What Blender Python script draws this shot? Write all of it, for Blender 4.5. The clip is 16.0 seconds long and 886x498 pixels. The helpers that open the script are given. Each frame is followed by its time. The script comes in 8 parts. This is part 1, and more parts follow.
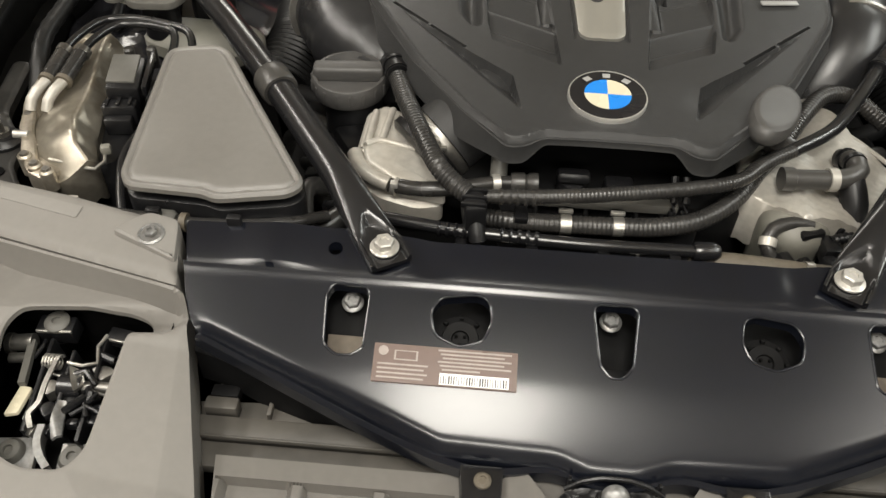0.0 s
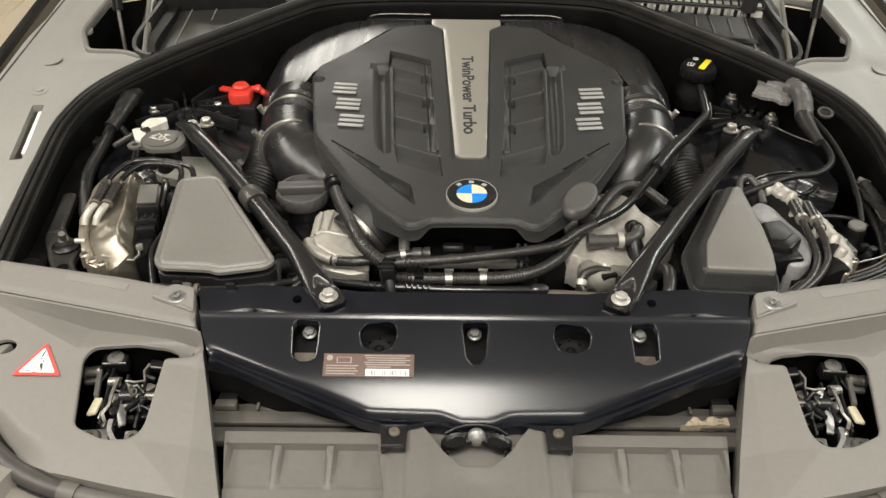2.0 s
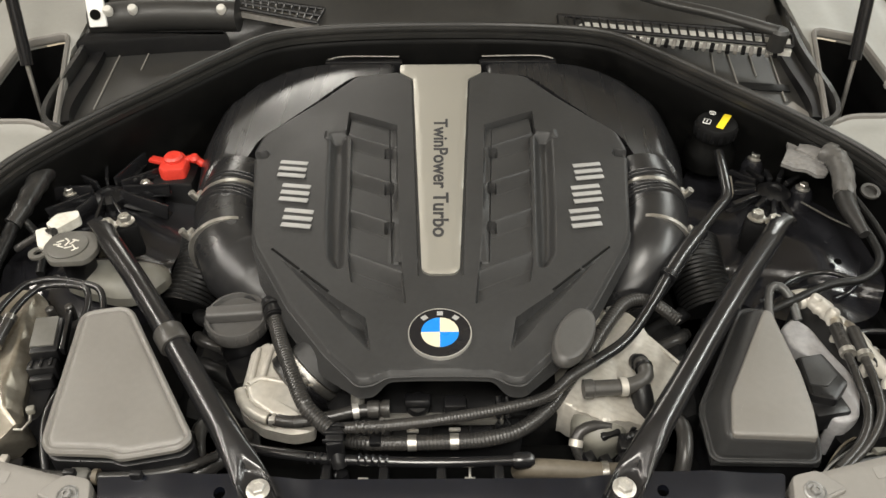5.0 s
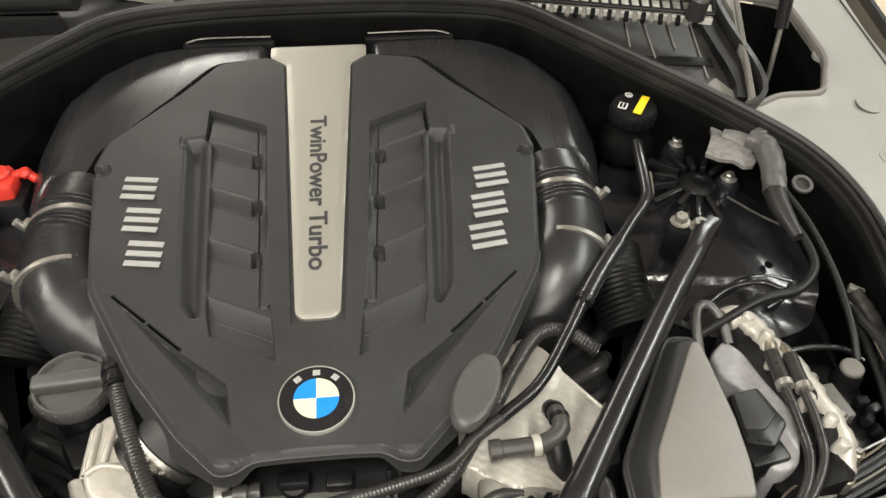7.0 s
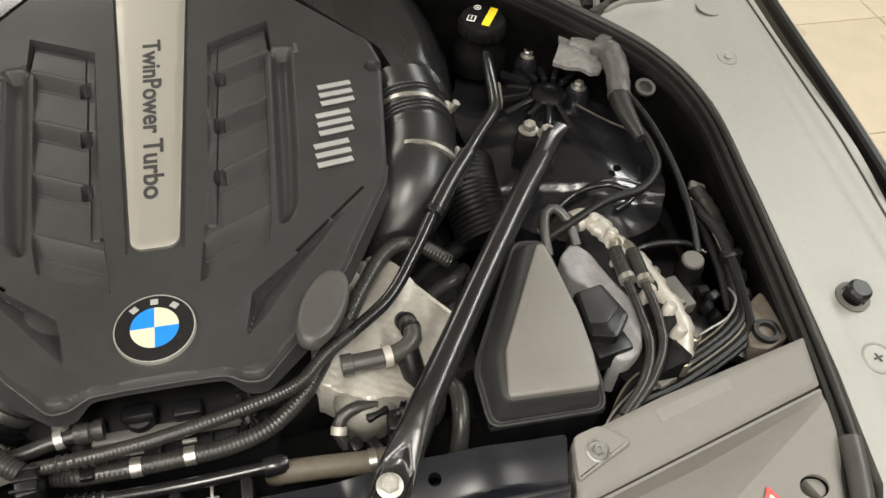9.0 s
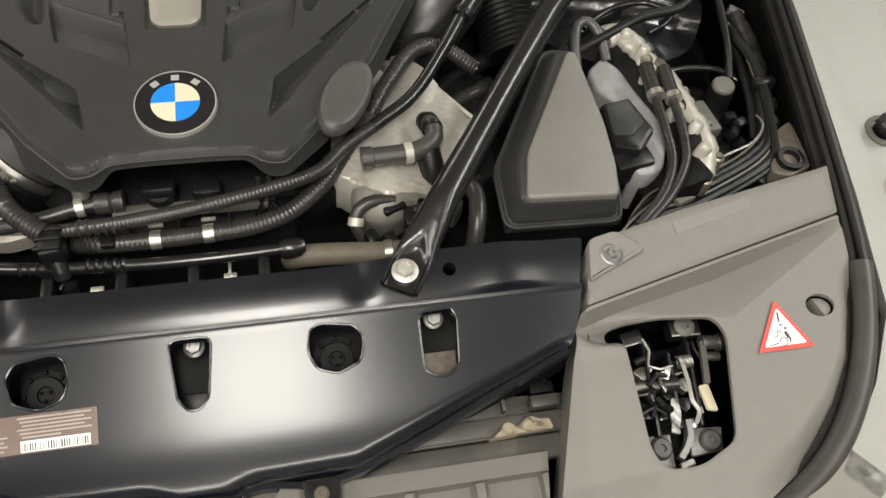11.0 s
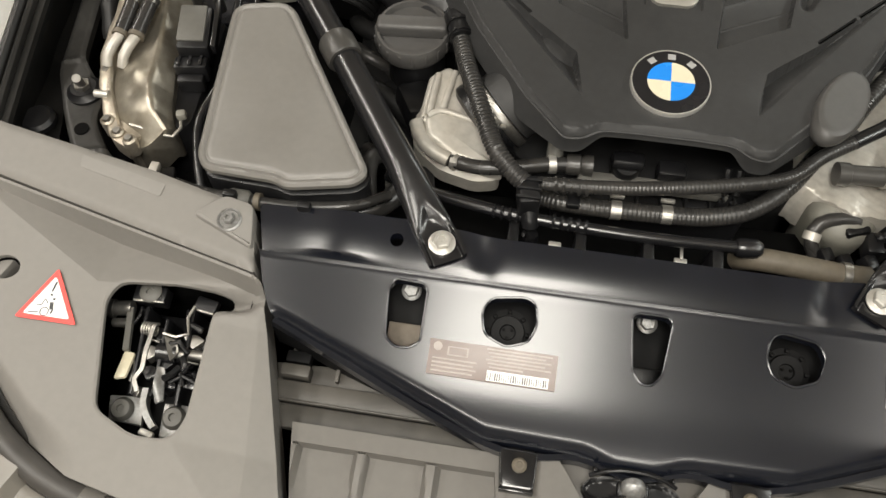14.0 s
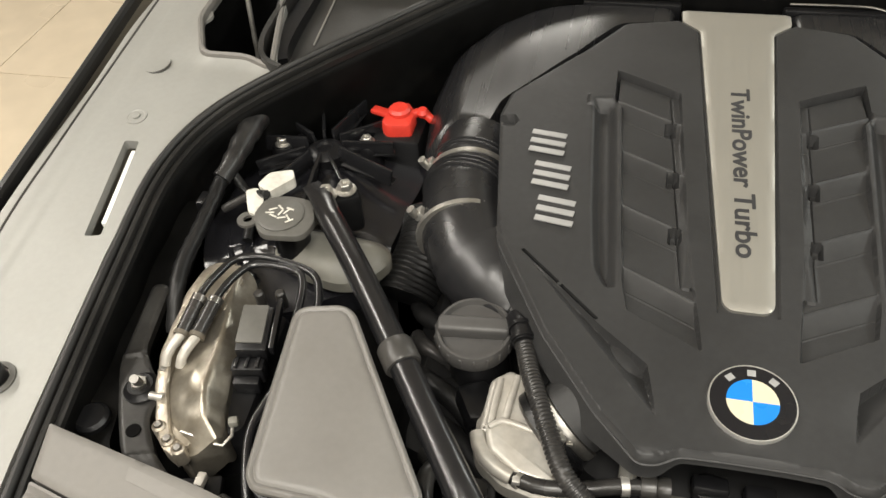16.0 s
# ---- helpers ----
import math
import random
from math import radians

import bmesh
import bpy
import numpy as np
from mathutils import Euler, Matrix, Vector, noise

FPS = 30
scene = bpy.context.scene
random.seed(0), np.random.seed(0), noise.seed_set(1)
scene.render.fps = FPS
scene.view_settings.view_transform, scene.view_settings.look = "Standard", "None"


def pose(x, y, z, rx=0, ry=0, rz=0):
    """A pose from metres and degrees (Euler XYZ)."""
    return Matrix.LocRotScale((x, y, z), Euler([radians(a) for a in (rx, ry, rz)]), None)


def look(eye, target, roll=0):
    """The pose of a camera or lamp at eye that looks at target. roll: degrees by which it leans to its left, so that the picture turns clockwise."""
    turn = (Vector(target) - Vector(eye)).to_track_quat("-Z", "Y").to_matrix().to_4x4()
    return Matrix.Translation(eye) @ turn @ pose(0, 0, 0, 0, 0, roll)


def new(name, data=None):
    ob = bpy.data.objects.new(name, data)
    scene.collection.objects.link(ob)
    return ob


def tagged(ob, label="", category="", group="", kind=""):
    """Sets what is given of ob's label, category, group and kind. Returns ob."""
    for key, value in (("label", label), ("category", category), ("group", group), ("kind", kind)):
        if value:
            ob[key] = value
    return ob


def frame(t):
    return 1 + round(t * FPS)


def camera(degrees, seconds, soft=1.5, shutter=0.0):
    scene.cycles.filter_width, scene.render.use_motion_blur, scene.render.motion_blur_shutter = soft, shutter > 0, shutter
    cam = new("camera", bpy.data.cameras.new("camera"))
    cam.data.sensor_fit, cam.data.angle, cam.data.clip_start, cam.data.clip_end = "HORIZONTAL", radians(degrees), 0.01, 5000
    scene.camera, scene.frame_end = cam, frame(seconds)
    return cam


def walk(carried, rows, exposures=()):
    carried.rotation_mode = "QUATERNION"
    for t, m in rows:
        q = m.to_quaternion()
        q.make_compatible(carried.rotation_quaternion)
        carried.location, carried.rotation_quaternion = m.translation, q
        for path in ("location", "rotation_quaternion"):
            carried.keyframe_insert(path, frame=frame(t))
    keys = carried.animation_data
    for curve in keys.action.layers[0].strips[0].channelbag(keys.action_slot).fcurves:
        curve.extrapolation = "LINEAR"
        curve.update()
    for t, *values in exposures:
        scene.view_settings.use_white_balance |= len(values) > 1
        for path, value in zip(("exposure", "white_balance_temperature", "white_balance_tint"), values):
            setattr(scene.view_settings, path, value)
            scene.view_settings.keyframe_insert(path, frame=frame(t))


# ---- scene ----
cam = camera(58.6, 16.0)
PATH = [
    (0, (-0.125, -0.509, 1.305), (-0.208, 0.916, -0.095), 1.9),
    (0.5, (-0.13, -0.494, 1.321), (-0.197, 0.992, -0.002), 2.2),
    (1, (-0.103, -0.564, 1.384), (-0.168, 0.968, 0.113), 0.7),
    (1.5, (-0.079, -0.743, 1.439), (-0.091, 0.825, 0.214), 0.8),
    (2, (-0.047, -0.864, 1.525), (-0.045, 0.745, 0.338), 0.7),
    (2.5, (-0.002, -0.938, 1.564), (-0.016, 0.685, 0.396), 0.7),
    (3, (0.023, -0.988, 1.572), (0.006, 0.638, 0.408), 0.6),
    (3.5, (0.033, -0.944, 1.579), (0.023, 0.676, 0.406), 0.3),
    (4, (0.012, -0.8, 1.589), (0.003, 0.804, 0.394), 0.1),
    (4.2, (0.005, -0.739, 1.59), (-0.009, 0.856, 0.383), -0.3),
    (6.3, (0.021, -0.314, 1.56), (0.095, 1.117, 0.165), 0.6),
    (6.5, (0.029, -0.314, 1.55), (0.133, 1.123, 0.163), 0.9),
    (7, (0.071, -0.302, 1.56), (0.242, 1.112, 0.156), 1.4),
    (7.5, (0.095, -0.299, 1.56), (0.348, 1.102, 0.155), 2.1),
    (8, (0.112, -0.308, 1.554), (0.434, 1.067, 0.138), 2.6),
    (8.2, (0.121, -0.312, 1.55), (0.464, 1.045, 0.122), 2.8),
    (10.3, (0.148, -0.367, 1.497), (0.549, 0.729, -0.127), 7.9),
    (10.5, (0.139, -0.372, 1.493), (0.529, 0.697, -0.152), 8.7),
    (11, (0.116, -0.387, 1.474), (0.452, 0.636, -0.212), 9.6),
    (11.5, (0.079, -0.399, 1.47), (0.349, 0.585, -0.249), 10.0),
    (12, (0.038, -0.4, 1.471), (0.22, 0.553, -0.278), 8.8),
    (12.5, (-0.002, -0.398, 1.47), (0.08, 0.537, -0.296), 6.3),
    (13, (-0.033, -0.394, 1.473), (-0.095, 0.531, -0.299), 0.7),
    (13.5, (-0.098, -0.391, 1.471), (-0.198, 0.538, -0.297), 0.7),
    (14, (-0.142, -0.387, 1.469), (-0.308, 0.6, -0.262), -0.6),
    (14.5, (-0.157, -0.362, 1.471), (-0.409, 0.681, -0.217), -3.0),
    (15, (-0.173, -0.328, 1.487), (-0.469, 0.794, -0.142), -3.6),
    (15.5, (-0.159, -0.287, 1.491), (-0.522, 0.946, -0.041), -5.2),
    (16, (-0.158, -0.268, 1.504), (-0.545, 1.083, 0.081), -5.2),
]
EXPOSURES = [(0.0, 0.04), (0.5, 0.10), (2.0, 0.11), (3.5, 0.01), (4.2, 0.06), (6.3, 0.42), (8.2, 0.36), (10.3, -0.01), (12.0, 0.03), (14.0, 0.01), (15.0, 0.06), (16.0, 0.22)]
walk(cam, [(t, look(eye, target, roll)) for t, eye, target, roll in PATH], EXPOSURES)
# ---- body ----
# ---------- world, lamps, exposure ----------
world = bpy.data.worlds.new("World")
scene.world = world
world.use_nodes = True
world.node_tree.nodes["Background"].inputs[0].default_value = (0.9, 0.95, 1.0, 1)
world.node_tree.nodes["Background"].inputs[1].default_value = 0.10
scene.view_settings.exposure = 0.0

CEIL = 3.0


def ceiling_lamp(x, y, sx, sy, power, colour=(1.0, 0.955, 0.868)):
    data = bpy.data.lights.new("ceiling_lamp_light", "AREA")
    data.shape, data.size, data.size_y, data.energy, data.color = "RECTANGLE", sx, sy, power, colour
    ob = new("ceiling_lamp_light", data)
    ob.matrix_world = pose(x, y, CEIL - 0.06)
    return ob


ceiling_lamp(-0.10, -1.02, 0.58, 1.15, 52)
ceiling_lamp(-1.5, -0.75, 0.35, 1.25, 26)
ceiling_lamp(1.5, -0.75, 0.35, 1.25, 9)
ceiling_lamp(-2.7, 0.3, 0.3, 2.4, 78, (1.0, 0.943, 0.86))
ceiling_lamp(2.7, 0.3, 0.3, 2.4, 74, (0.95, 0.968, 0.915))
ceiling_lamp(0.0, -3.6, 2.4, 0.4, 118)
ceiling_lamp(-1.35, 4.5, 1.3, 0.9, 58)
ceiling_lamp(3.4, 4.8, 1.6, 1.4, 105, (0.95, 0.968, 0.915))


# ---------- materials ----------
def mat(name, colour, rough=0.5, metal=0.0, vary=0.12, scale=40.0, grain=0.0, grain_scale=900.0, stain=0.0, stain_col=(0.2, 0.17, 0.13), coat=0.0, rvary=0.1, spec=0.5, stretch=None, coat_rough=0.08):
    m = bpy.data.materials.new(name)
    m.use_nodes = True
    nt = m.node_tree
    n, l = nt.nodes, nt.links
    b = n["Principled BSDF"]
    b.inputs["Metallic"].default_value = metal
    b.inputs["Specular IOR Level"].default_value = spec
    b.inputs["Coat Weight"].default_value = coat
    b.inputs["Coat Roughness"].default_value = coat_rough
    tc = n.new("ShaderNodeTexCoord")
    src = tc.outputs["Object"]
    if stretch:
        mp = n.new("ShaderNodeMapping")
        mp.inputs["Scale"].default_value = stretch
        l.new(src, mp.inputs["Vector"])
        src = mp.outputs["Vector"]
    big = n.new("ShaderNodeTexNoise")
    big.inputs["Scale"].default_value, big.inputs["Detail"].default_value = scale * 0.25, 4
    fine = n.new("ShaderNodeTexNoise")
    fine.inputs["Scale"].default_value, fine.inputs["Detail"].default_value = scale * 3, 3
    l.new(src, big.inputs["Vector"])
    l.new(src, fine.inputs["Vector"])
    add = n.new("ShaderNodeMath")
    add.operation = "ADD"
    l.new(big.outputs["Fac"], add.inputs[0])
    l.new(fine.outputs["Fac"], add.inputs[1])
    rng = n.new("ShaderNodeMapRange")
    rng.inputs["From Min"].default_value, rng.inputs["From Max"].default_value = 0.6, 1.4
    rng.inputs["To Min"].default_value, rng.inputs["To Max"].default_value = 1 - vary, 1 + vary
    l.new(add.outputs[0], rng.inputs["Value"])
    mul = n.new("ShaderNodeMix")
    mul.data_type, mul.blend_type = "RGBA", "MULTIPLY"
    mul.inputs["Factor"].default_value = 1.0
    mul.inputs[6].default_value = (*colour, 1)
    l.new(rng.outputs["Result"], mul.inputs[7])
    col = mul.outputs[2]
    if stain:
        st = n.new("ShaderNodeTexNoise")
        st.inputs["Scale"].default_value, st.inputs["Detail"].default_value = scale * 0.6, 6
        l.new(src, st.inputs["Vector"])
        sr = n.new("ShaderNodeMapRange")
        sr.inputs["From Min"].default_value, sr.inputs["From Max"].default_value = 0.48, 0.7
        sr.inputs["To Max"].default_value = stain
        l.new(st.outputs["Fac"], sr.inputs["Value"])
        mx = n.new("ShaderNodeMix")
        mx.data_type = "RGBA"
        l.new(sr.outputs["Result"], mx.inputs["Factor"])
        l.new(col, mx.inputs[6])
        mx.inputs[7].default_value = (*stain_col, 1)
        col = mx.outputs[2]
    l.new(col, b.inputs["Base Color"])
    rr = n.new("ShaderNodeMapRange")
    rr.inputs["From Min"].default_value, rr.inputs["From Max"].default_value = 0.3, 0.7
    rr.inputs["To Min"].default_value, rr.inputs["To Max"].default_value = max(0.02, rough - rvary), min(1, rough + rvary)
    l.new(big.outputs["Fac"], rr.inputs["Value"])
    l.new(rr.outputs["Result"], b.inputs["Roughness"])
    if grain:
        g = n.new("ShaderNodeTexNoise")
        g.inputs["Scale"].default_value, g.inputs["Detail"].default_value = grain_scale, 2
        l.new(src, g.inputs["Vector"])
        bp = n.new("ShaderNodeBump")
        bp.inputs["Strength"].default_value, bp.inputs["Distance"].default_value = grain, 0.001
        l.new(g.outputs["Fac"], bp.inputs["Height"])
        l.new(bp.outputs["Normal"], b.inputs["Normal"])
    return m


COVER = mat("moulded_black_plastic", (0.0315, 0.0315, 0.0317), 0.385, spec=0.27, grain=0.25, grain_scale=1400, vary=0.15)
DUCT = mat("duct_black_plastic", (0.016, 0.016, 0.017), 0.28, rvary=0.05, spec=0.6, grain=0.12, grain_scale=700, vary=0.2)
PLENUM = mat("streaked_black_plastic", (0.014, 0.014, 0.015), 0.27, rvary=0.05, spec=0.6, vary=0.15, scale=20, stretch=(9, 0.5, 1), grain=0.10, grain_scale=30)
BLACKP = mat("black_plastic", (0.0065, 0.0065, 0.0072), 0.36, spec=0.4, grain=0.15, vary=0.3)
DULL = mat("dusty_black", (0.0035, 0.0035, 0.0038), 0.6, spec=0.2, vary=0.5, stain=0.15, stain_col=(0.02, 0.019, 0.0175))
# near-black that stands in for the shade in holes, wells and depths
PIT = mat("deep_shade_black", (0.0015, 0.0015, 0.0015), 0.8, vary=0.3, spec=0.1)
PANEL = mat("gloss_black_paint", (0.0048, 0.0058, 0.0095), 0.235, vary=0.2, rvary=0.03, coat=0.25, coat_rough=0.16, stain=0.25, stain_col=(0.013, 0.0145, 0.018), scale=14)
BRACE = mat("black_lacquered_steel", (0.010, 0.010, 0.011), 0.235, vary=0.25, rvary=0.05, spec=0.7)
GREYP = mat("grey_grained_plastic", (0.172, 0.163, 0.150), 0.58, grain=0.2, grain_scale=1600, vary=0.06, rvary=0.06)
# black lid plastic with the ceiling's sheen put into a lighter grey
LIDP = mat("sheen_grey_grained_plastic", (0.14, 0.133, 0.122), 0.44, spec=0.8, grain=0.25, grain_scale=1500, vary=0.08)
PAINT = mat("silver_grey_body_paint", (0.275, 0.273, 0.255), 0.46, metal=0.15, vary=0.05, grain=0.01, stain=0.05, rvary=0.05, spec=0.35)
RUBBER = mat("black_rubber", (0.007, 0.007, 0.007), 0.42, spec=0.35, vary=0.4, grain=0.2, grain_scale=300)
SEALR = mat("dusty_seal_rubber", (0.012, 0.0117, 0.011), 0.44, spec=0.42, vary=0.3, stain=0.2, stain_col=(0.055, 0.051, 0.046), scale=20)
SEALG = mat("pale_dusty_rubber", (0.098, 0.092, 0.083), 0.42, spec=0.5, vary=0.12, stain=0.2, stain_col=(0.15, 0.14, 0.12), scale=18)
SEALM = mat("dusty_corner_rubber", (0.042, 0.039, 0.036), 0.40, spec=0.5, vary=0.25, stain=0.3, stain_col=(0.085, 0.079, 0.071), scale=18)
TRIM = mat("dusty_grey_trim", (0.155, 0.145, 0.128), 0.36, spec=0.5, vary=0.12, stain=0.3, stain_col=(0.20, 0.18, 0.145), scale=12)
LEDGE = mat("dusty_dark_ledge", (0.058, 0.054, 0.048), 0.45, vary=0.3, stain=0.5, stain_col=(0.11, 0.10, 0.085), scale=18)
HOSE = mat("black_hose", (0.026, 0.025, 0.024), 0.31, vary=0.35, stain=0.15, stain_col=(0.07, 0.06, 0.05))
BRONZE = mat("oiled_aluminium", (0.37, 0.34, 0.285), 0.36, metal=0.85, vary=0.2, scale=45, grain=0.15, grain_scale=200, stain=0.6, stain_col=(0.15, 0.125, 0.085), rvary=0.08)
POUCH = mat("bluish_grey_plastic", (0.30, 0.295, 0.30), 0.4, vary=0.2, scale=50, stain=0.35, stain_col=(0.06, 0.06, 0.065))
WRAPW = mat("dusty_white_plastic", (0.62, 0.60, 0.54), 0.45, vary=0.2, scale=60, stain=0.35, stain_col=(0.30, 0.27, 0.22))
FILM = mat("crumpled_plastic_film", (0.19, 0.185, 0.18), 0.3, vary=0.3, scale=50, grain=0.6, grain_scale=130)
POUCHD = mat("grey_tape", (0.085, 0.082, 0.078), 0.42, vary=0.25, scale=50, stain=0.3, stain_col=(0.03, 0.03, 0.031))
WRAPD = mat("black_tape", (0.020, 0.0195, 0.019), 0.38, vary=0.3, scale=60, grain=0.3, grain_scale=180)
ALU = mat("cast_aluminium", (0.40, 0.36, 0.30), 0.38, metal=0.8, vary=0.25, scale=60, grain=0.4, grain_scale=250, stain=0.45, stain_col=(0.20, 0.16, 0.11))
HEAT = mat("pressed_heat_shield", (0.43, 0.41, 0.37), 0.42, metal=0.35, vary=0.2, scale=40, grain=0.22, grain_scale=60, stain=0.25, stain_col=(0.28, 0.23, 0.17))
STEELD = mat("greased_steel", (0.30, 0.29, 0.27), 0.36, metal=0.9, vary=0.35, grain=0.15, stain=0.35, stain_col=(0.06, 0.05, 0.045))
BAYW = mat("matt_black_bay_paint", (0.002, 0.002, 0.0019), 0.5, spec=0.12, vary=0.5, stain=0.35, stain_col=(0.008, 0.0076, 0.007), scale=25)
TOWER = mat("black_tower_paint", (0.011, 0.011, 0.013), 0.20, rvary=0.06, spec=0.7, vary=0.4, grain=0.7, grain_scale=38)
STEEL = mat("zinc_steel", (0.48, 0.465, 0.43), 0.36, metal=0.85, vary=0.25, grain=0.15, stain=0.35, stain_col=(0.22, 0.19, 0.15), scale=120)
STEELZ = mat("dull_zinc", (0.28, 0.28, 0.275), 0.45, metal=0.7, vary=0.3, stain=0.4, stain_col=(0.14, 0.12, 0.10), scale=120)
BRIGHT = mat("bright_metal_clip", (0.55, 0.535, 0.50), 0.42, metal=0.7, vary=0.2, stain=0.3, stain_col=(0.25, 0.22, 0.18), scale=120)
BRUSHED = mat("brushed_metal_plate", (0.50, 0.485, 0.44), 0.46, metal=0.8, vary=0.025, rvary=0.03, scale=60, stretch=(30, 1, 1), grain=0.03, grain_scale=600)
CHROME = mat("chrome", (0.75, 0.74, 0.71), 0.32, metal=0.8, vary=0.06)
SILVER = mat("silver_print", (0.36, 0.36, 0.355), 0.45, metal=0.3, vary=0.08)
RED = mat("red_plastic", (0.60, 0.042, 0.026), 0.42, vary=0.15, grain=0.1)
STICKRED = mat("red_print", (0.75, 0.06, 0.05), 0.45, vary=0.08)
WHITE = mat("white_print", (0.80, 0.80, 0.78), 0.5, vary=0.05)
INK = mat("dark_print", (0.03, 0.03, 0.032), 0.5, vary=0.1)
YELLOW = mat("yellow_print", (0.85, 0.66, 0.03), 0.45, vary=0.08)
BLUE = mat("blue_enamel", (0.012, 0.20, 0.66), 0.25, vary=0.04, coat=0.5)
CREAM = mat("cream_enamel", (0.60, 0.55, 0.41), 0.25, vary=0.04, coat=0.5)
ENAMEL = mat("black_enamel", (0.01, 0.01, 0.012), 0.18, vary=0.1, coat=0.5)
PRINT = mat("faded_print", (0.30, 0.26, 0.235), 0.4, vary=0.15)
COWLP = mat("dark_cowl_plastic", (0.026, 0.0255, 0.0245), 0.38, vary=0.15, grain=0.2)
PIPEP = mat("dark_pipe_plastic", (0.045, 0.043, 0.040), 0.36, vary=0.2)
LABEL = mat("brown_label", (0.115, 0.075, 0.062), 0.34, vary=0.1)
TAN = mat("aged_tan_rubber", (0.10, 0.085, 0.063), 0.6, vary=0.25, stain=0.3)
TANK = mat("translucent_grey_tank", (0.165, 0.160, 0.138), 0.5, vary=0.15, scale=20)
GUIDE = mat("dark_grey_plastic", (0.118, 0.111, 0.101), 0.5, grain=0.15, grain_scale=1500, vary=0.08, rvary=0.06)
WRAP = mat("grey_wrapping", (0.06, 0.0595, 0.058), 0.35, vary=0.25, scale=60)
ENDC = mat("dark_grey_moulding", (0.062, 0.060, 0.058), 0.45, vary=0.12, grain=0.2)
CAPG = mat("grey_cap_plastic", (0.095, 0.092, 0.083), 0.5, vary=0.15, grain=0.2)
WOOD = mat("cream_stone_tile", (0.62, 0.53, 0.40), 0.32, vary=0.1, scale=3, stain=0.12, stain_col=(0.45, 0.37, 0.27))
WALL = mat("grey_wall_paint", (0.36, 0.355, 0.34), 0.8, vary=0.05, scale=4)
GLASS = mat("dark_glass", (0.012, 0.014, 0.015), 0.05, vary=0.1, coat=0.5)
TANKW = mat("pale_grey_plastic", (0.55, 0.54, 0.50), 0.6, vary=0.15)
MESHBACK = mat("grey_filter_backing", (0.20, 0.19, 0.175), 0.8, vary=0.3)
FOAM = mat("yellowed_foam", (0.27, 0.23, 0.165), 0.85, vary=0.35, grain=0.5, grain_scale=200)
BROWNG = mat("stained_grey_steel", (0.036, 0.035, 0.033), 0.42, metal=0.4, vary=0.3, stain=0.5, stain_col=(0.02, 0.019, 0.018), scale=60)
GREYL = mat("worn_grey_plastic", (0.190, 0.181, 0.168), 0.55, grain=0.2, grain_scale=1600, vary=0.06)
BROWN = mat("rusty_bracket", (0.13, 0.11, 0.09), 0.6, metal=0.3, vary=0.4, stain=0.4)


# ---------- mesh helpers ----------
def place_of(ob):
    p = Vector((0, 0, 0))
    while ob is not None:
        p += ob.location
        ob = ob.parent
    return p


def thing(name, base, label="", category="", group="", kind=""):
    ob = new(name)
    ob.empty_display_size = 0.02
    ob.location = base
    return tagged(ob, label, category, group, kind)


def part(name, bm, material, parent, label="", sharp=38, smooth=True):
    """Links a bmesh that is drawn in world places as one mesh under a thing or a part."""
    me = bpy.data.meshes.new(name)
    off = place_of(parent) if parent else Vector((0, 0, 0))
    bmesh.ops.translate(bm, verts=bm.verts, vec=-off)
    bm.normal_update()
    for f in bm.faces:
        f.smooth = smooth
    bm.to_mesh(me)
    bm.free()
    if smooth:
        me.set_sharp_from_angle(angle=radians(sharp))
    me.materials.append(material)
    ob = new(name, me)
    ob.parent = parent
    if label:
        ob["label"] = label
    return ob


def catmull(pts, step=0.008, closed=False):
    p = [Vector(q) for q in pts]
    out = []
    n = len(p)
    for i in range(n if closed else n - 1):
        if closed:
            a, b, c, d = p[(i - 1) % n], p[i], p[(i + 1) % n], p[(i + 2) % n]
        else:
            b, c = p[i], p[i + 1]
            a = p[i - 1] if i else b * 2 - c
            d = p[i + 2] if i + 2 < n else c * 2 - b
        k = max(1, int((c - b).length / step))
        for j in range(k):
            t = j / k
            out.append(0.5 * ((2 * b) + (c - a) * t + (2 * a - 5 * b + 4 * c - d) * t * t + (3 * b - a - 3 * c + d) * t * t * t))
    if not closed:
        out.append(p[-1])
    return out


def sweep(path, section, closed=False, bm=None, cap=True):
    """path: list of Vectors; section(i, s) -> list of (u, v) in the plane across, u sideways, v up."""
    bm = bm or bmesh.new()
    n = len(path)
    rings, run = [], 0.0
    for i, p in enumerate(path):
        a = path[i - 1] if i or closed else p
        b = path[(i + 1) % n] if i + 1 < n or closed else p
        t = (b - a).normalized()
        up = Vector((0, 0, 1)) if abs(t.z) < 0.92 else Vector((0, 1, 0))
        side = t.cross(up).normalized()
        up = side.cross(t)
        if i:
            run += (p - path[i - 1]).length
        rings.append([bm.verts.new(p + side * u + up * v) for u, v in section(i, run)])
    for i in range(n if closed else n - 1):
        r, q = rings[i], rings[(i + 1) % n]
        for j in range(len(r)):
            bm.faces.new((r[j], r[(j + 1) % len(r)], q[(j + 1) % len(r)], q[j]))
    if cap and not closed:
        bm.faces.new(rings[0][::-1])
        bm.faces.new(rings[-1])
    bmesh.ops.recalc_face_normals(bm, faces=bm.faces)
    return bm


def ring(r, k=14, r2=None, turn=0.0):
    r2 = r2 or r
    return [(r * math.cos(2 * math.pi * j / k + turn), r2 * math.sin(2 * math.pi * j / k + turn)) for j in range(k)]


def tube(pts, r, k=14, step=0.008, smooth=True, bm=None):
    path = catmull(pts, step) if smooth else [Vector(q) for q in pts]
    return sweep(path, lambda i, s: ring(r, k), bm=bm)


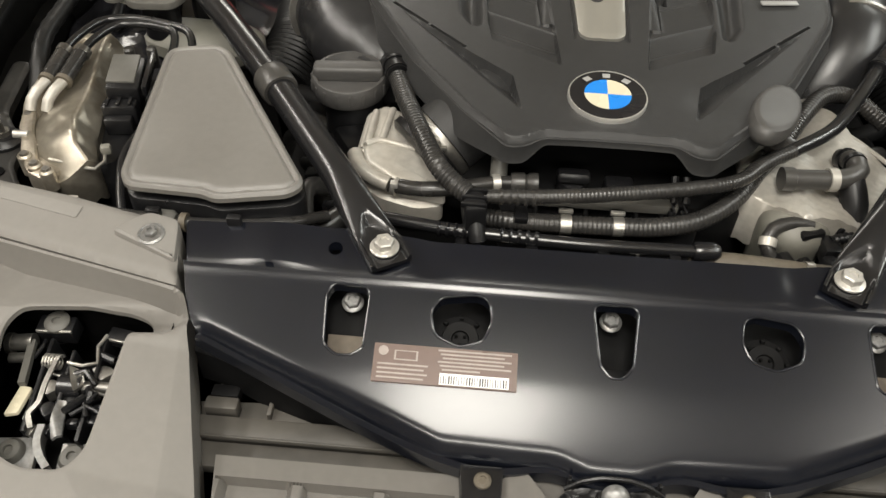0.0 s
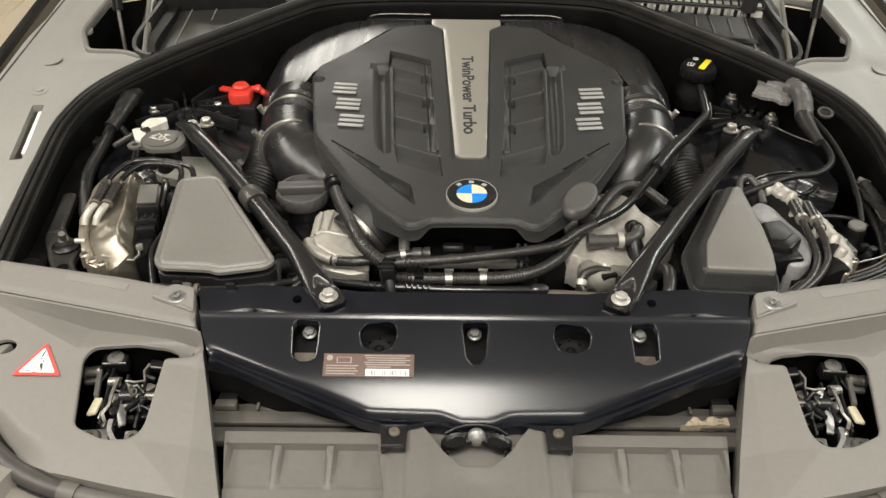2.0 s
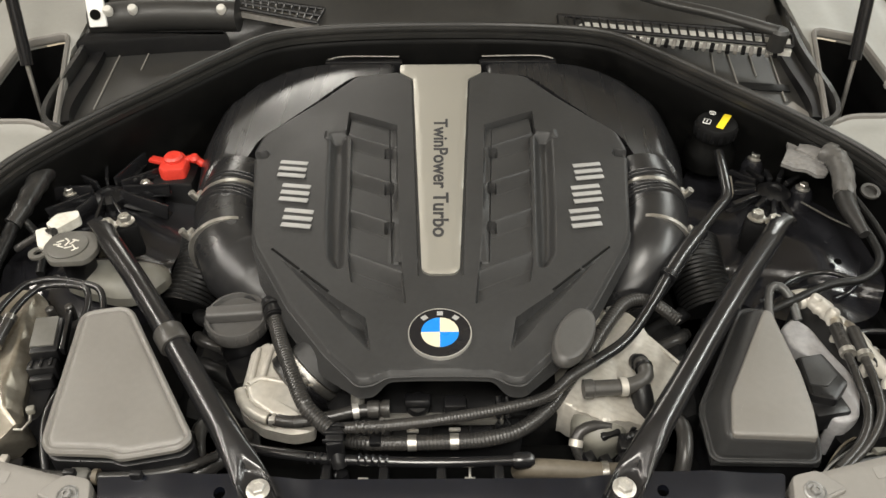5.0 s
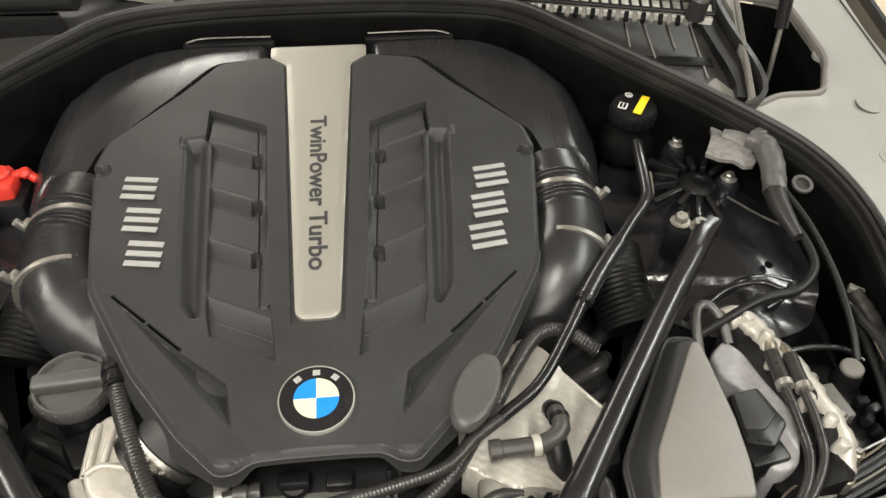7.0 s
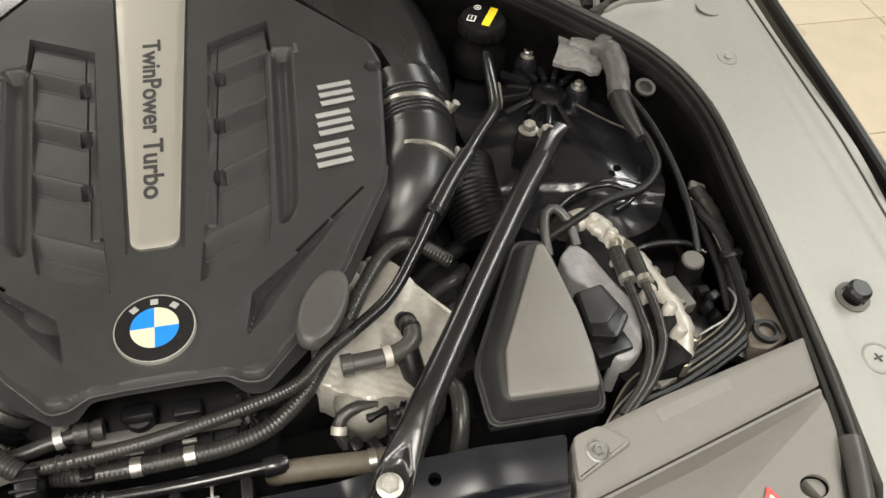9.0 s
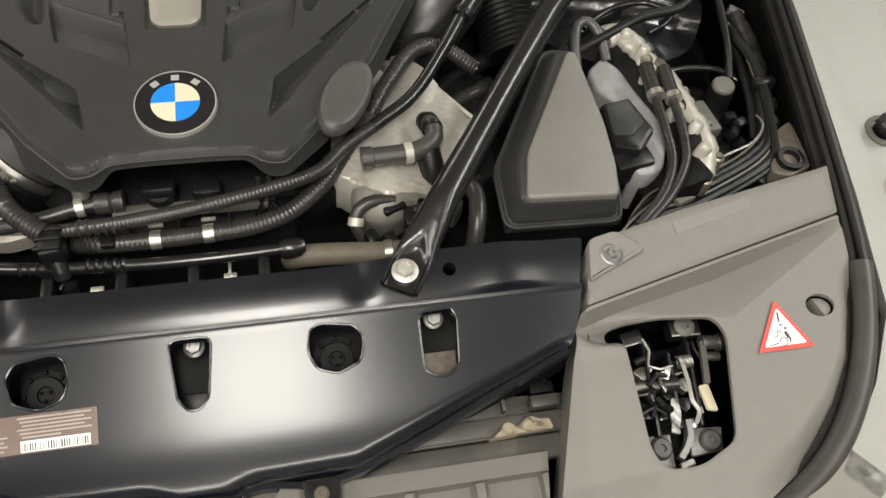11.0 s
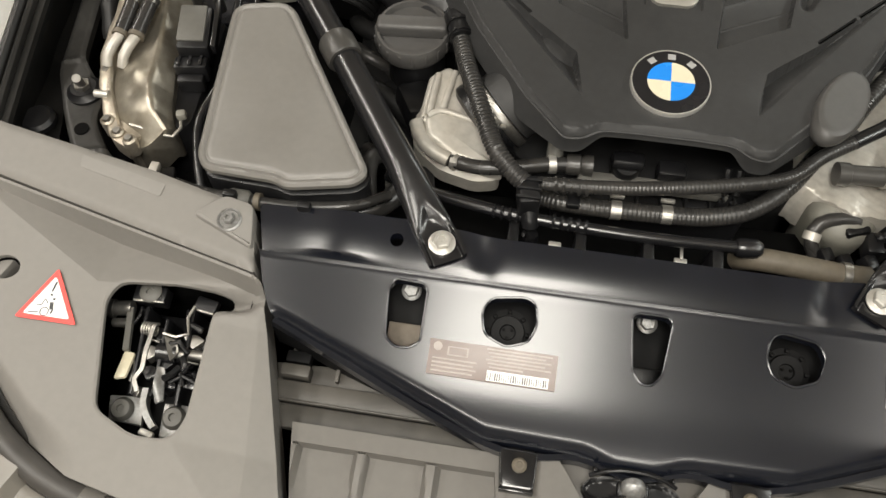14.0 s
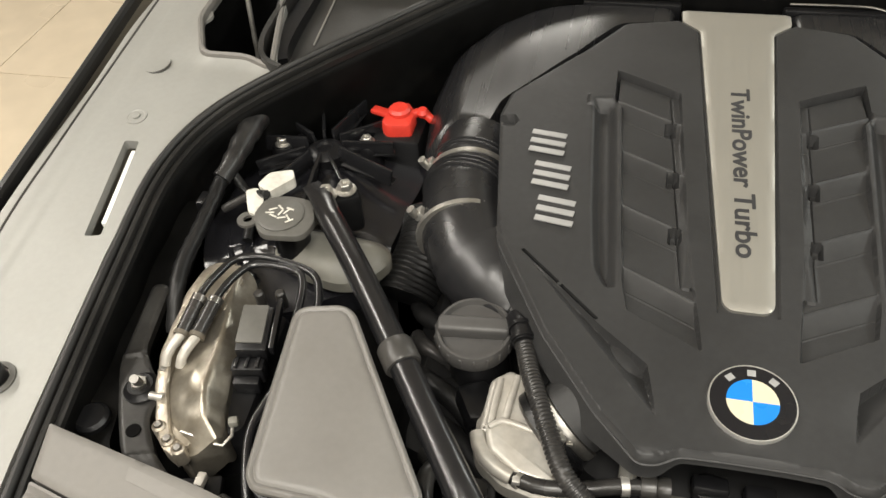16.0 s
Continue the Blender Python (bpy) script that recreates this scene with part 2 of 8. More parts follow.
def ribbed(pts, r, pitch=0.0055, depth=0.0013, k=12):
    path = catmull(pts, pitch / 4)
    return sweep(path, lambda i, s: ring(r - (depth if (i // 2) % 2 else 0), k))


def box(c, size, bevel=0.002, turn=(0, 0, 0), bm=None, seg=2):
    b = bmesh.new()
    bmesh.ops.create_cube(b, size=1)
    for v in b.verts:
        v.co = Vector((v.co.x * size[0], v.co.y * size[1], v.co.z * size[2]))
    if bevel:
        bmesh.ops.bevel(b, geom=list(b.edges), offset=min(bevel, min(size) * 0.45), segments=seg, affect="EDGES", profile=0.5)
    m = Matrix.LocRotScale(Vector(c), Euler([radians(a) for a in turn]), None)
    bmesh.ops.transform(b, matrix=m, verts=b.verts)
    return merge(bm, b)


def merge(bm, b):
    if bm is None:
        return b
    me = bpy.data.meshes.new("tmp")
    b.to_mesh(me)
    b.free()
    bm.from_mesh(me)
    bpy.data.meshes.remove(me)
    return bm


def lathe(profile, base, axis=(0, 0, 1), k=28, bm=None, start=0.0):
    """profile: (radius, height) from the bottom up, turned about the axis through base."""
    b = bmesh.new()
    q = Vector((0, 0, 1)).rotation_difference(Vector(axis).normalized()).to_matrix().to_4x4()
    m = Matrix.Translation(Vector(base)) @ q
    rings = [[b.verts.new(m @ Vector((r * math.cos(2 * math.pi * j / k + start), r * math.sin(2 * math.pi * j / k + start), h))) for j in range(k)] for r, h in profile]
    for r, s in zip(rings, rings[1:]):
        for j in range(k):
            b.faces.new((r[j], r[(j + 1) % k], s[(j + 1) % k], s[j]))
    b.faces.new(rings[0][::-1])
    b.faces.new(rings[-1])
    bmesh.ops.recalc_face_normals(b, faces=b.faces)
    return merge(bm, b)


def hexbolt(c, axis=(0, 0, 1), r=0.0085, h=0.006, washer=0.0135, bm=None):
    bm = lathe([(washer, 0), (washer, 0.0016), (washer * 0.8, 0.003)], c, axis, 24, bm)
    a = Vector(axis).normalized()
    return lathe([(r, 0.0), (r, h * 0.85), (r * 0.86, h), (r * 0.5, h), (r * 0.45, h * 0.8)], Vector(c) + a * 0.0028, axis, 6, bm, 0.3)


def rounded(pts, radius, k=4):
    """A polygon with its corners rounded."""
    out, n = [], len(pts)
    for i in range(n):
        p, a, b = Vector(pts[i]).to_2d(), Vector(pts[i - 1]).to_2d(), Vector(pts[(i + 1) % n]).to_2d()
        da, db = (a - p), (b - p)
        ra = min(radius, da.length * 0.48)
        rb = min(radius, db.length * 0.48)
        s, e = p + da.normalized() * ra, p + db.normalized() * rb
        for j in range(k + 1):
            t = j / k
            out.append(tuple((s * (1 - t) + p * t) * (1 - t) + (p * (1 - t) + e * t) * t))
    return out


def resample(pts, step, closed=True):
    out, n = [], len(pts)
    for i in range(n if closed else n - 1):
        a, b = Vector(pts[i]).to_2d(), Vector(pts[(i + 1) % n]).to_2d()
        k = max(1, round((b - a).length / step))
        out += [tuple(a.lerp(b, j / k)) for j in range(k)]
    if not closed:
        out.append(tuple(Vector(pts[-1]).to_2d()))
    return out


def inside(poly, X, Y):
    """Signed distance to a polygon, positive inside; X and Y are arrays."""
    X, Y = np.asarray(X, float), np.asarray(Y, float)
    p = np.array(poly, float)
    q = np.roll(p, -1, 0)
    d2 = np.full(X.shape, 1e9)
    odd = np.zeros(X.shape, bool)
    for (ax, ay), (bx, by) in zip(p, q):
        ex, ey = bx - ax, by - ay
        t = np.clip(((X - ax) * ex + (Y - ay) * ey) / (ex * ex + ey * ey + 1e-12), 0, 1)
        d2 = np.minimum(d2, (X - ax - t * ex) ** 2 + (Y - ay - t * ey) ** 2)
        if ay != by:
            odd ^= ((ay > Y) != (by > Y)) & (X < (bx - ax) * (Y - ay) / (by - ay) + ax)
    return np.where(odd, 1, -1) * np.sqrt(d2)


def ramp(v, a, b):
    t = np.clip((np.asarray(v, float) - a) / (b - a), 0, 1)
    return t * t * (3 - 2 * t)


def sheet(outline, height, step=0.01, holes=(), lines=(), wall=0.01, edge=None, hole_wall=None):
    """A shell over an outline in plan with holes; height(X, Y) gives z; its rim is turned down by wall."""
    from mathutils.geometry import delaunay_2d_cdt
    edge = edge or step
    verts, edges = [], []
    loops = [resample(outline, edge)] + [resample(h, min(edge, 0.006)) for h in holes]
    for lp in loops:
        s = len(verts)
        verts += lp
        edges += [(s + i, s + (i + 1) % len(lp)) for i in range(len(lp))]
    for ln in lines:
        lp = resample(ln, step, False)
        s = len(verts)
        verts += lp
        edges += [(s + i, s + i + 1) for i in range(len(lp) - 1)]
    o = np.array(outline)
    gx = np.arange(o[:, 0].min(), o[:, 0].max(), step)
    gy = np.arange(o[:, 1].min(), o[:, 1].max(), step)
    X, Y = np.meshgrid(gx, gy)
    ok = inside(outline, X, Y) > step * 0.4
    for h in holes:
        ok &= inside(h, X, Y) < -step * 0.4
    verts += list(zip(X[ok].tolist(), Y[ok].tolist()))
    vs, es, fs, *_ = delaunay_2d_cdt([Vector(v) for v in verts], edges, [], 0, 1e-6)
    P = np.array([tuple(v) for v in vs])
    F = np.array([tuple(f) for f in fs])
    C = P[F].mean(1)
    keep = inside(outline, C[:, 0], C[:, 1]) > 0
    for h in holes:
        keep &= inside(h, C[:, 0], C[:, 1]) < 0
    F = F[keep]
    used = np.unique(F)
    new_index = {int(a): i for i, a in enumerate(used)}
    P = P[used]
    Z = height(P[:, 0], P[:, 1])
    bm = bmesh.new()
    bv = [bm.verts.new((x, y, z)) for (x, y), z in zip(P, Z)]
    for f in F:
        bm.faces.new([bv[new_index[int(i)]] for i in f])
    bmesh.ops.recalc_face_normals(bm, faces=bm.faces)
    if sum(f.normal.z for f in bm.faces) < 0:
        bmesh.ops.reverse_faces(bm, faces=bm.faces)
    if wall:
        rim = [e for e in bm.edges if e.is_boundary]
        r = bmesh.ops.extrude_edge_only(bm, edges=rim)
        low = [v for v in r["geom"] if isinstance(v, bmesh.types.BMVert)]
        if hole_wall is not None and holes:
            at = np.max([inside(h, [v.co.x for v in low], [v.co.y for v in low]) for h in holes], 0)
        for i, v in enumerate(low):
            v.co.z -= hole_wall if hole_wall is not None and holes and at[i] > -1e-4 else wall
    return bm


def grown(poly, d):
    """A polygon moved outwards by d (inwards: minus), as a closed line."""
    area = sum(a[0] * b[1] - b[0] * a[1] for a, b in zip(poly, poly[1:] + poly[:1]))
    out = []
    for i, p in enumerate(poly):
        t = (Vector(poly[(i + 1) % len(poly)]).to_2d() - Vector(poly[i - 1]).to_2d()).normalized()
        n = Vector((t.y, -t.x)) * (1 if area > 0 else -1)
        out.append((p[0] + n.x * d, p[1] + n.y * d))
    return out + out[:1]


def slab(outline, z0, z1, bevel=0.003, seg=2, tilt=None):
    """An upright block over a plan outline from z0 to z1, with its upper edges bevelled. tilt(x, y) is added to z1."""
    bm = bmesh.new()
    f = bm.faces.new([bm.verts.new((x, y, z0)) for x, y in outline])
    bm.normal_update()
    if f.normal.z > 0:
        f.normal_flip()
    r = bmesh.ops.extrude_face_region(bm, geom=[f])
    top = [g for g in r["geom"] if isinstance(g, bmesh.types.BMVert)]
    for v in top:
        v.co.z = z1 + (tilt(v.co.x, v.co.y) if tilt else 0)
    bmesh.ops.recalc_face_normals(bm, faces=bm.faces)
    if bevel:
        tops = set(top)
        es = [e for e in bm.edges if e.verts[0] in tops and e.verts[1] in tops]
        bmesh.ops.bevel(bm, geom=es, offset=bevel, segments=seg, affect="EDGES", profile=0.5)
    return bm


def flip(pts):
    return [(-p[0], *p[1:]) for p in pts][::-1]


def both(half):
    """A symmetric outline from its right half, given from the front to the back."""
    return half + flip(half)


# ---------- the room ----------
floor = tagged(part("floor", box((0, 0, -0.11), (13, 13, 0.18), 0), WOOD, None), "cream stone floor laid with square tiles", kind="structure")
ceiling = tagged(part("ceiling", box((0, 0, CEIL + 0.06), (13, 13, 0.1), 0), WALL, None), "plain white ceiling", kind="structure")
for nm, c, sz in (("wall_north", (0, 6.5, 1.5), (13, 0.2, 3.2)), ("wall_south", (0, -6.5, 1.5), (13, 0.2, 3.2)), ("wall_east", (6.6, 0, 1.5), (0.2, 12.8, 3.2)), ("wall_west", (-6.6, 0, 1.5), (0.2, 12.8, 3.2))):
    tagged(part(nm, box(c, sz, 0), WALL, None), "plain grey painted wall", kind="structure")


# ---------- heights of the main surfaces ----------
def fz(x, y):
    """The shut line of the bonnet: wings and lamp covers."""
    return 0.779 + 0.146 * y


def pz(x, y):
    """The slam panel: a flat flange behind a bead, a slope in front."""
    slope = 0.8102 + 0.38 * y - 2.5 * np.maximum(-0.108 - y, 0) ** 2
    z = np.where(y > -0.031, 0.7945 + 0.2 * y - 3.5 * np.maximum(0.006 - y, 0) ** 2, np.minimum(slope, 0.797))
    bead = 0.0035 * np.exp(-(((y + 0.0325) / 0.0035) ** 2))
    dip = 0.0012 * np.exp(-(((y + 0.0265) / 0.003) ** 2))
    return z + bead - dip


RING = [(0.0, -0.321, 0.700), (0.20, -0.314, 0.702), (0.34, -0.298, 0.706), (0.50, -0.277, 0.722), (0.59, -0.237, 0.736), (0.655, -0.167, 0.752), (0.70, -0.07, 0.768), (0.722, 0.05, 0.787), (0.745, 0.30, 0.823), (0.749, 0.45, 0.846), (0.705, 0.555, 0.868), (0.605, 0.655, 0.890), (0.505, 0.745, 0.905), (0.405, 0.845, 0.915), (0.325, 0.915, 0.920), (0.20, 0.945, 0.921), (0.0, 0.955, 0.921)]
LOOP = RING + [(-x, y, z) for x, y, z in RING[-2:0:-1]]

# ---------- the car's shell ----------
car = thing("car_body", (0, 0.4, 0.0), "silver-grey car with its bonnet open, standing on tiles", "car")


def ring_strip(offsets):
    """A band round the bay: offsets are (outwards, up) from the seal's line."""
    path = catmull(LOOP, 0.02, True)
    n = len(path)
    bm = bmesh.new()
    rows = []
    for i, p in enumerate(path):
        t = (path[(i + 1) % n] - path[i - 1])
        out = Vector((t.y, -t.x, 0)).normalized()
        rows.append([bm.verts.new((p + out * o) if z is None else Vector((p.x + out.x * o, p.y + out.y * o, z if z < 0.66 and o < -0.04 else p.z + z))) for o, z in offsets])
    for i in range(n):
        for a in range(len(offsets) - 1):
            bm.faces.new((rows[i][a], rows[i][a + 1], rows[(i + 1) % n][a + 1], rows[(i + 1) % n][a]))
    bmesh.ops.recalc_face_normals(bm, faces=bm.faces)
    return bm


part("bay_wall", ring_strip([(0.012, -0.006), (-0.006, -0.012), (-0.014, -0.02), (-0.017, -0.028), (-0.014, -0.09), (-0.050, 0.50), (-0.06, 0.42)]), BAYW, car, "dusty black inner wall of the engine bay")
# floor coloured as the deep shade under the engine
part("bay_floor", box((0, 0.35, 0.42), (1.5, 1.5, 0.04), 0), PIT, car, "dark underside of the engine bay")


def wing(s):
    o = [(0.72, -0.09), (0.737, 0.04), (0.758, 0.30), (0.763, 0.455), (0.718, 0.567), (0.646, 0.640), (0.664, 0.70), (0.684, 0.80), (0.700, 0.88), (0.705, 1.35), (0.90, 1.35), (0.925, 1.0), (0.945, 0.6), (0.952, 0.35), (0.935, 0.05), (0.89, -0.13), (0.82, -0.24), (0.74, -0.30), (0.66, -0.30), (0.605, -0.245), (0.675, -0.165)]
    well = rounded([(0.655, 0.645), (0.70, 0.668), (0.775, 0.668), (0.812, 0.75), (0.80, 0.90), (0.72, 0.93), (0.69, 0.80)], 0.02)
    slot = rounded([(0.824, 0.493), (0.802, 0.494), (0.780, 0.332), (0.803, 0.328)], 0.004)
    hs = [well]
    if s < 0:
        hs.append(slot)

    def h(X, Y):
        z = fz(X, Y)
        d = inside(o, X, Y)
        z = z - 0.004 * ramp(X, 0.885, 0.889) + 0.003 * ramp(X, 0.893, 0.897) * 1.0
        z = z - 0.05 * ramp(0.10 - d, 0.088, 0.1) * (X > 0.86) * 0.35
        z = z + 0.006 * np.exp(-((inside(well, X, Y) / 0.012) ** 2))
        z = z - 0.004 * np.exp(-(((X - 0.83) ** 2 + (Y - 0.66) ** 2) / 0.0006)) + 0.003 * ramp(X, 0.79, 0.76)
        return z

    mir = lambda p: [(s * x, y) for x, y in p]
    bm = sheet(mir(o), lambda X, Y: h(s * X, Y), 0.012, [mir(q) for q in hs], wall=0.014, edge=0.012)
    w = part("wing", bm, PAINT, car, "silver-grey painted wing gutter")
    # walls and floor of the well, with its shade put into the colour
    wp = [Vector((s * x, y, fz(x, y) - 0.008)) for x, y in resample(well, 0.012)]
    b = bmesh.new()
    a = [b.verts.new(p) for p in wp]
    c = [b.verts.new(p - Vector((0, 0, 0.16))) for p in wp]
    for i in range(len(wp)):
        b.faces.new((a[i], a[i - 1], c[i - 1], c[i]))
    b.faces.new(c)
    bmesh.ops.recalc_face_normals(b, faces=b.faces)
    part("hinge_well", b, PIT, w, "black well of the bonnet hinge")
    lip = [Vector((s * x, y, fz(x, y) + 0.006)) for x, y in resample(well, 0.02)]
    part("well_lip", sweep(lip, lambda i, q: ring(0.005, 8, 0.009), True), GREYP, w)
    if s < 0:
        part("slot_lining", box((-0.797, 0.418, fz(0, 0.418) - 0.010), (0.009, 0.130, 0.012), 0.002, (8, 0, 7.5)), WHITE, w, "white lining seen through a slot")
    for x, y in ((0.828, 0.540), (0.816, 0.766)):
        p = (s * x, y, fz(x, y))
        part("screw", lathe([(0.016, -0.004), (0.016, 0.0012), (0.013, 0.0012), (0.012, 0.0004), (0.006, 0.0004), (0.006, 0.003), (0.004, 0.0035)], p, (0, -0.14, 1), 20), PAINT, w)
    # a pressed crescent and the sealed joint along the gutter
    arc = [(s * (0.846 + 0.021 * math.cos(a)), 0.652 + 0.021 * math.sin(a)) for a in np.linspace(2.6, 5.2, 12)]
    part("pressed_crescent", sweep([Vector((x, y, fz(x, y) - 0.0006)) for x, y in arc], lambda i, q: ring(0.0021 * math.sin(math.pi * (i + 0.6) / 12.2), 8)), SEALM, w)
    part("sealed_joint", tube([(s * x, y, fz(x, y) - 0.0004) for x, y in ((0.903, 1.0), (0.912, 0.80), (0.918, 0.62), (0.922, 0.458), (0.924, 0.35), (0.912, 0.12))], 0.0016, 8, 0.02), SEALM, w, "dark sealed joint")
    # rubber strip in the shut line and the outer skin of the wing
    edge = [(0.955, 1.35), (0.962, 1.0), (0.962, 0.6), (0.962, 0.35), (0.944, 0.05), (0.898, -0.14), (0.826, -0.252), (0.745, -0.318)]
    path = catmull([(s * x, y, fz(x, y) - 0.004) for x, y in edge], 0.03)
    part("edge_rubber", sweep(path, lambda i, q: [(-0.008, -0.012), (0.006, -0.012), (0.008, 0.002), (0.004, 0.006), (-0.004, 0.006), (-0.008, 0.002)]), RUBBER, w, "black rubber edge strip")
    b = bmesh.new()
    rows = []
    for q in path:
        rows.append([b.verts.new((q.x + s * dx, q.y, q.z + dz)) for dx, dz in ((0.008, -0.006), (0.014, -0.004), (0.024, -0.012), (0.034, -0.05), (0.045, -0.2), (0.03, -0.5), (0.0, -0.6))])
    for r, q in zip(rows, rows[1:]):
        for i in range(6):
            b.faces.new((r[i], r[i + 1], q[i + 1], q[i]))
    bmesh.ops.recalc_face_normals(b, faces=b.faces)
    part("outer_skin", b, PAINT, w)


wing(1)
wing(-1)

# nose: bumper skin in front of the seal
nose = [(0.33, -0.316), (0.505, -0.290), (0.60, -0.25), (0.655, -0.31), (0.74, -0.325), (0.82, -0.26), (0.90, -0.145), (0.93, -0.20), (0.88, -0.36), (0.74, -0.50), (0.50, -0.58), (0.20, -0.62)]


def nose_z(X, Y):
    z = 0.70 + 0.05 * ramp(np.abs(X), 0.3, 0.85)
    front = ramp(-Y - 0.33 + 0.16 * (np.abs(X) / 0.9) ** 2, 0.02, 0.3)
    return z - 0.012 - 0.24 * front ** 1.6


part("bumper_skin", sheet(both(nose), nose_z, 0.02, wall=0.3), PAINT, car, "silver-grey painted nose in front of the seal")

for s in (1, -1):
    wheel = part("wheel", tube([(s * 0.70, 0.42, 0.335), (s * 0.92, 0.42, 0.335)], 0.24, 40, 1), STEEL, car, "alloy front wheel")
    part("tyre", lathe([(0.24, -0.11), (0.31, -0.12), (0.335, -0.09), (0.335, 0.09), (0.31, 0.12), (0.24, 0.11)], (s * 0.81, 0.42, 0.335), (1, 0, 0), 48), RUBBER, wheel)
# rubber seal round the bay
seal = thing("bonnet_seal", (0, -0.338, 0.69), "black ribbed rubber seal lying round the engine bay", "rubber seal")
part("foot", sweep(catmull(LOOP, 0.012, True), lambda i, q: [(-0.018, -0.014), (0.014, -0.014), (0.015, -0.005), (0.002, -0.003), (-0.018, -0.006)], True), SEALR, seal)
part("outer_bead", sweep(catmull([(x * 1.008, y * 1.008, z) for x, y, z in LOOP], 0.012, True), lambda i, q: ring(0.0062, 10, 0.0075), True), SEALR, seal)
part("inner_lip", sweep(catmull([(x * 0.990, y * 0.990 + 0.003, z) for x, y, z in LOOP], 0.012, True), lambda i, q: ring(0.0045, 8, 0.006), True), SEALR, seal)


def front_run(lo, x0, x1):
    """The seal's line round the nose, from the middle to one side: points with x between x0 and x1 in front of lo."""
    p = [q for q in catmull(LOOP, 0.008, True) if q.y < lo]
    return sorted((q for q in p if x0 <= q.x <= x1), key=lambda q: math.atan2(q.x, -q.y - 0.05))


part("front_tube", sweep([q + Vector((0, 0, 0.004)) for q in front_run(0, -0.492, 0.492)], lambda i, q: ring(0.0112, 18, 0.0098)), SEALG, seal, "pale dusty front run of the seal")
for s in (1, -1):
    run_ = [q + Vector((0, 0, 0.004)) for q in front_run(-0.03, *sorted((s * 0.488, s * 0.75)))]
    part("corner_tube", sweep(run_, lambda i, q: ring(0.0125, 18, 0.0105)), SEALM, seal, "dusty grey corner run of the seal")
    run_ = [q + Vector((0, 0, 0.004)) for q in front_run(0, *sorted((s * 0.478, s * 0.508)))]
    part("joint_sleeve", sweep(run_, lambda i, q: ring(0.0145 - 0.0012 * (i in (0, len(run_) - 1)), 18, 0.0125)), SEALG, seal, "moulded joint sleeve")


def trim_strip(path, offsets):
    """A moulded strip outside the seal: offsets are (outwards, up) from its line, kept above the wing."""
    bm = bmesh.new()
    rows = []
    for i, p in enumerate(path):
        t = path[min(i + 1, len(path) - 1)] - path[max(i - 1, 0)]
        out = Vector((t.y, -t.x, 0)).normalized()
        rows.append([bm.verts.new((p.x + out.x * o, p.y + out.y * o, max(p.z + z, fz(0, p.y + out.y * o) + 0.003) if z > -0.03 and p.y > -0.26 else p.z + z)) for o, z in offsets])
    for r, q in zip(rows, rows[1:]):
        for k in range(len(offsets) - 1):
            bm.faces.new((r[k], r[k + 1], q[k + 1], q[k]))
    bmesh.ops.recalc_face_normals(bm, faces=bm.faces)
    return bm


part("front_trim", trim_strip(front_run(0, -0.495, 0.495), [(0.006, -0.020), (0.014, -0.007), (0.018, -0.005), (0.040, -0.009), (0.047, -0.013), (0.049, -0.020), (0.050, -0.06)]), TRIM, car, "dusty grey plastic trim in front of the seal")
for s in (1, -1):
    run_ = front_run(-0.215, *sorted((s * 0.497, s * 0.75)))
    part("corner_trim", trim_strip(run_, [(0.006, -0.020), (0.014, -0.003), (0.020, -0.001), (0.030, -0.004), (0.048, -0.004), (0.054, -0.008), (0.056, -0.016), (0.058, -0.06)]), TRIM, car, "dusty grey plastic corner moulding")
    for k, (x, y) in enumerate(((0.508, -0.302),)):
        part("trim_step", box((s * x, y, 0.7215 + 0.007 * k), (0.018 if k else 0.012, 0.026, 0.014), 0.005, (0, -s * 8, s * (24 + 10 * k)), seg=3), TRIM, car, "moulded step of the corner trim")

# ---------- cowl behind the engine ----------
cowl = thing("cowl_panel", (0, 1.05, 0.85), "ribbed dark plastic cowl panel under the windscreen", "cowl panel")
cz = lambda X, Y: 0.905 + 0.10 * (Y - 0.9) + 0.0 * X
co = [(0.17, 0.965), (0.33, 0.94), (0.42, 0.862), (0.52, 0.76), (0.62, 0.672), (0.652, 0.70), (0.69, 0.80), (0.69, 1.30)]
part("panel", sheet(both(co), lambda X, Y: cz(X, Y) - 0.02 + 0.03 * ramp(Y, 1.0, 1.12), 0.015, wall=0.02), COWLP, cowl)
for x0, y0, x1, y1 in ((0.526, 0.915, 0.515, 0.835), (0.558, 0.93, 0.549, 0.80), (0.597, 0.90, 0.590, 0.825), (0.640, 0.93, 0.620, 0.745), (-0.655, 0.945, -0.655, 0.69), (-0.625, 0.93, -0.622, 0.735), (-0.57, 0.92, -0.57, 0.86)):
    part("rib", tube([(x0, y0, cz(0, y0) - 0.0185), (x1, y1, cz(0, y1) - 0.0185)], 0.0016, 8, 0.1), GREYP, cowl, "thin moulded rib")
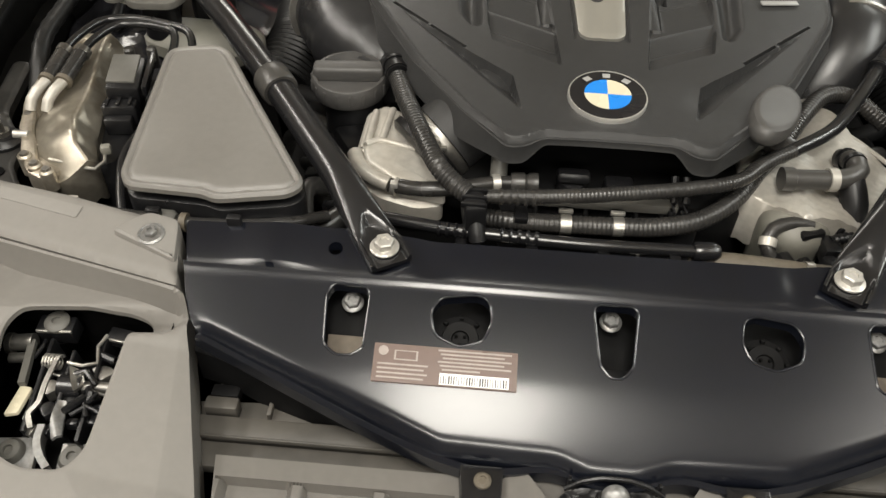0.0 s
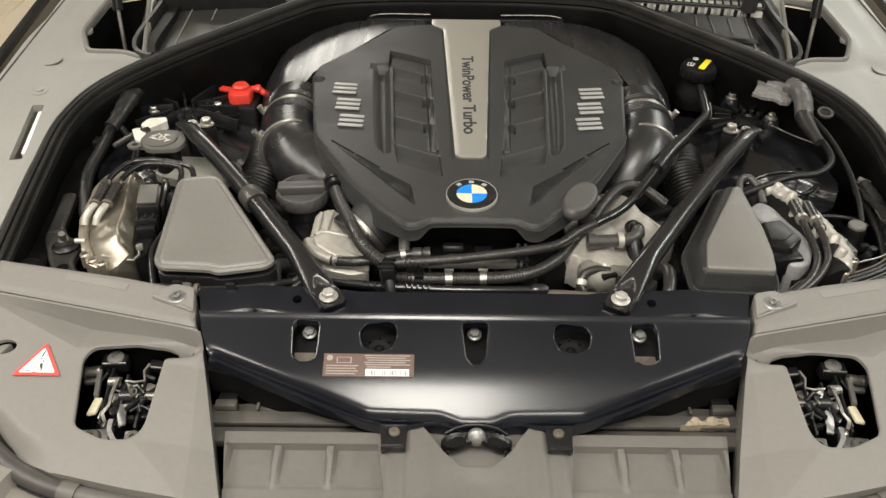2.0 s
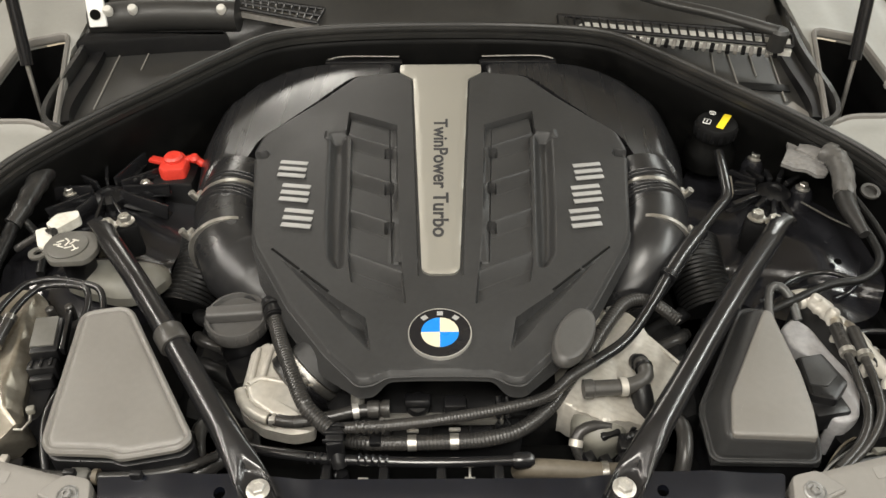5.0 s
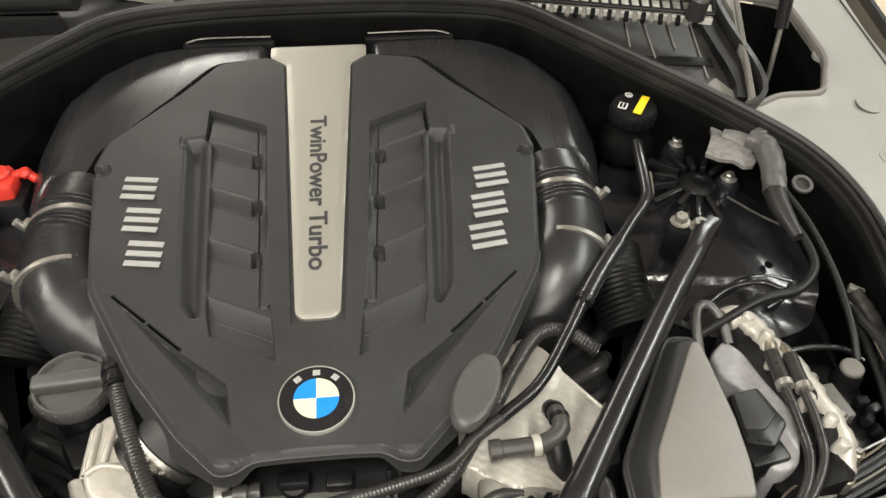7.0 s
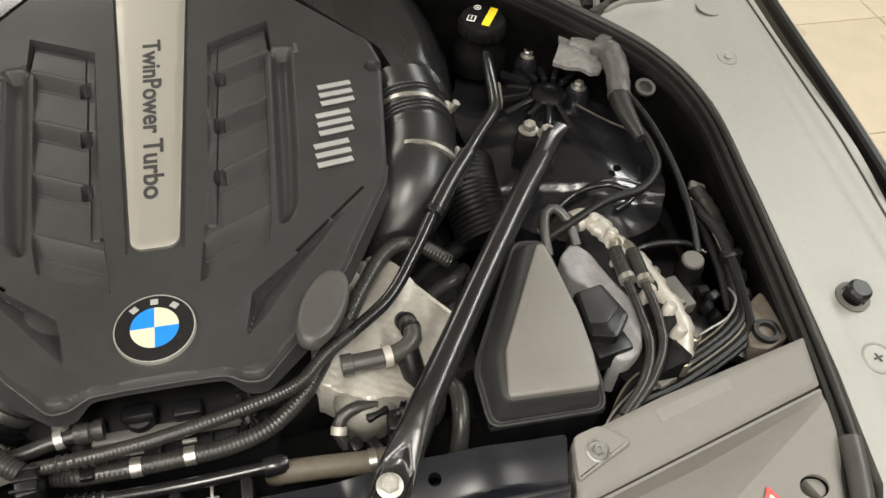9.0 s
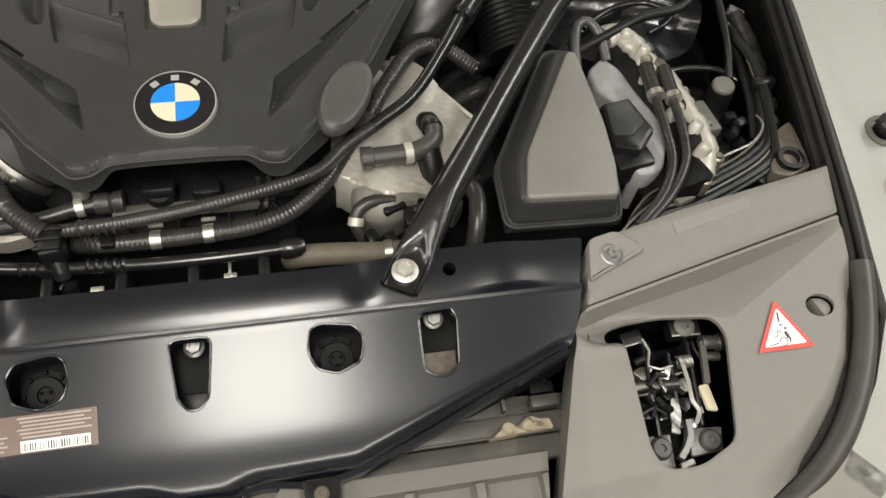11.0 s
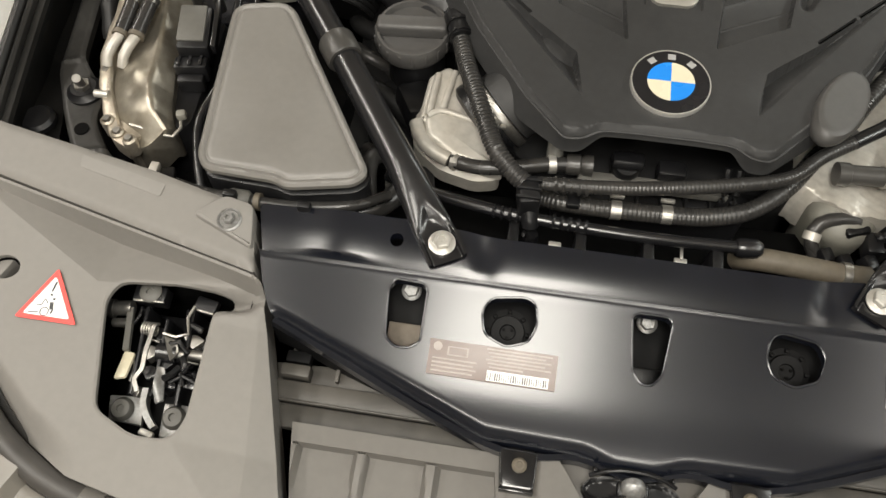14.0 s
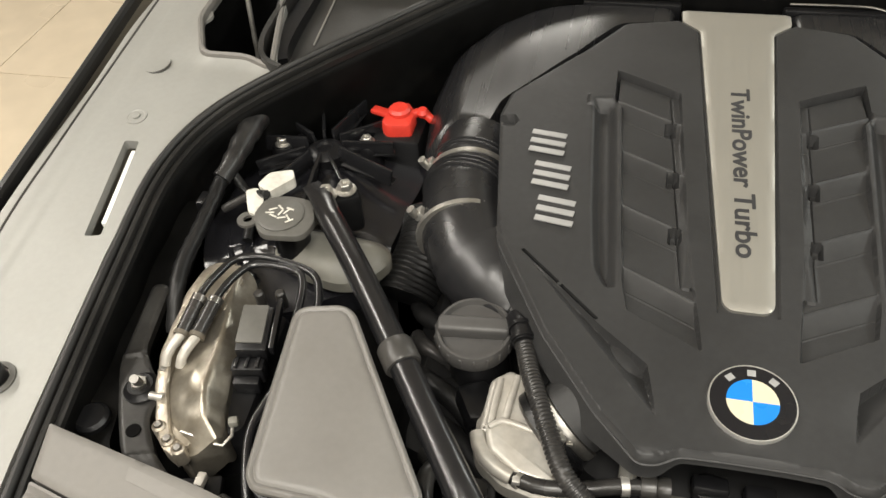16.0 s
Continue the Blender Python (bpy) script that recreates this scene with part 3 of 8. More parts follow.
for s in (1, -1):
    line = catmull([(s * x, y, z) for x, y, z in ((0.722, 1.15, 0.925), (0.700, 1.0, 0.917), (0.686, 0.88, 0.910), (0.688, 0.74, 0.902), (0.683, 0.685, 0.897), (0.668, 0.655, 0.893), (0.638, 0.640, 0.890))], 0.012)
    part("tray_wall", sweep(line, lambda i, q: [(-0.004, -0.035), (0.004, -0.035), (0.004, 0.003), (-0.004, 0.003)]), COWLP, cowl, "dark upright tray wall")
    line = [p + Vector((-s * 0.024, 0.004, -0.014)) for p in line[:-3]]
    part("tray_inner_wall", sweep(line, lambda i, q: [(-0.013, -0.03), (0.013, -0.03), (0.013, 0.0), (-0.013, 0.002)]), BLACKP, cowl)
part("shadow_strip", box((0.56, 0.795, cz(0, 0.795) - 0.0188), (0.16, 0.022, 0.003), 0.001, (6, 0, -8)), DULL, cowl)
part("pale_patch", sheet(rounded([(0.600, 0.715), (0.632, 0.745), (0.655, 0.70), (0.640, 0.668), (0.622, 0.690)], 0.004), lambda X, Y: cz(X, Y) - 0.0175, 0.006, wall=0.004), GREYP, cowl, "pale plastic corner")
part("left_step", slab(rounded([(-0.70, 0.90), (-0.695, 0.945), (-0.43, 0.955), (-0.41, 0.93), (-0.50, 0.925)], 0.006), 0.86, 0.922, 0.008), DULL, cowl, "dark step of the cowl")
part("drain_cover", tube([(-0.69, 0.985, 0.925), (-0.55, 0.99, 0.935), (-0.40, 0.985, 0.935)], 0.032, 24), COWLP, cowl, "rounded dark cover")
part("screen_ledge", sheet([(-0.75, 1.13), (0.75, 1.13), (0.75, 1.4), (-0.75, 1.4)], lambda X, Y: 0.965 + 0.25 * (Y - 1.13) - 0.05 * (X / 0.75) ** 2, 0.03, wall=0.06), BLACKP, cowl)
glass = tagged(part("windscreen", sheet([(-0.72, 1.30), (0.72, 1.30), (0.62, 1.9), (-0.62, 1.9)], lambda X, Y: 1.01 + 0.55 * (Y - 1.30) - 0.06 * (X / 0.75) ** 2, 0.05, wall=0.006), GLASS, None), "dark curved windscreen glass above the cowl", "windscreen")

# mesh air inlets on the cowl
for s in (1, -1):
    vent = thing("mesh_air_inlet", (s * 0.48, 0.95, 0.90), "black plastic mesh inlet on the cowl panel", "air inlet", "cowl air inlets")
    A0, A1, B0, B1 = (Vector(q) for q in (((0.240, 1.045, 0.905), (0.656, 0.874, 0.940), (0.240, 1.000, 0.902), (0.654, 0.850, 0.926)) if s > 0 else ((-0.430, 1.045, 0.950), (-0.240, 1.06, 0.915), (-0.415, 1.005, 0.945), (-0.250, 1.01, 0.908))))
    n = 26 if s > 0 else 12
    down = Vector((0, 0, 0.010))
    b = bmesh.new()
    v = [b.verts.new(q - down) for q in (B0, B1, A1, A0)] + [b.verts.new(q - down * 2) for q in (B0, B1, A1, A0)]
    for f in ((0, 1, 2, 3), (4, 5, 6, 7), (0, 1, 5, 4), (1, 2, 6, 5), (2, 3, 7, 6), (3, 0, 4, 7)):
        b.faces.new([v[i] for i in f])
    bmesh.ops.recalc_face_normals(b, faces=b.faces)
    part("filter_backing", b, TANKW if s > 0 else MESHBACK, vent, "pale filter backing", smooth=False)
    for i in range(n + 1):
        t = i / n
        part("mesh_bar", tube([A0.lerp(A1, t), B0.lerp(B1, t)], 0.0027, 6, 0.1), BLACKP, vent)
    for t in (0.0, 0.5, 1.0) if s < 0 else (0.0, 1.0):
        part("frame_bar", tube([A0.lerp(B0, t), A1.lerp(B1, t)], 0.0042, 8, 0.1), BLACKP, vent)
    if s > 0:
        for i in range(22):
            p = B0.lerp(B1, 0.25 + i * 0.032) + Vector((0, -0.018, -0.008))
            part("drip_tooth", box(p, (0.008, 0.022, 0.008), 0.002, (10, 0, -20)), DULL if i % 2 else GREYP, vent)
        arm = thing("wiper_arm", (0.53, 0.9, 0.93), "dark grey wiper arm lying over the mesh inlet", "wiper arm")
        part("arm", sweep(catmull([(0.36, 1.02, 0.97), (0.436, 0.955, 0.968), (0.52, 0.905, 0.966), (0.615, 0.842, 0.960)], 0.01), lambda i, q: ring(0.0125, 14, 0.010)), COWLP, arm)
        part("pivot_cap", lathe([(0.016, -0.03), (0.016, 0.006), (0.012, 0.011)], (0.618, 0.840, 0.955), (0, -0.1, 1), 20), COWLP, arm)
    else:
        lever = thing("bonnet_hinge_plate", (-0.665, 0.965, 0.93), "white hinge plate with a dark hole on the cowl", "hinge plate")
        part("plate", box((-0.668, 0.962, 0.955), (0.034, 0.012, 0.060), 0.004, (-25, 0, 8)), WHITE, lever)
        part("hole", lathe([(0.010, 0), (0.010, 0.003)], (-0.668, 0.9535, 0.952), (0, -0.9, 0.42), 18), PIT, lever)
        for x, y in ((-0.645, 0.960), (-0.598, 0.965), (-0.425, 0.962)):
            part("pale_knob", lathe([(0.008, -0.01), (0.010, 0.0), (0.008, 0.006), (0.003, 0.008)], (x, y, 0.958), (0, -0.4, 1), 14), TANKW, cowl)
    # gas strut of the bonnet
    strut = thing("gas_strut", (s * 0.745, 0.77, 0.78), "black gas strut standing in the hinge well", "gas strut", "gas struts")
    part("rod", tube([(s * 0.745, 0.77, 0.76), (s * 0.748, 0.80, 0.93)], 0.004, 12, 0.1), STEEL, strut)
    part("cylinder", tube([(s * 0.748, 0.80, 0.925), (s * 0.76, 0.93, 1.35)], 0.011, 16, 0.1), BRACE, strut)
    part("hinge_arm", box((s * 0.72, 0.87, 0.86), (0.02, 0.16, 0.03), 0.004, (25, 0, 0)), BLACKP, strut)


# ---------- slam panel ----------
panel = thing("slam_panel", (0, -0.06, 0.72), "gloss black painted metal panel across the nose with pierced slots", "metal panel")
PO = rounded(both([(0.02, -0.1775), (0.048, -0.1685), (0.143, -0.1665), (0.364, -0.0875), (0.3765, -0.060), (0.385, -0.03), (0.398, 0.020), (0.24, 0.0235), (0.15, 0.016)]), 0.006)
slot_r = rounded([(0.214, -0.048), (0.219, -0.0425), (0.247, -0.0415), (0.252, -0.051), (0.2485, -0.094), (0.238, -0.102), (0.225, -0.102), (0.2145, -0.095)], 0.004)
slot_m = rounded([(-0.0195, -0.047), (-0.014, -0.0425), (0.014, -0.0425), (0.0195, -0.047), (0.014, -0.094), (0.005, -0.104), (-0.005, -0.104), (-0.014, -0.094)], 0.004)
eye_r = rounded([(0.106, -0.066), (0.109, -0.048), (0.119, -0.0425), (0.152, -0.047), (0.160, -0.060), (0.155, -0.080), (0.133, -0.0885), (0.113, -0.082)], 0.006)
hole_r = [(0.2535 + 0.0068 * math.cos(a), 0.001 + 0.0068 * math.sin(a)) for a in np.linspace(0, 2 * math.pi, 16, endpoint=False)]
PH = [slot_r, flip(slot_r), slot_m, eye_r, flip(eye_r), hole_r, flip(hole_r)]


def panel_z(X, Y):
    z = pz(X, Y)
    d = inside(PO, X, Y)
    front = (Y < -0.035)
    z = z - front * 0.009 * (1 - np.clip(d / 0.010, 0, 1)) ** 2 * (1 - ramp(np.abs(X) + 0.5 * Y, 0.306, 0.326))
    dent = 0.003 * np.exp(-(((np.abs(X) - 0.165) / 0.012) ** 2 + ((Y - 0.0) / 0.02) ** 2))
    lift = 0.004 * np.exp(-(((np.abs(X) - 0.31) / 0.03) ** 2)) * (Y > -0.02)
    return z - dent + lift


part("skin", sheet(PO, panel_z, 0.0035, PH, wall=0.010, edge=0.004, lines=[[(-0.38, -0.0355), (0.38, -0.0355)], [(-0.38, -0.029), (0.38, -0.029)]]), PANEL, panel)
for h in PH[:5]:
    edge_pts = resample(h, 0.004)
    ex, ey = np.array(edge_pts).T
    part("rolled_edge", sweep([Vector((x, y, z - 0.0004)) for x, y, z in zip(ex, ey, panel_z(ex, ey))], lambda i, q: ring(0.0013, 8), True), PANEL, panel)
part("front_lip", sweep(catmull([(x, y - 0.001, float(pz(0, y)) - 0.022) for x, y in [(-0.362, -0.088), (-0.143, -0.1665), (-0.05, -0.168), (0, -0.178), (0.05, -0.168), (0.143, -0.1665), (0.362, -0.088)]], 0.01), lambda i, q: [(-0.002, 0.0), (0.004, 0.0), (0.004, 0.014), (-0.002, 0.014)]), PANEL, panel)
for s in (1, -1, 0):
    y = -0.0365
    part("bolt", hexbolt((s * 0.2325, y - 0.002, 0.766), (0, -0.3, 1), 0.0078, 0.006, 0.010), STEELZ, panel, "zinc hexagon bolt")
for s in (1, -1):
    b = lathe([(0.023, 0), (0.023, 0.004), (0.017, 0.005), (0.016, 0.009), (0.008, 0.009), (0.007, 0.007)], (s * 0.133, -0.063, 0.752), (0, -0.38, 1), 24)
    for k in range(8):
        a = 2 * math.pi * k / 8
        box((s * 0.133 + 0.0195 * math.cos(a), -0.066 + 0.0195 * math.sin(a), 0.7585 + 0.38 * 0.0195 * math.sin(a)), (0.004, 0.004, 0.004), 0.0008, (0, 0, math.degrees(a)), b)
    knob = part("rubber_mount", b, DULL, panel, "round black rubber mount under an opening")
    # three shade-black discs drawn in place of small dark holes
    for dx, dy in ((-0.004, 0.002), (0.004, 0.002), (0, -0.005)):
        part("stud", lathe([(0.0016, 0), (0.0016, 0.0012)], (s * 0.133 + dx, -0.0665 + dy, 0.7607 + 0.38 * dy), (0, -0.38, 1), 8), PIT, knob)
for s in (1, -1):
    part("dusty_plate", box((s * 0.2315, -0.088, 0.752), (0.036, 0.036, 0.004), 0.001, (21, 0, 0)), BROWN, panel, "dusty brown plate seen in a slot")
part("dusty_plate", box((0, -0.092, 0.742), (0.036, 0.03, 0.004), 0.001, (21, 0, 0)), BLACKP, panel)
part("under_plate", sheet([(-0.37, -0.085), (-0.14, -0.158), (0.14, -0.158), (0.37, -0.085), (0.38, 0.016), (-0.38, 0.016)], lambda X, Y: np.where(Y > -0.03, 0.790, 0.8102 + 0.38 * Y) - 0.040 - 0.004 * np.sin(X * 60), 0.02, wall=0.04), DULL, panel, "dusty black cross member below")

sticker = thing("information_label", (-0.1435, -0.106, 0.765), "brown printed information label stuck on black metal", "label")


def on_panel(x0, x1, y0, y1, lift, thick=0.0003):
    b = bmesh.new()
    v = [b.verts.new((x, y, 0.8102 + 0.38 * y + lift)) for x, y in ((x0, y0), (x1, y0), (x1, y1), (x0, y1))]
    f = b.faces.new(v)
    r = bmesh.ops.extrude_face_region(b, geom=[f])
    bmesh.ops.translate(b, verts=[g for g in r["geom"] if isinstance(g, bmesh.types.BMVert)], vec=(0, 0, -thick - 0.0002))
    bmesh.ops.recalc_face_normals(b, faces=b.faces)
    return b


part("backing", on_panel(-0.2045, -0.083, -0.1215, -0.0905, 0.0012, 0.0012), LABEL, sticker)
part("barcode_field", on_panel(-0.1475, -0.0895, -0.1205, -0.1115, 0.0016), WHITE, sticker, "white barcode field")
random.seed(4)
for k in range(26):
    x = -0.1465 + k * 0.00217
    part("printed_bar", on_panel(x, x + random.choice((0.0005, 0.0009, 0.0012)), -0.1198, -0.1135, 0.0020), INK, sticker)
for k in range(6):
    y = -0.0925 - 0.0031 * k
    part("printed_line", on_panel(-0.150 + 0.002 * (k % 3), -0.088 - 0.006 * (k % 2) - (0.02 if k == 5 else 0), y - 0.0013, y, 0.0016), PRINT, sticker)
for k in range(4):
    y = -0.1065 - 0.0036 * k
    part("printed_line", on_panel(-0.2005, -0.158 - 0.003 * (k % 2), y - 0.0013, y, 0.0016), PRINT, sticker)
part("printed_can", on_panel(-0.187, -0.167, -0.1035, -0.0955, 0.0016), PRINT, sticker)
part("printed_can_hollow", on_panel(-0.1855, -0.1685, -0.1025, -0.0965, 0.0020), LABEL, sticker)
part("round_mark", lathe([(0.0042, 0), (0.0042, 0.0005)], (-0.1965, -0.0965, 0.8102 - 0.38 * 0.0965 + 0.0014), (0, -0.38, 1), 20), PRINT, sticker)


# ---------- lamp covers ----------
def crumple2(pts, s, z):
    """A small bent tab."""
    o = rounded([(s * x, y) for x, y in pts], 0.002, 3)
    return sheet(o, lambda X, Y: z + 0.0025 * np.sin(300 * X + 170 * Y) + 0.15 * (Y - pts[0][1]), 0.003, wall=0.003)


def lamp_cover(s):
    mir = lambda p: [(s * x, y) for x, y in p]
    th = thing("headlamp_cover", (s * 0.52, -0.12, 0.70), "grained grey plastic cover over a headlamp with an opening", "plastic cover", "headlamp covers")
    main = rounded([(0.386, -0.0568), (0.703, 0.0215), (0.708, -0.02), (0.696, -0.09), (0.674, -0.142), (0.638, -0.186), (0.585, -0.228), (0.517, -0.262), (0.43, -0.280), (0.306, -0.301), (0.329, -0.228), (0.3725, -0.084), (0.3765, -0.0625)], 0.0025)
    opening = rounded([(0.522, -0.074), (0.448, -0.067), (0.424, -0.0675), (0.409, -0.0700), (0.411, -0.0775), (0.4215, -0.089), (0.421, -0.198), (0.431, -0.217), (0.467, -0.218), (0.509, -0.199), (0.532, -0.093)], 0.011)
    tow = [(0.645 + 0.0165 * math.cos(a), -0.077 + 0.0125 * math.sin(a)) for a in np.linspace(0, 2 * math.pi, 20, endpoint=False)]
    def lift(X):
        return 0.003 + 0.014 * np.clip((0.70 - X) / 0.31, 0, 1)

    def h(X, Y):
        z = fz(X, Y) + 0.002
        y0 = np.interp(X, (0.36, 0.43, 0.545, 0.69, 0.72), (-0.082, -0.070, -0.078, 0.0, 0.02))
        y1 = -0.0565 + (X - 0.388) * 0.2476
        # a facet sinks towards the rear strip, then a narrow ledge rises to it
        dy = np.maximum(y1 - 0.009 - y0, 0.001)
        t = np.clip((Y - y0) / dy, 0, 1)
        sink = 0.40 * dy
        z = z - sink * t + (lift(X) + sink) * np.clip((Y - y1 + 0.009) / 0.006, 0, 1)
        z = z - 0.24 * np.maximum(0.362 + 0.14 * (Y + 0.2) - X, 0)
        # facet between the inner edge and the opening
        xm = np.interp(Y, (-0.29, -0.217, -0.10, -0.075), (0.356, 0.431, 0.424, 0.37))
        z = z - 0.20 * np.maximum(xm - X, 0)
        # finger scoop running from the opening to the inner edge
        z = z - 0.026 * ramp(X, 0.368, 0.406) * np.exp(-(((Y + 0.0760 + 0.06 * (X - 0.40)) / 0.0095) ** 2)) * (1 - ramp(X, 0.44, 0.47))
        z = z - 0.024 * ramp(0.030 - inside(main, X, Y), 0.0, 0.030) * ramp(-Y, 0.02, 0.10) * ramp(X, 0.50, 0.60)
        z = z - 0.0012 * (1 - ramp(-inside(opening, X, Y), 0.0, 0.0025))
        return z - 0.05 * np.clip(-Y - 0.235, 0, 1)

    part("main_shell", sheet(mir(main), lambda X, Y: h(s * X, Y), 0.003, [mir(opening), mir(tow)], wall=0.05, edge=0.004, hole_wall=0.005, lines=[mir([(0.36, -0.082), (0.43, -0.070), (0.545, -0.078), (0.69, 0.0)]), mir([(0.348, -0.30), (0.3765, -0.098)]), mir([(0.356, -0.29), (0.428, -0.221)]), mir(grown(opening, 0.0025)), mir(grown(main, -0.030)), *[mir([(x, -0.0565 + (x - 0.388) * 0.2476 - d) for x in (0.388, 0.70)]) for d in (0.003, 0.009)]]), GREYP, th, sharp=22)
    rear = rounded([(0.402, 0.012), (0.52, 0.043), (0.715, 0.084), (0.705, 0.0255), (0.386, -0.0545)], 0.003)
    mark = rounded([(0.50, 0.026), (0.60, 0.050), (0.598, 0.036), (0.502, 0.012)], 0.003)

    def hr(X, Y):
        return fz(X, Y) + 0.005 + lift(X) + 0.0008 * ramp(inside(mark, X, Y), -0.001, 0.001) - 0.004 * ramp(0.006 - inside(rear, X, Y), 0, 0.006)

    part("rear_strip", sheet(mir(rear), lambda X, Y: hr(s * X, Y), 0.005, wall=0.04, edge=0.005), GREYP, th)
    tab = rounded([(0.392, -0.034), (0.401, 0.0135), (0.433, 0.0205), (0.462, -0.004)], 0.008)
    part("screw_tab", slab(mir(tab), 0.775, 0.8045, 0.004, tilt=lambda x, y: 0.146 * y), GREYL, th)
    part("worn_patch", sheet(mir(mark), lambda X, Y: hr(s * X, Y) + 0.0006, 0.006, wall=0.0005), GREYL, th, "paler worn patch")
    part("screw", merge(lathe([(0.0125, 0), (0.0125, 0.001), (0.0105, 0.0022), (0.0095, 0.0012)], (s * 0.4215, -0.007, 0.8034), (0, -0.146, 1), 24), lathe([(0.0062, 0), (0.0062, 0.004), (0.005, 0.0052), (0.0028, 0.0052), (0.0026, 0.003)], (s * 0.4215, -0.007, 0.8049), (0, -0.146, 1), 6)), STEELZ, th, "zinc screw with a washer")
    # socket and liner, both coloured as the shade inside
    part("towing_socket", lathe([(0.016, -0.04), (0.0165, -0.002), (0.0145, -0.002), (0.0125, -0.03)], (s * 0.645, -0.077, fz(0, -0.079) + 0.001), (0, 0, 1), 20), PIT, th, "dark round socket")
    part("socket_flap", slab(mir([(0.645 + 0.0155 * math.cos(a), -0.077 + 0.0115 * math.sin(a)) for a in np.linspace(-1.3, 1.75, 14)]), 0.74, fz(0, -0.077) - 0.003, 0.002), GREYP, th, "grey flap half closing the socket")
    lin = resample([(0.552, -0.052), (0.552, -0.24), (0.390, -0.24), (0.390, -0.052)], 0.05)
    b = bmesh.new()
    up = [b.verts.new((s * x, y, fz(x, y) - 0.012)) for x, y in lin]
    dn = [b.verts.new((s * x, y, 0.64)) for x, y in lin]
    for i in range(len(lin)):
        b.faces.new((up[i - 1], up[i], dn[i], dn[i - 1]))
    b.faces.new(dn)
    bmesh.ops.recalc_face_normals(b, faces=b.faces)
    part("opening_shade_box", b, PIT, th)
    # warning sticker
    st = thing("warning_sticker", (s * 0.594, -0.10, fz(0, -0.1) + 0.004), "white triangular warning sticker with a red border on grey plastic", "sticker", "warning stickers")
    tri = [(0.593, -0.067), (0.621, -0.120), (0.558, -0.120)] if s > 0 else [(-0.587, -0.072), (-0.551, -0.126), (-0.615, -0.126)]
    c = Vector(tri[0]) / 3 + Vector(tri[1]) / 3 + Vector(tri[2]) / 3

    def tri_part(nm, scale, lift, m):
        pts = rounded([tuple(c + (Vector(q) - c) * scale) for q in tri], 0.003, 3)
        b = bmesh.new()
        f = b.faces.new([b.verts.new((x, y, fz(x, y) + 0.004 + lift)) for x, y in pts])
        r = bmesh.ops.extrude_face_region(b, geom=[f])
        bmesh.ops.translate(b, verts=[g for g in r["geom"] if isinstance(g, bmesh.types.BMVert)], vec=(0, 0, -0.0007))
        bmesh.ops.recalc_face_normals(b, faces=b.faces)
        part(nm, b, m, st)

    tri_part("red_border", 1.0, 0.0009, STICKRED)
    tri_part("white_field", 0.76, 0.0014, WHITE)
    zt = lambda x, y: (x, y, fz(x, y) + 0.0056)
    for dx, dy, w, l, a in ((0.000, 0.0165, 0.0016, 0.0105, -8), (0.0, 0.008, 0.0022, 0.0022, 0), (0.004, 0.004, 0.0022, 0.0022, 0), (0.0035, -0.003, 0.0035, 0.0075, 15), (0.0055, -0.0085, 0.0016, 0.0050, -10), (-0.013, -0.0115, 0.010, 0.0009, 8)):
        part("pictogram_bar", box((c.x + dx, c.y + dy, fz(0, c.y + dy) + 0.0057), (w, l, 0.0006), 0, (8, 0, a)), INK, st)
    part("pictogram_ring", sweep([Vector(zt(c.x - 0.002 + 0.0042 * math.cos(k * 0.393), c.y - 0.0095 + 0.0042 * math.sin(k * 0.393))) for k in range(16)], lambda i, q: ring(0.00045, 6), True), INK, st)
    part("pictogram_line", tube([zt(c.x - 0.012, c.y - 0.004), zt(c.x - 0.007, c.y - 0.003), zt(c.x - 0.005, c.y + 0.003), zt(c.x - 0.001, c.y - 0.001)], 0.00045, 6, 0.002), INK, st)

    # latch inside the opening
    la = thing("bonnet_latch", (s * 0.47, -0.14, 0.66), "black and zinc bonnet latch with springs in a dark opening", "latch", "bonnet latches")
    P = lambda x, y, z: (s * x, y, z)
    part("base_plate", box(P(0.47, -0.145, 0.674), (0.10, 0.15, 0.012), 0.003, (8, 0, 0)), BLACKP, la)
    for x, l in ((0.449, 0.10), (0.474, 0.07), (0.497, 0.09)):
        part("side_plate", box(P(x, -0.125, 0.705), (0.004, l, 0.056), 0.0015, (8, 0, -s * 5)), BLACKP, la)
    part("top_box", box(P(0.501, -0.071, 0.735), (0.034, 0.018, 0.020), 0.002, (8, 0, 0)), BLACKP, la)
    part("pale_lip", box(P(0.500, -0.0805, 0.743), (0.032, 0.002, 0.004), 0.0006, (8, 0, -s * 3)), STEEL, la)
    part("screw", lathe([(0.0115, 0), (0.0115, 0.003), (0.009, 0.005), (0.004, 0.0052), (0.0035, 0.003)], P(0.500, -0.071, 0.744), (0, -0.14, 1), 20), CAPG, la)
    part("pivot", tube([P(0.542, -0.090, 0.733), P(0.517, -0.087, 0.735)], 0.0078, 18, 0.1), STEELD, la, "steel pivot roller")
    part("pivot_head", tube([P(0.541, -0.090, 0.733), P(0.536, -0.0895, 0.733)], 0.0098, 18, 0.1), STEELD, la)
    part("roller", tube([P(0.534, -0.104, 0.730), P(0.518, -0.102, 0.731)], 0.0048, 14, 0.1), STEELD, la)
    part("upright_bar", sweep([Vector(P(0.518, -0.088, 0.737)), Vector(P(0.508, -0.133, 0.735))], lambda i, q: [(-0.003, -0.004), (0.003, -0.004), (0.003, 0.002), (-0.003, 0.002)]), CAPG, la)
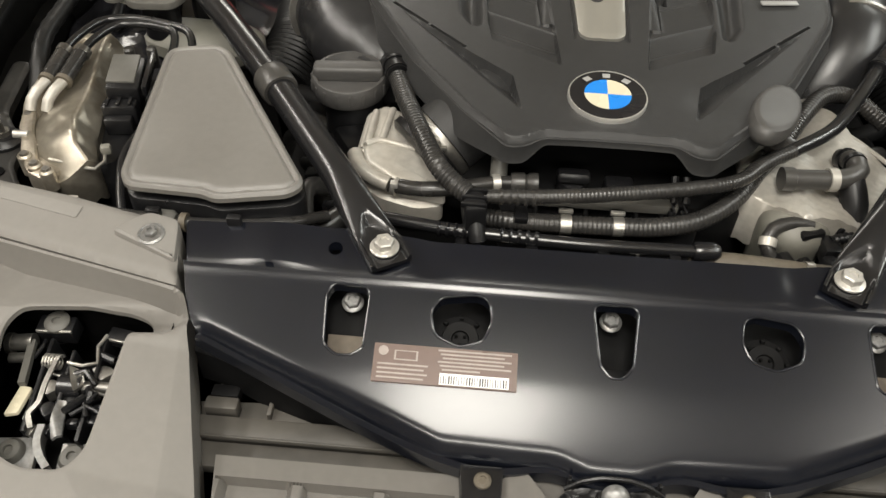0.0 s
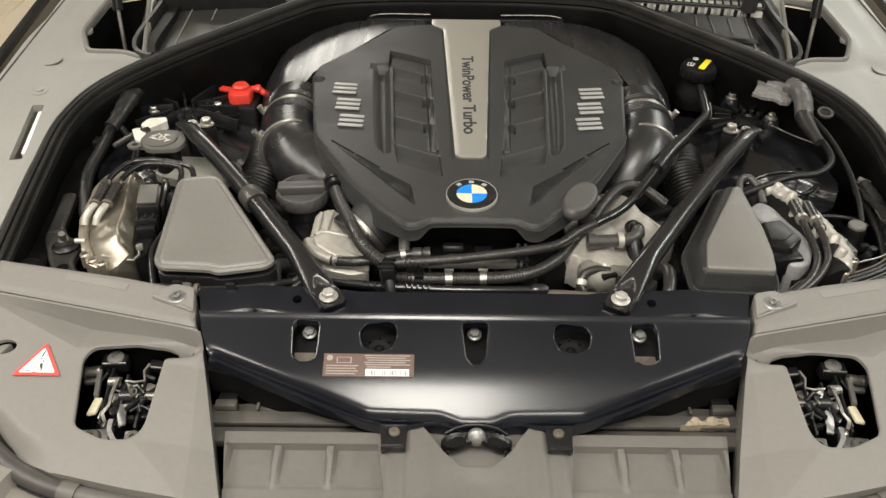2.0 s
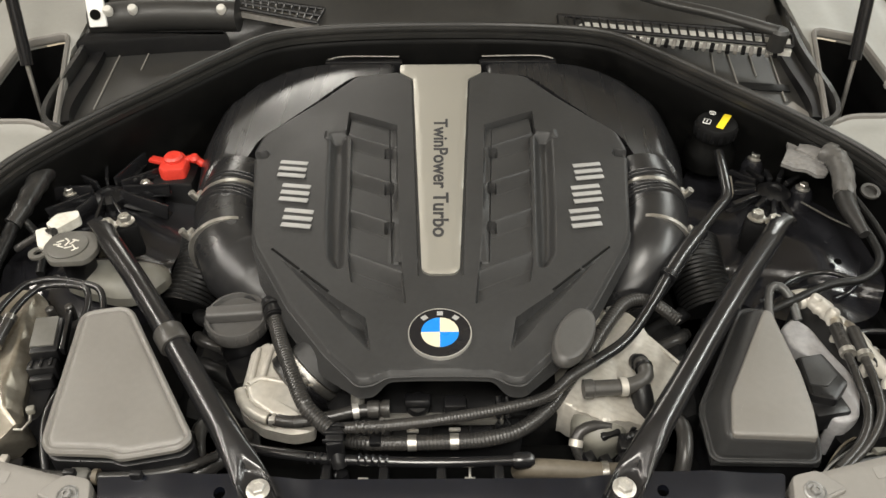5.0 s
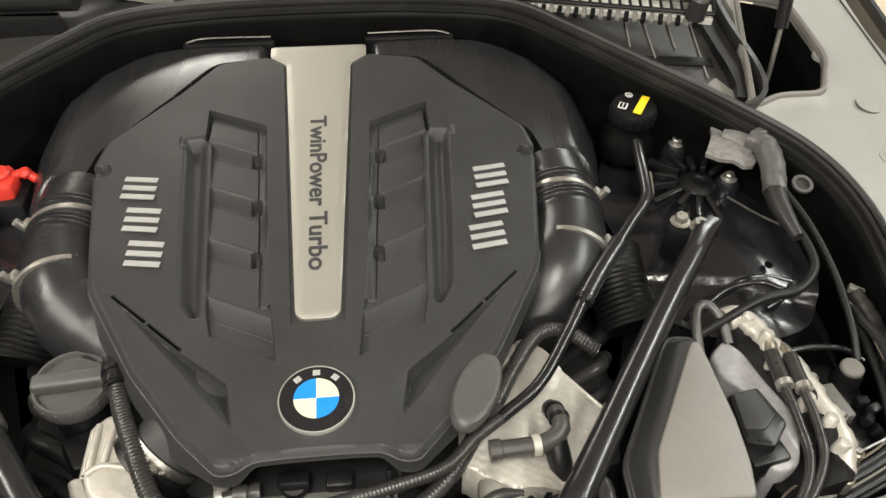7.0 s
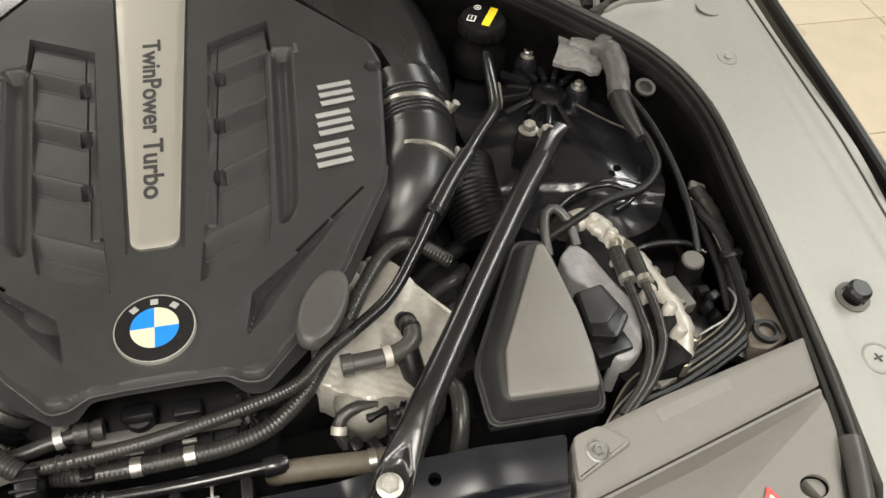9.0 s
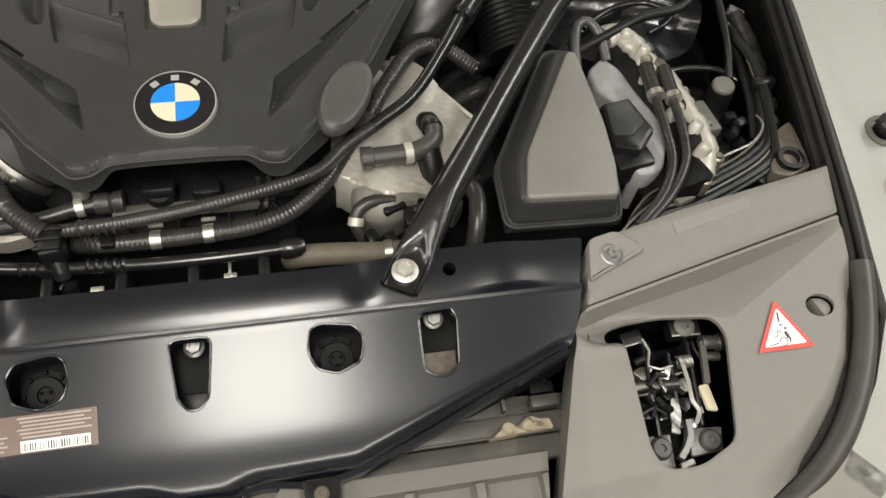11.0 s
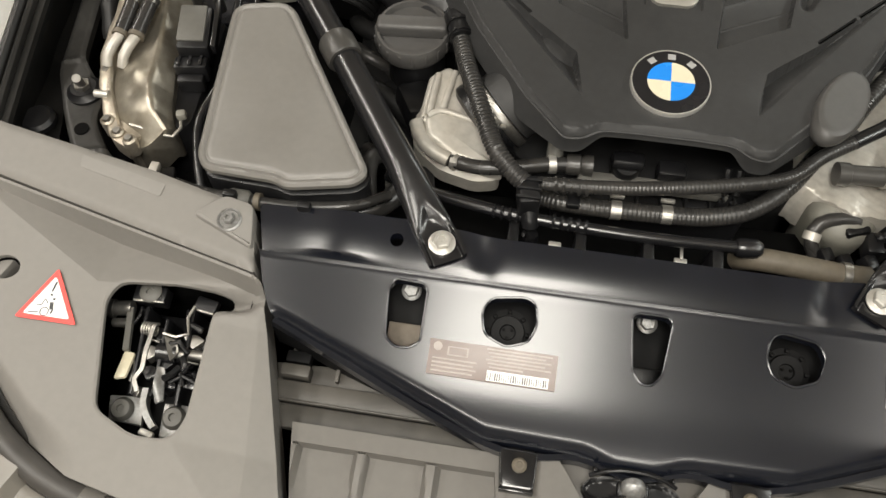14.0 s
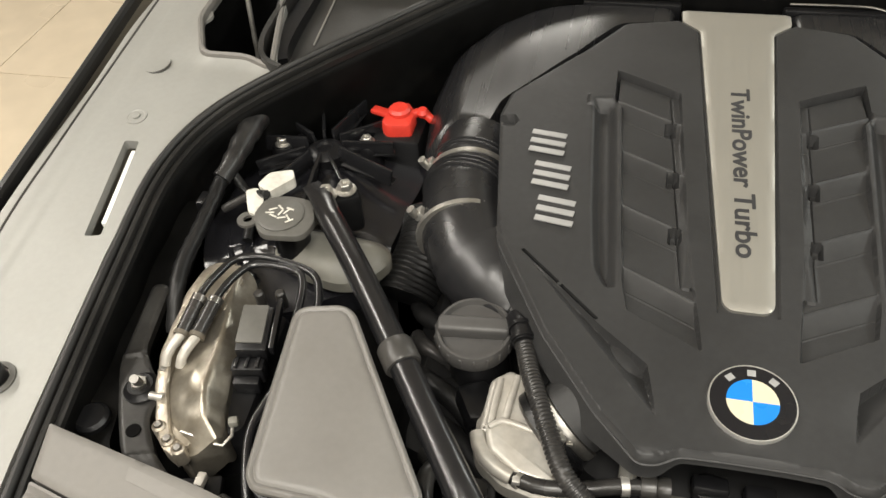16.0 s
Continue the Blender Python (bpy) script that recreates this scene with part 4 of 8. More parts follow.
    part("lever_tab", slab(rounded([P(0.511, -0.132, 0)[:2], P(0.500, -0.133, 0)[:2], P(0.501, -0.159, 0)[:2], P(0.512, -0.162, 0)[:2]], 0.002), 0.727, 0.731, 0.0008), CREAM, la, "cream plastic lever tab")
    helix = [P(0.485 + 0.00042 * a, -0.106 + 0.0062 * math.cos(a), 0.733 + 0.0062 * math.sin(a)) for a in np.linspace(0, 2 * math.pi * 6, 90)]
    part("spring", tube(helix, 0.0011, 6, 0.01, False), STEEL, la, "tightly coiled spring")
    part("bent_lever", sweep(catmull([P(0.487, -0.104, 0.739), P(0.487, -0.131, 0.737), P(0.486, -0.150, 0.734), P(0.491, -0.159, 0.731), P(0.486, -0.170, 0.727)], 0.004), lambda i, q: [(-0.0022, -0.001), (0.0022, -0.001), (0.0022, 0.001), (-0.0022, 0.001)]), STEELD, la, "bent steel lever")
    part("shaft", tube([P(0.478, -0.127, 0.727), P(0.412, -0.124, 0.727)], 0.0056, 14, 0.1), STEELD, la)
    part("shaft_collar", tube([P(0.478, -0.127, 0.727), P(0.458, -0.1265, 0.727)], 0.0105, 18, 0.1), BRACE, la)
    part("greased_tab", crumple2([(0.472, -0.114), (0.460, -0.116), (0.455, -0.126), (0.459, -0.139), (0.464, -0.131)], s, 0.740), STEELD, la, "greased latch tab")
    part("greased_tab", crumple2([(0.472, -0.143), (0.464, -0.144), (0.461, -0.160), (0.456, -0.176), (0.464, -0.180), (0.470, -0.166)], s, 0.733), STEELZ, la, "greased latch tab")
    part("spring_wire", tube([P(0.452, -0.078, 0.741), P(0.455, -0.092, 0.741), P(0.450, -0.108, 0.739), P(0.460, -0.114, 0.742), P(0.474, -0.112, 0.742)], 0.0016, 8), STEEL, la)
    part("latch_corner", box(P(0.444, -0.072, 0.730), (0.024, 0.016, 0.010), 0.002, (8, 0, s * 10)), BLACKP, la)
    part("pale_lip", box(P(0.443, -0.0805, 0.736), (0.022, 0.002, 0.004), 0.0006, (8, 0, s * 8)), STEEL, la)
    part("hook", sweep(catmull([P(0.479, -0.165, 0.725), P(0.477, -0.180, 0.724), P(0.470, -0.192, 0.722), P(0.461, -0.201, 0.720)], 0.004), lambda i, q: [(-0.003, -0.012), (0.003, -0.012), (0.003, 0.001), (-0.003, 0.001)]), STEELZ, la, "pale steel hook")
    part("clip", box(P(0.467, -0.207, 0.716), (0.016, 0.007, 0.006), 0.002, (0, 0, s * 12)), BRIGHT, la)
    for pts, c in (((( 0.517, -0.174), (0.482, -0.171), (0.477, -0.199), (0.512, -0.197)), (0.500, -0.186)), (((0.460, -0.174), (0.432, -0.173), (0.436, -0.207), (0.457, -0.207)), (0.446, -0.187))):
        part("mount_plate", slab(rounded([P(x, y, 0)[:2] for x, y in pts], 0.002), 0.706, 0.712, 0.001, tilt=lambda x, y: 0.14 * (y + 0.19)), STEELZ, la, "zinc lower plate")
        part("screw", lathe([(0.0118, 0), (0.0118, 0.003), (0.009, 0.007), (0.004, 0.0075), (0.0035, 0.005)], P(c[0], c[1], 0.712), (0, -0.14, 1), 22), CAPG, la, "large grey screw head")
    random.seed(11)
    for k in range(16):
        x, y, z = random.uniform(0.432, 0.508), random.uniform(-0.165, -0.085), random.uniform(0.722, 0.738)
        a, l = random.uniform(0, 6.28), random.uniform(0.012, 0.030)
        part("link", tube([P(x, y, z), P(x + 0.5 * l * math.cos(a), y + 0.5 * l * math.sin(a), z + 0.003), P(x + l * math.cos(a + 0.5), max(y + l * math.sin(a + 0.5), -0.19), z - 0.004)], random.uniform(0.0012, 0.0038), 8), (BRACE, BLACKP, BRACE, STEELD, BRACE, BLACKP)[k % 6], la)
    for k in range(6):
        x, y = random.uniform(0.435, 0.490), random.uniform(-0.16, -0.095)
        part("cam_plate", slab(rounded([P(x + r * math.cos(b), y + r * math.sin(b), 0)[:2] for b, r in ((0.3, 0.013), (1.6, 0.008), (2.9, 0.012), (4.6, 0.009))], 0.003), 0.716, random.uniform(0.722, 0.732), 0.001), (BRACE, BLACKP, STEELD)[k % 3], la)
    random.seed(7)
    for k in range(12):
        x, y = random.uniform(0.43, 0.515), random.uniform(-0.17, -0.09)
        part("link", box(P(x, y, 0.718), (random.uniform(0.006, 0.016), random.uniform(0.006, 0.016), 0.010), 0.002, (random.uniform(-20, 20), random.uniform(-20, 20), random.uniform(0, 90))), (BRACE, BLACKP, BRACE, STEELD)[k % 4], la)


lamp_cover(1)
lamp_cover(-1)


# ---------- engine and its cover ----------
engine = thing("engine_block", (0, 0.45, 0.44), "dark dusty engine block filling the middle of the bay", "engine")
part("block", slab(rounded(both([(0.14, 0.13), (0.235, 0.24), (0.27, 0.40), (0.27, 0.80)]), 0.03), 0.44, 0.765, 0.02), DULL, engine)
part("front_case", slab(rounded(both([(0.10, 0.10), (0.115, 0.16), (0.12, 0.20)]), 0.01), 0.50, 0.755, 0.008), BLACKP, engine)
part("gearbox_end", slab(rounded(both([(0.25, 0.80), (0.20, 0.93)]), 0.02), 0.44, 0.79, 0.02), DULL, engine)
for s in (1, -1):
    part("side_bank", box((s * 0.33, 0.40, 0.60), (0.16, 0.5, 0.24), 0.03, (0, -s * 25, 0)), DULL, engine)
# shade-black shelves on both sides of the engine, from which the smaller things rise
for s in (1, -1):
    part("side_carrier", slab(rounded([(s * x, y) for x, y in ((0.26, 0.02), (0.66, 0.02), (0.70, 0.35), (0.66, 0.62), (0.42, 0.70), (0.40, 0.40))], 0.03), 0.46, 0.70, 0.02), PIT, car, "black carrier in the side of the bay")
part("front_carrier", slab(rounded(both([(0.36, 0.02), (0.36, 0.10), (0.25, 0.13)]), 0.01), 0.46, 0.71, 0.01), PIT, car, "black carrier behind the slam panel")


def cz0(y):
    return 0.8325 + 0.0725 * y


cover = thing("engine_cover", (0, 0.47, 0.80), "satin black moulded plastic engine cover with louvres and a metal plate", "engine cover")
CO = rounded(both([(0.03, 0.137), (0.066, 0.1355), (0.085, 0.126), (0.104, 0.125), (0.146, 0.168), (0.207, 0.252), (0.272, 0.370), (0.279, 0.392), (0.309, 0.598), (0.300, 0.645), (0.206, 0.748), (0.155, 0.815), (0.080, 0.828)]), 0.008)
POCK = [(0.160, 0.634), (0.160, 0.701), (0.074, 0.658), (0.061, 0.398), (0.046, 0.250), (0.090, 0.274), (0.124, 0.292), (0.131, 0.330), (0.1375, 0.420), (0.150, 0.622)]
CHAN = rounded([(0.190, 0.636), (0.155, 0.636), (0.1405, 0.420), (0.134, 0.318), (0.150, 0.316), (0.166, 0.345), (0.176, 0.440)], 0.010)
WEDGE = [(0.248, 0.364), (0.151, 0.270), (0.099, 0.227), (0.087, 0.166)]
NOTCH = [(0.318, 0.578), (0.318, 0.594), (0.288, 0.597), (0.282, 0.586), (0.288, 0.576)]


def cover_z(X, Y):
    x = np.abs(X)
    d = inside(CO, X, Y)
    z = cz0(Y) - 0.10 * np.maximum(x - 0.06, 0) ** 2 * 1.3
    fr = 1 - ramp(Y, 0.36, 0.46)
    z = z - (0.0025 + 0.002 * fr) * (1 - np.clip(d / (0.0035 + 0.001 * fr), 0, 1))
    # raised bead along the front edges
    z = z + 0.0011 * fr * np.clip(1 - np.abs(d - 0.0052) / 0.0022, 0, 1)
    # front face falls away below the badge
    z = z - 0.006 * (1 - ramp(Y, 0.118, 0.140)) * ramp(x, 0.055, 0.085)
    # wedge facets under the slits
    w = inside(WEDGE, x, Y)
    ax, ay, bx, by = 0.248, 0.364, 0.087, 0.166
    off = ((x - ax) * (by - ay) - (Y - ay) * (bx - ax)) / math.hypot(bx - ax, by - ay)
    z = z - np.clip(np.abs(off) / 0.045, 0, 1) * 0.034 * ramp(w, 0.0, 0.0025)
    # louvre pocket: sawtooth slats
    p = inside(POCK, x, Y)
    u = (0.650 - (Y - 0.5 * x)) / 0.091
    saw = u - np.floor(u)
    step = 0.0024 + 0.0110 * (1 - saw) * np.clip(saw / 0.30, 0, 1)
    # rounded lips along the slats, and the parting line near their inner ends
    lip = np.minimum(np.minimum(saw, 1 - saw), np.abs(saw - 0.30)) * 0.0814
    step = step - 0.0010 * np.clip(1 - lip / 0.0017, 0, 1)
    px = 0.087 - (0.66 - Y) * 0.056
    step = step + 0.0030 * np.clip(1 - np.abs(x - px) / 0.0013, 0, 1) * (Y > 0.33)
    # deep slot under the pocket's top and outer edge
    slot = np.maximum(ramp(Y - 0.5 * x, 0.612, 0.614) * ramp(x, 0.078, 0.086), (x > 0.151) * ramp(Y, 0.634, 0.640))
    step = step + 0.011 * (1 - ramp(p, 0.0032, 0.0046)) * slot
    z = z - step * ramp(p, 0.0, 0.0028) * (1 - 0.75 * ramp(0.075 - x, 0, 0.012) * (Y > 0.33))
    z = z - 0.014 * ramp(inside(CHAN, x, Y), 0.0, 0.014)
    # small pits at the inner ends of the slats
    for k in (1, 2, 3):
        yy = 0.650 - 0.091 * (k + 0.15) + 0.5 * 0.085
        px = 0.087 - (0.66 - yy) * 0.056
        q = np.maximum(np.abs(x - px - 0.003) / 0.0065, np.abs(Y - yy) / 0.0095)
        z = z - 0.014 * (1 - ramp(q, 0.8, 1.05))
    q = np.maximum(np.abs(x - 0.177) / 0.017, np.abs(Y - 0.634) / 0.010)
    z = z + 0.004 * (1 - ramp(q, 0.85, 1.15))
    # seat of the metal plate
    pw = np.interp(Y, (0.30, 0.80, 0.825, 0.87), (0.030, 0.052, 0.079, 0.079))
    z = z - 0.003 * (1 - ramp(x - pw, 0.0, 0.002)) * (Y > 0.303)
    z = z - 0.012 * ramp(inside(NOTCH, x, Y), -0.001, 0.002)
    # hollow round the flap by the front corners
    z = z - 0.004 * np.exp(-(((x - 0.103) ** 2 + (Y - 0.205) ** 2) / 0.0004)) * (X > 0)
    return z


SLATS = []
for s in (1, -1):
    for k in range(0, 5):
        for e in (-0.021, 0.0, 0.021, 0.279, 0.30, 0.321):
            u = 0.650 - 0.091 * (k + e)
            xs = [x for x in np.linspace(0.04, 0.165, 60) if inside(POCK, np.array([x]), np.array([u + 0.5 * x]))[0] > 0.0]
            if len(xs) > 3:
                SLATS.append([(s * xs[0], u + 0.5 * xs[0]), (s * xs[-1], u + 0.5 * xs[-1])])
for s in (1, -1):
    for d in (-0.0013, 0.0, 0.0013):
        SLATS.append([(s * (0.087 + d), 0.655), (s * (0.0687 + d), 0.333)])
    for d in (0.0, 0.002):
        SLATS.append([(s * (x + d), y) for x, y in ((0.030, 0.304), (0.052, 0.80), (0.079, 0.825), (0.079, 0.87))])
    for poly, d in ((POCK, 0.0), (POCK, -0.0028), (POCK, -0.0046), (CHAN, 0.0), (CHAN, -0.009), (WEDGE, 0.0), (WEDGE, -0.003)):
        SLATS.append([(s * x, y) for x, y in grown(poly, d)])
# two narrow slits through the shell above each wedge
SLITS = []
for s in (1, -1):
    for t0, t1 in ((0.02, 0.50), (0.53, 0.98)):
        p0, p1 = Vector((0.246, 0.365)), Vector((0.151, 0.2735))
        n = 0.0021 * Vector((p0.y - p1.y, p1.x - p0.x)).normalized()
        a, b = p0.lerp(p1, t0), p0.lerp(p1, t1)
        SLITS.append([(s * v.x, v.y) for v in (a + n, b + n, b - n, a - n)])
shell = part("cover_shell", sheet(CO, cover_z, 0.0022, SLITS, wall=0.008, edge=0.0025, hole_wall=0.006, lines=SLATS), COVER, cover)



def flank():
    """The cover's side below its edge: nearly upright in front, sloping out along the diagonals."""
    far = grown(CO, 1.0)[:-1]
    n = len(CO)
    start = min(range(n), key=lambda i: abs(CO[i][0]) + 10 * (CO[i][1] < 0.5))
    idx = [i % n for i in range(start, start + n + 1)]
    bm, rows = bmesh.new(), []
    zc = cover_z(np.array([p[0] for p in CO]), np.array([p[1] for p in CO]))
    for i in idx:
        (x, y), (u, v) = CO[i], far[i]
        k = math.hypot(u - x, v - y)
        nx, ny = (u - x) / k, (v - y) / k
        if y > 0.41:
            if len(rows) > 1:
                break
            rows = []
            continue
        low = 0.007 + 0.013 * float(ramp(abs(x), 0.062, 0.088))
        w = 0.0015 + (0.009 if x < 0 else 0.004) * float(ramp(abs(x), 0.10, 0.14)) * float(1 - ramp(y, 0.36, 0.40))
        rows.append([bm.verts.new((x + nx * o, y + ny * o, zc[i] + z)) for o, z in ((0.0, -0.0005), (0.0016, -0.0012), (w, 0.003 - low - 0.4 * w), (w + 0.0012, -low - 0.5 * w))])
    for r, q in zip(rows, rows[1:]):
        for j in range(3):
            bm.faces.new((r[j], r[j + 1], q[j + 1], q[j]))
    bmesh.ops.recalc_face_normals(bm, faces=bm.faces)
    return bm


part("flank", flank(), COVER, cover)
plate_o = rounded([(0.018, 0.3055), (0.0265, 0.314), (0.050, 0.800), (0.0755, 0.822), (0.0755, 0.868), (-0.0755, 0.868), (-0.0755, 0.822), (-0.050, 0.800), (-0.0265, 0.314), (-0.018, 0.3055)], 0.006)
plate = part("metal_plate", sheet(plate_o, lambda X, Y: cz0(Y) + 0.0022 - 0.0015 * (1 - ramp(inside(plate_o, X, Y), 0, 0.002)) - 0.02 * ramp(Y, 0.845, 0.875), 0.006, wall=0.005, edge=0.005), BRUSHED, cover, "brushed metal plate with dark lettering")
txt = bpy.data.curves.new("lettering", "FONT")
txt.offset = 0.0006
txt.body, txt.size, txt.extrude, txt.align_x, txt.align_y = "TwinPower Turbo", 0.033, 0.0003, "CENTER", "CENTER"
tob = bpy.data.objects.new("lettering", txt)
scene.collection.objects.link(tob)
bpy.context.view_layer.update()
tme = bpy.data.meshes.new_from_object(tob.evaluated_get(bpy.context.evaluated_depsgraph_get()))
bpy.data.objects.remove(tob)
b = bmesh.new()
b.from_mesh(tme)
wide = max(v.co.x for v in b.verts) - min(v.co.x for v in b.verts)
for v in b.verts:
    v.co = Vector((v.co.x * 0.294 / wide, v.co.y, v.co.z))
bmesh.ops.transform(b, matrix=Matrix.Translation((-0.001, 0.524, cz0(0.524) + 0.0026)) @ Euler((math.atan(0.0725), 0, 0)).to_matrix().to_4x4() @ Euler((0, 0, -math.pi / 2)).to_matrix().to_4x4(), verts=b.verts)
part("lettering", b, INK, plate, "dark printed lettering", smooth=False)

# plain silver blocks where the maker's name stands
for s in (1, -1):
    for k in range(3):
        yc = (0.5435 - 0.0595 * k) if s < 0 else (0.4225 + 0.0555 * k)
        xc = (-0.2375 + 0.0115 * k) if s < 0 else (0.2165 + 0.0095 * k)
        h = float(cover_z(np.array([xc]), np.array([yc]))[0])
        for j in range(3):
            part("silver_bar", box((xc, yc - 0.0175 + 0.0175 * j, h + 0.0014), (0.046, 0.0085, 0.0020), 0.0003, (3.6, s * 2.2, s * 11)), SILVER, shell, "plain silver raised bar")

# round badge
bc = Vector((-0.001, 0.197, cz0(0.197) + 0.0015))
ax = (0, -0.0725, 1)
badge = part("badge", lathe([(0.0412, -0.004), (0.0412, 0.0030), (0.0407, 0.0042), (0.0396, 0.0042), (0.0394, 0.003)], bc, ax, 48), CHROME, cover, "round badge with a bright rim")
part("black_ring", lathe([(0.0397, 0.0), (0.0397, 0.0038), (0.0245, 0.0041)], bc, ax, 48), ENAMEL, badge)
for q in range(4):
    b = bmesh.new()
    m = Matrix.Translation(bc) @ Vector((0, 0, 1)).rotation_difference(Vector(ax).normalized()).to_matrix().to_4x4()
    arc = [(0, 0)] + [(0.0243 * math.cos(a), 0.0243 * math.sin(a)) for a in np.linspace(q * math.pi / 2, (q + 1) * math.pi / 2, 12)]
    f = b.faces.new([b.verts.new(m @ Vector((x, y, 0.0046))) for x, y in arc])
    r = bmesh.ops.extrude_face_region(b, geom=[f])
    bmesh.ops.translate(b, verts=[g for g in r["geom"] if isinstance(g, bmesh.types.BMVert)], vec=(0, 0, -0.003))
    bmesh.ops.recalc_face_normals(b, faces=b.faces)
    part("quarter", b, BLUE if q % 2 else CREAM, badge, "blue quarter" if q % 2 else "cream quarter")
for a in (50, 90, 130):
    r_ = radians(a)
    part("silver_mark", box((bc.x + 0.0315 * math.cos(r_), bc.y + 0.0315 * math.sin(r_), bc.z + 0.0040 + 0.0725 * 0.0315 * math.sin(r_)), (0.008, 0.007, 0.0008), 0.0002, (3.6, 0, a - 90)), SILVER, badge)

# rounded end beside the front of the cover
b = bmesh.new()
bmesh.ops.create_uvsphere(b, u_segments=32, v_segments=16, radius=1)
for v in b.verts:
    v.co = Vector((v.co.x * 0.0245, v.co.y * 0.056, max(-0.5, min(0.45, v.co.z)) * 0.024))
bmesh.ops.transform(b, matrix=Matrix.Translation((0.172, 0.197, 0.841)) @ Euler((radians(-4), radians(8), radians(-26))).to_matrix().to_4x4(), verts=b.verts)
part("end_cap", b, ENDC, cover, "dark grey rounded end cap")

# ---------- intake ducts ----------
def duct(s):
    th = thing("intake_duct", (s * 0.3, 0.7, 0.78), "satin black air duct curving round behind the engine cover", "air duct", "intake ducts")
    o = rounded([(s * x, y) for x, y in ((0.082, 0.893), (0.220, 0.899), (0.318, 0.899), (0.370, 0.880), (0.420, 0.798), (0.430, 0.69), (0.416, 0.575), (0.27, 0.555), (0.18, 0.70), (0.082, 0.78))], 0.018)

    def h(X, Y):
        x = s * X
        d = inside(o, X, Y)
        edge_d = np.where((x < 0.30) & (Y < 0.82), 0.06, d)
        wide = 0.014 + 0.042 * ramp(x, 0.26, 0.36)
        z = 0.880 - (0.012 + 0.038 * ramp(x, 0.24, 0.36)) * (1 - np.clip(edge_d / wide, 0, 1)) ** 2.2
        z = z - 0.024 * ramp(x, 0.16, 0.42) - 0.012 * (1 - ramp(Y, 0.62, 0.84))
        # dark gap between the duct and the cover
        return z - 0.045 * (1 - ramp(-inside(CO, X, Y), 0.013, 0.017))

    part("plenum", sheet(o, h, 0.0045, wall=0.07, edge=0.004, lines=[grown(CO, 0.0128), grown(CO, 0.0172)]), PLENUM, th, "satin plenum with fine streaks")
    part("rear_rail", tube([(s * 0.080, 0.897, 0.888), (s * 0.150, 0.899, 0.888), (s * 0.195, 0.899, 0.887), (s * 0.217, 0.893, 0.884)], 0.0016, 8), STEELD, th, "thin bright rail")
    part("rear_step", box((s * 0.15, 0.905, 0.862), (0.15, 0.014, 0.03), 0.004), BLACKP, th)
    for yy in (0.552, 0.544, 0.514, 0.506, 0.498):
        part("rib", lathe([(0.0588, 0), (0.0606, 0.0012), (0.0606, 0.0024), (0.0588, 0.0036)], (s * 0.3385, yy, 0.801), (0, 1, 0), 40), DUCT, th)

    path = catmull([(s * 0.338, 0.60, 0.800), (s * 0.339, 0.54, 0.801), (s * 0.335, 0.47, 0.800), (s * 0.320, 0.420, 0.798), *(((-0.290, 0.380, 0.790), (-0.250, 0.348, 0.775), (-0.20, 0.325, 0.755)) if s < 0 else ((0.300, 0.392, 0.782), (0.275, 0.372, 0.752), (0.255, 0.365, 0.72)))], 0.006)

    def sec(i, q):
        r = 0.058
        if 0.06 < q < 0.175:
            r = 0.0575 + 0.0015 * math.sin(q * 420) * (0.075 < q < 0.11)
        if q > 0.2:
            r = 0.058 - 0.012 * min(1, (q - 0.2) / 0.12)
        return ring(r, 26)

    part("elbow", sweep(path, sec), DUCT, th, "ribbed rubber elbow")
    if s < 0:
        part("cuff", sweep(path[34:47], lambda i, q: ring(sec(0, 0.006 * (34 + i))[0][0] + 0.0028 + (0.0012 if i in (1, 6, 11) else 0), 36)), DUCT, th, "thick rubber cuff")
    for a, b_ in (((s * 0.340, 0.532, 0.801), (s * 0.3385, 0.521, 0.801)), ((s * 0.332, 0.436, 0.799), (s * 0.329, 0.4265, 0.7985))):
        cl = part("hose_clamp", tube([a, Vector(a).lerp(Vector(b_), 0.7)], 0.0597, 36, 0.1), STEEL, th, "thin band clamp")
        p = Vector(a) + Vector((s * 0.058, -0.004, 0.024))
        part("clamp_screw", tube([p, p + Vector((s * 0.006, -0.002, 0.012))], 0.0058, 10, 0.1), STEEL, cl)
        part("clamp_box", box(p + Vector((-s * 0.004, 0.004, 0.0)), (0.014, 0.016, 0.011), 0.002, (0, s * 40, 0)), BRIGHT, cl)
    # lower bellows going down beside the engine
    bel = [(s * 0.405, 0.475, 0.765), (s * 0.405, 0.43, 0.752), (s * 0.415, 0.36, 0.725)] if s > 0 else [(-0.385, 0.50, 0.755), (-0.385, 0.45, 0.742), (-0.40, 0.38, 0.715)]
    part("bellows", sweep(catmull(bel, 0.0035), lambda i, q: ring(0.041 + (0.0022 if i % 2 else 0), 22)), RUBBER, th, "black rubber bellows")


duct(1)
duct(-1)

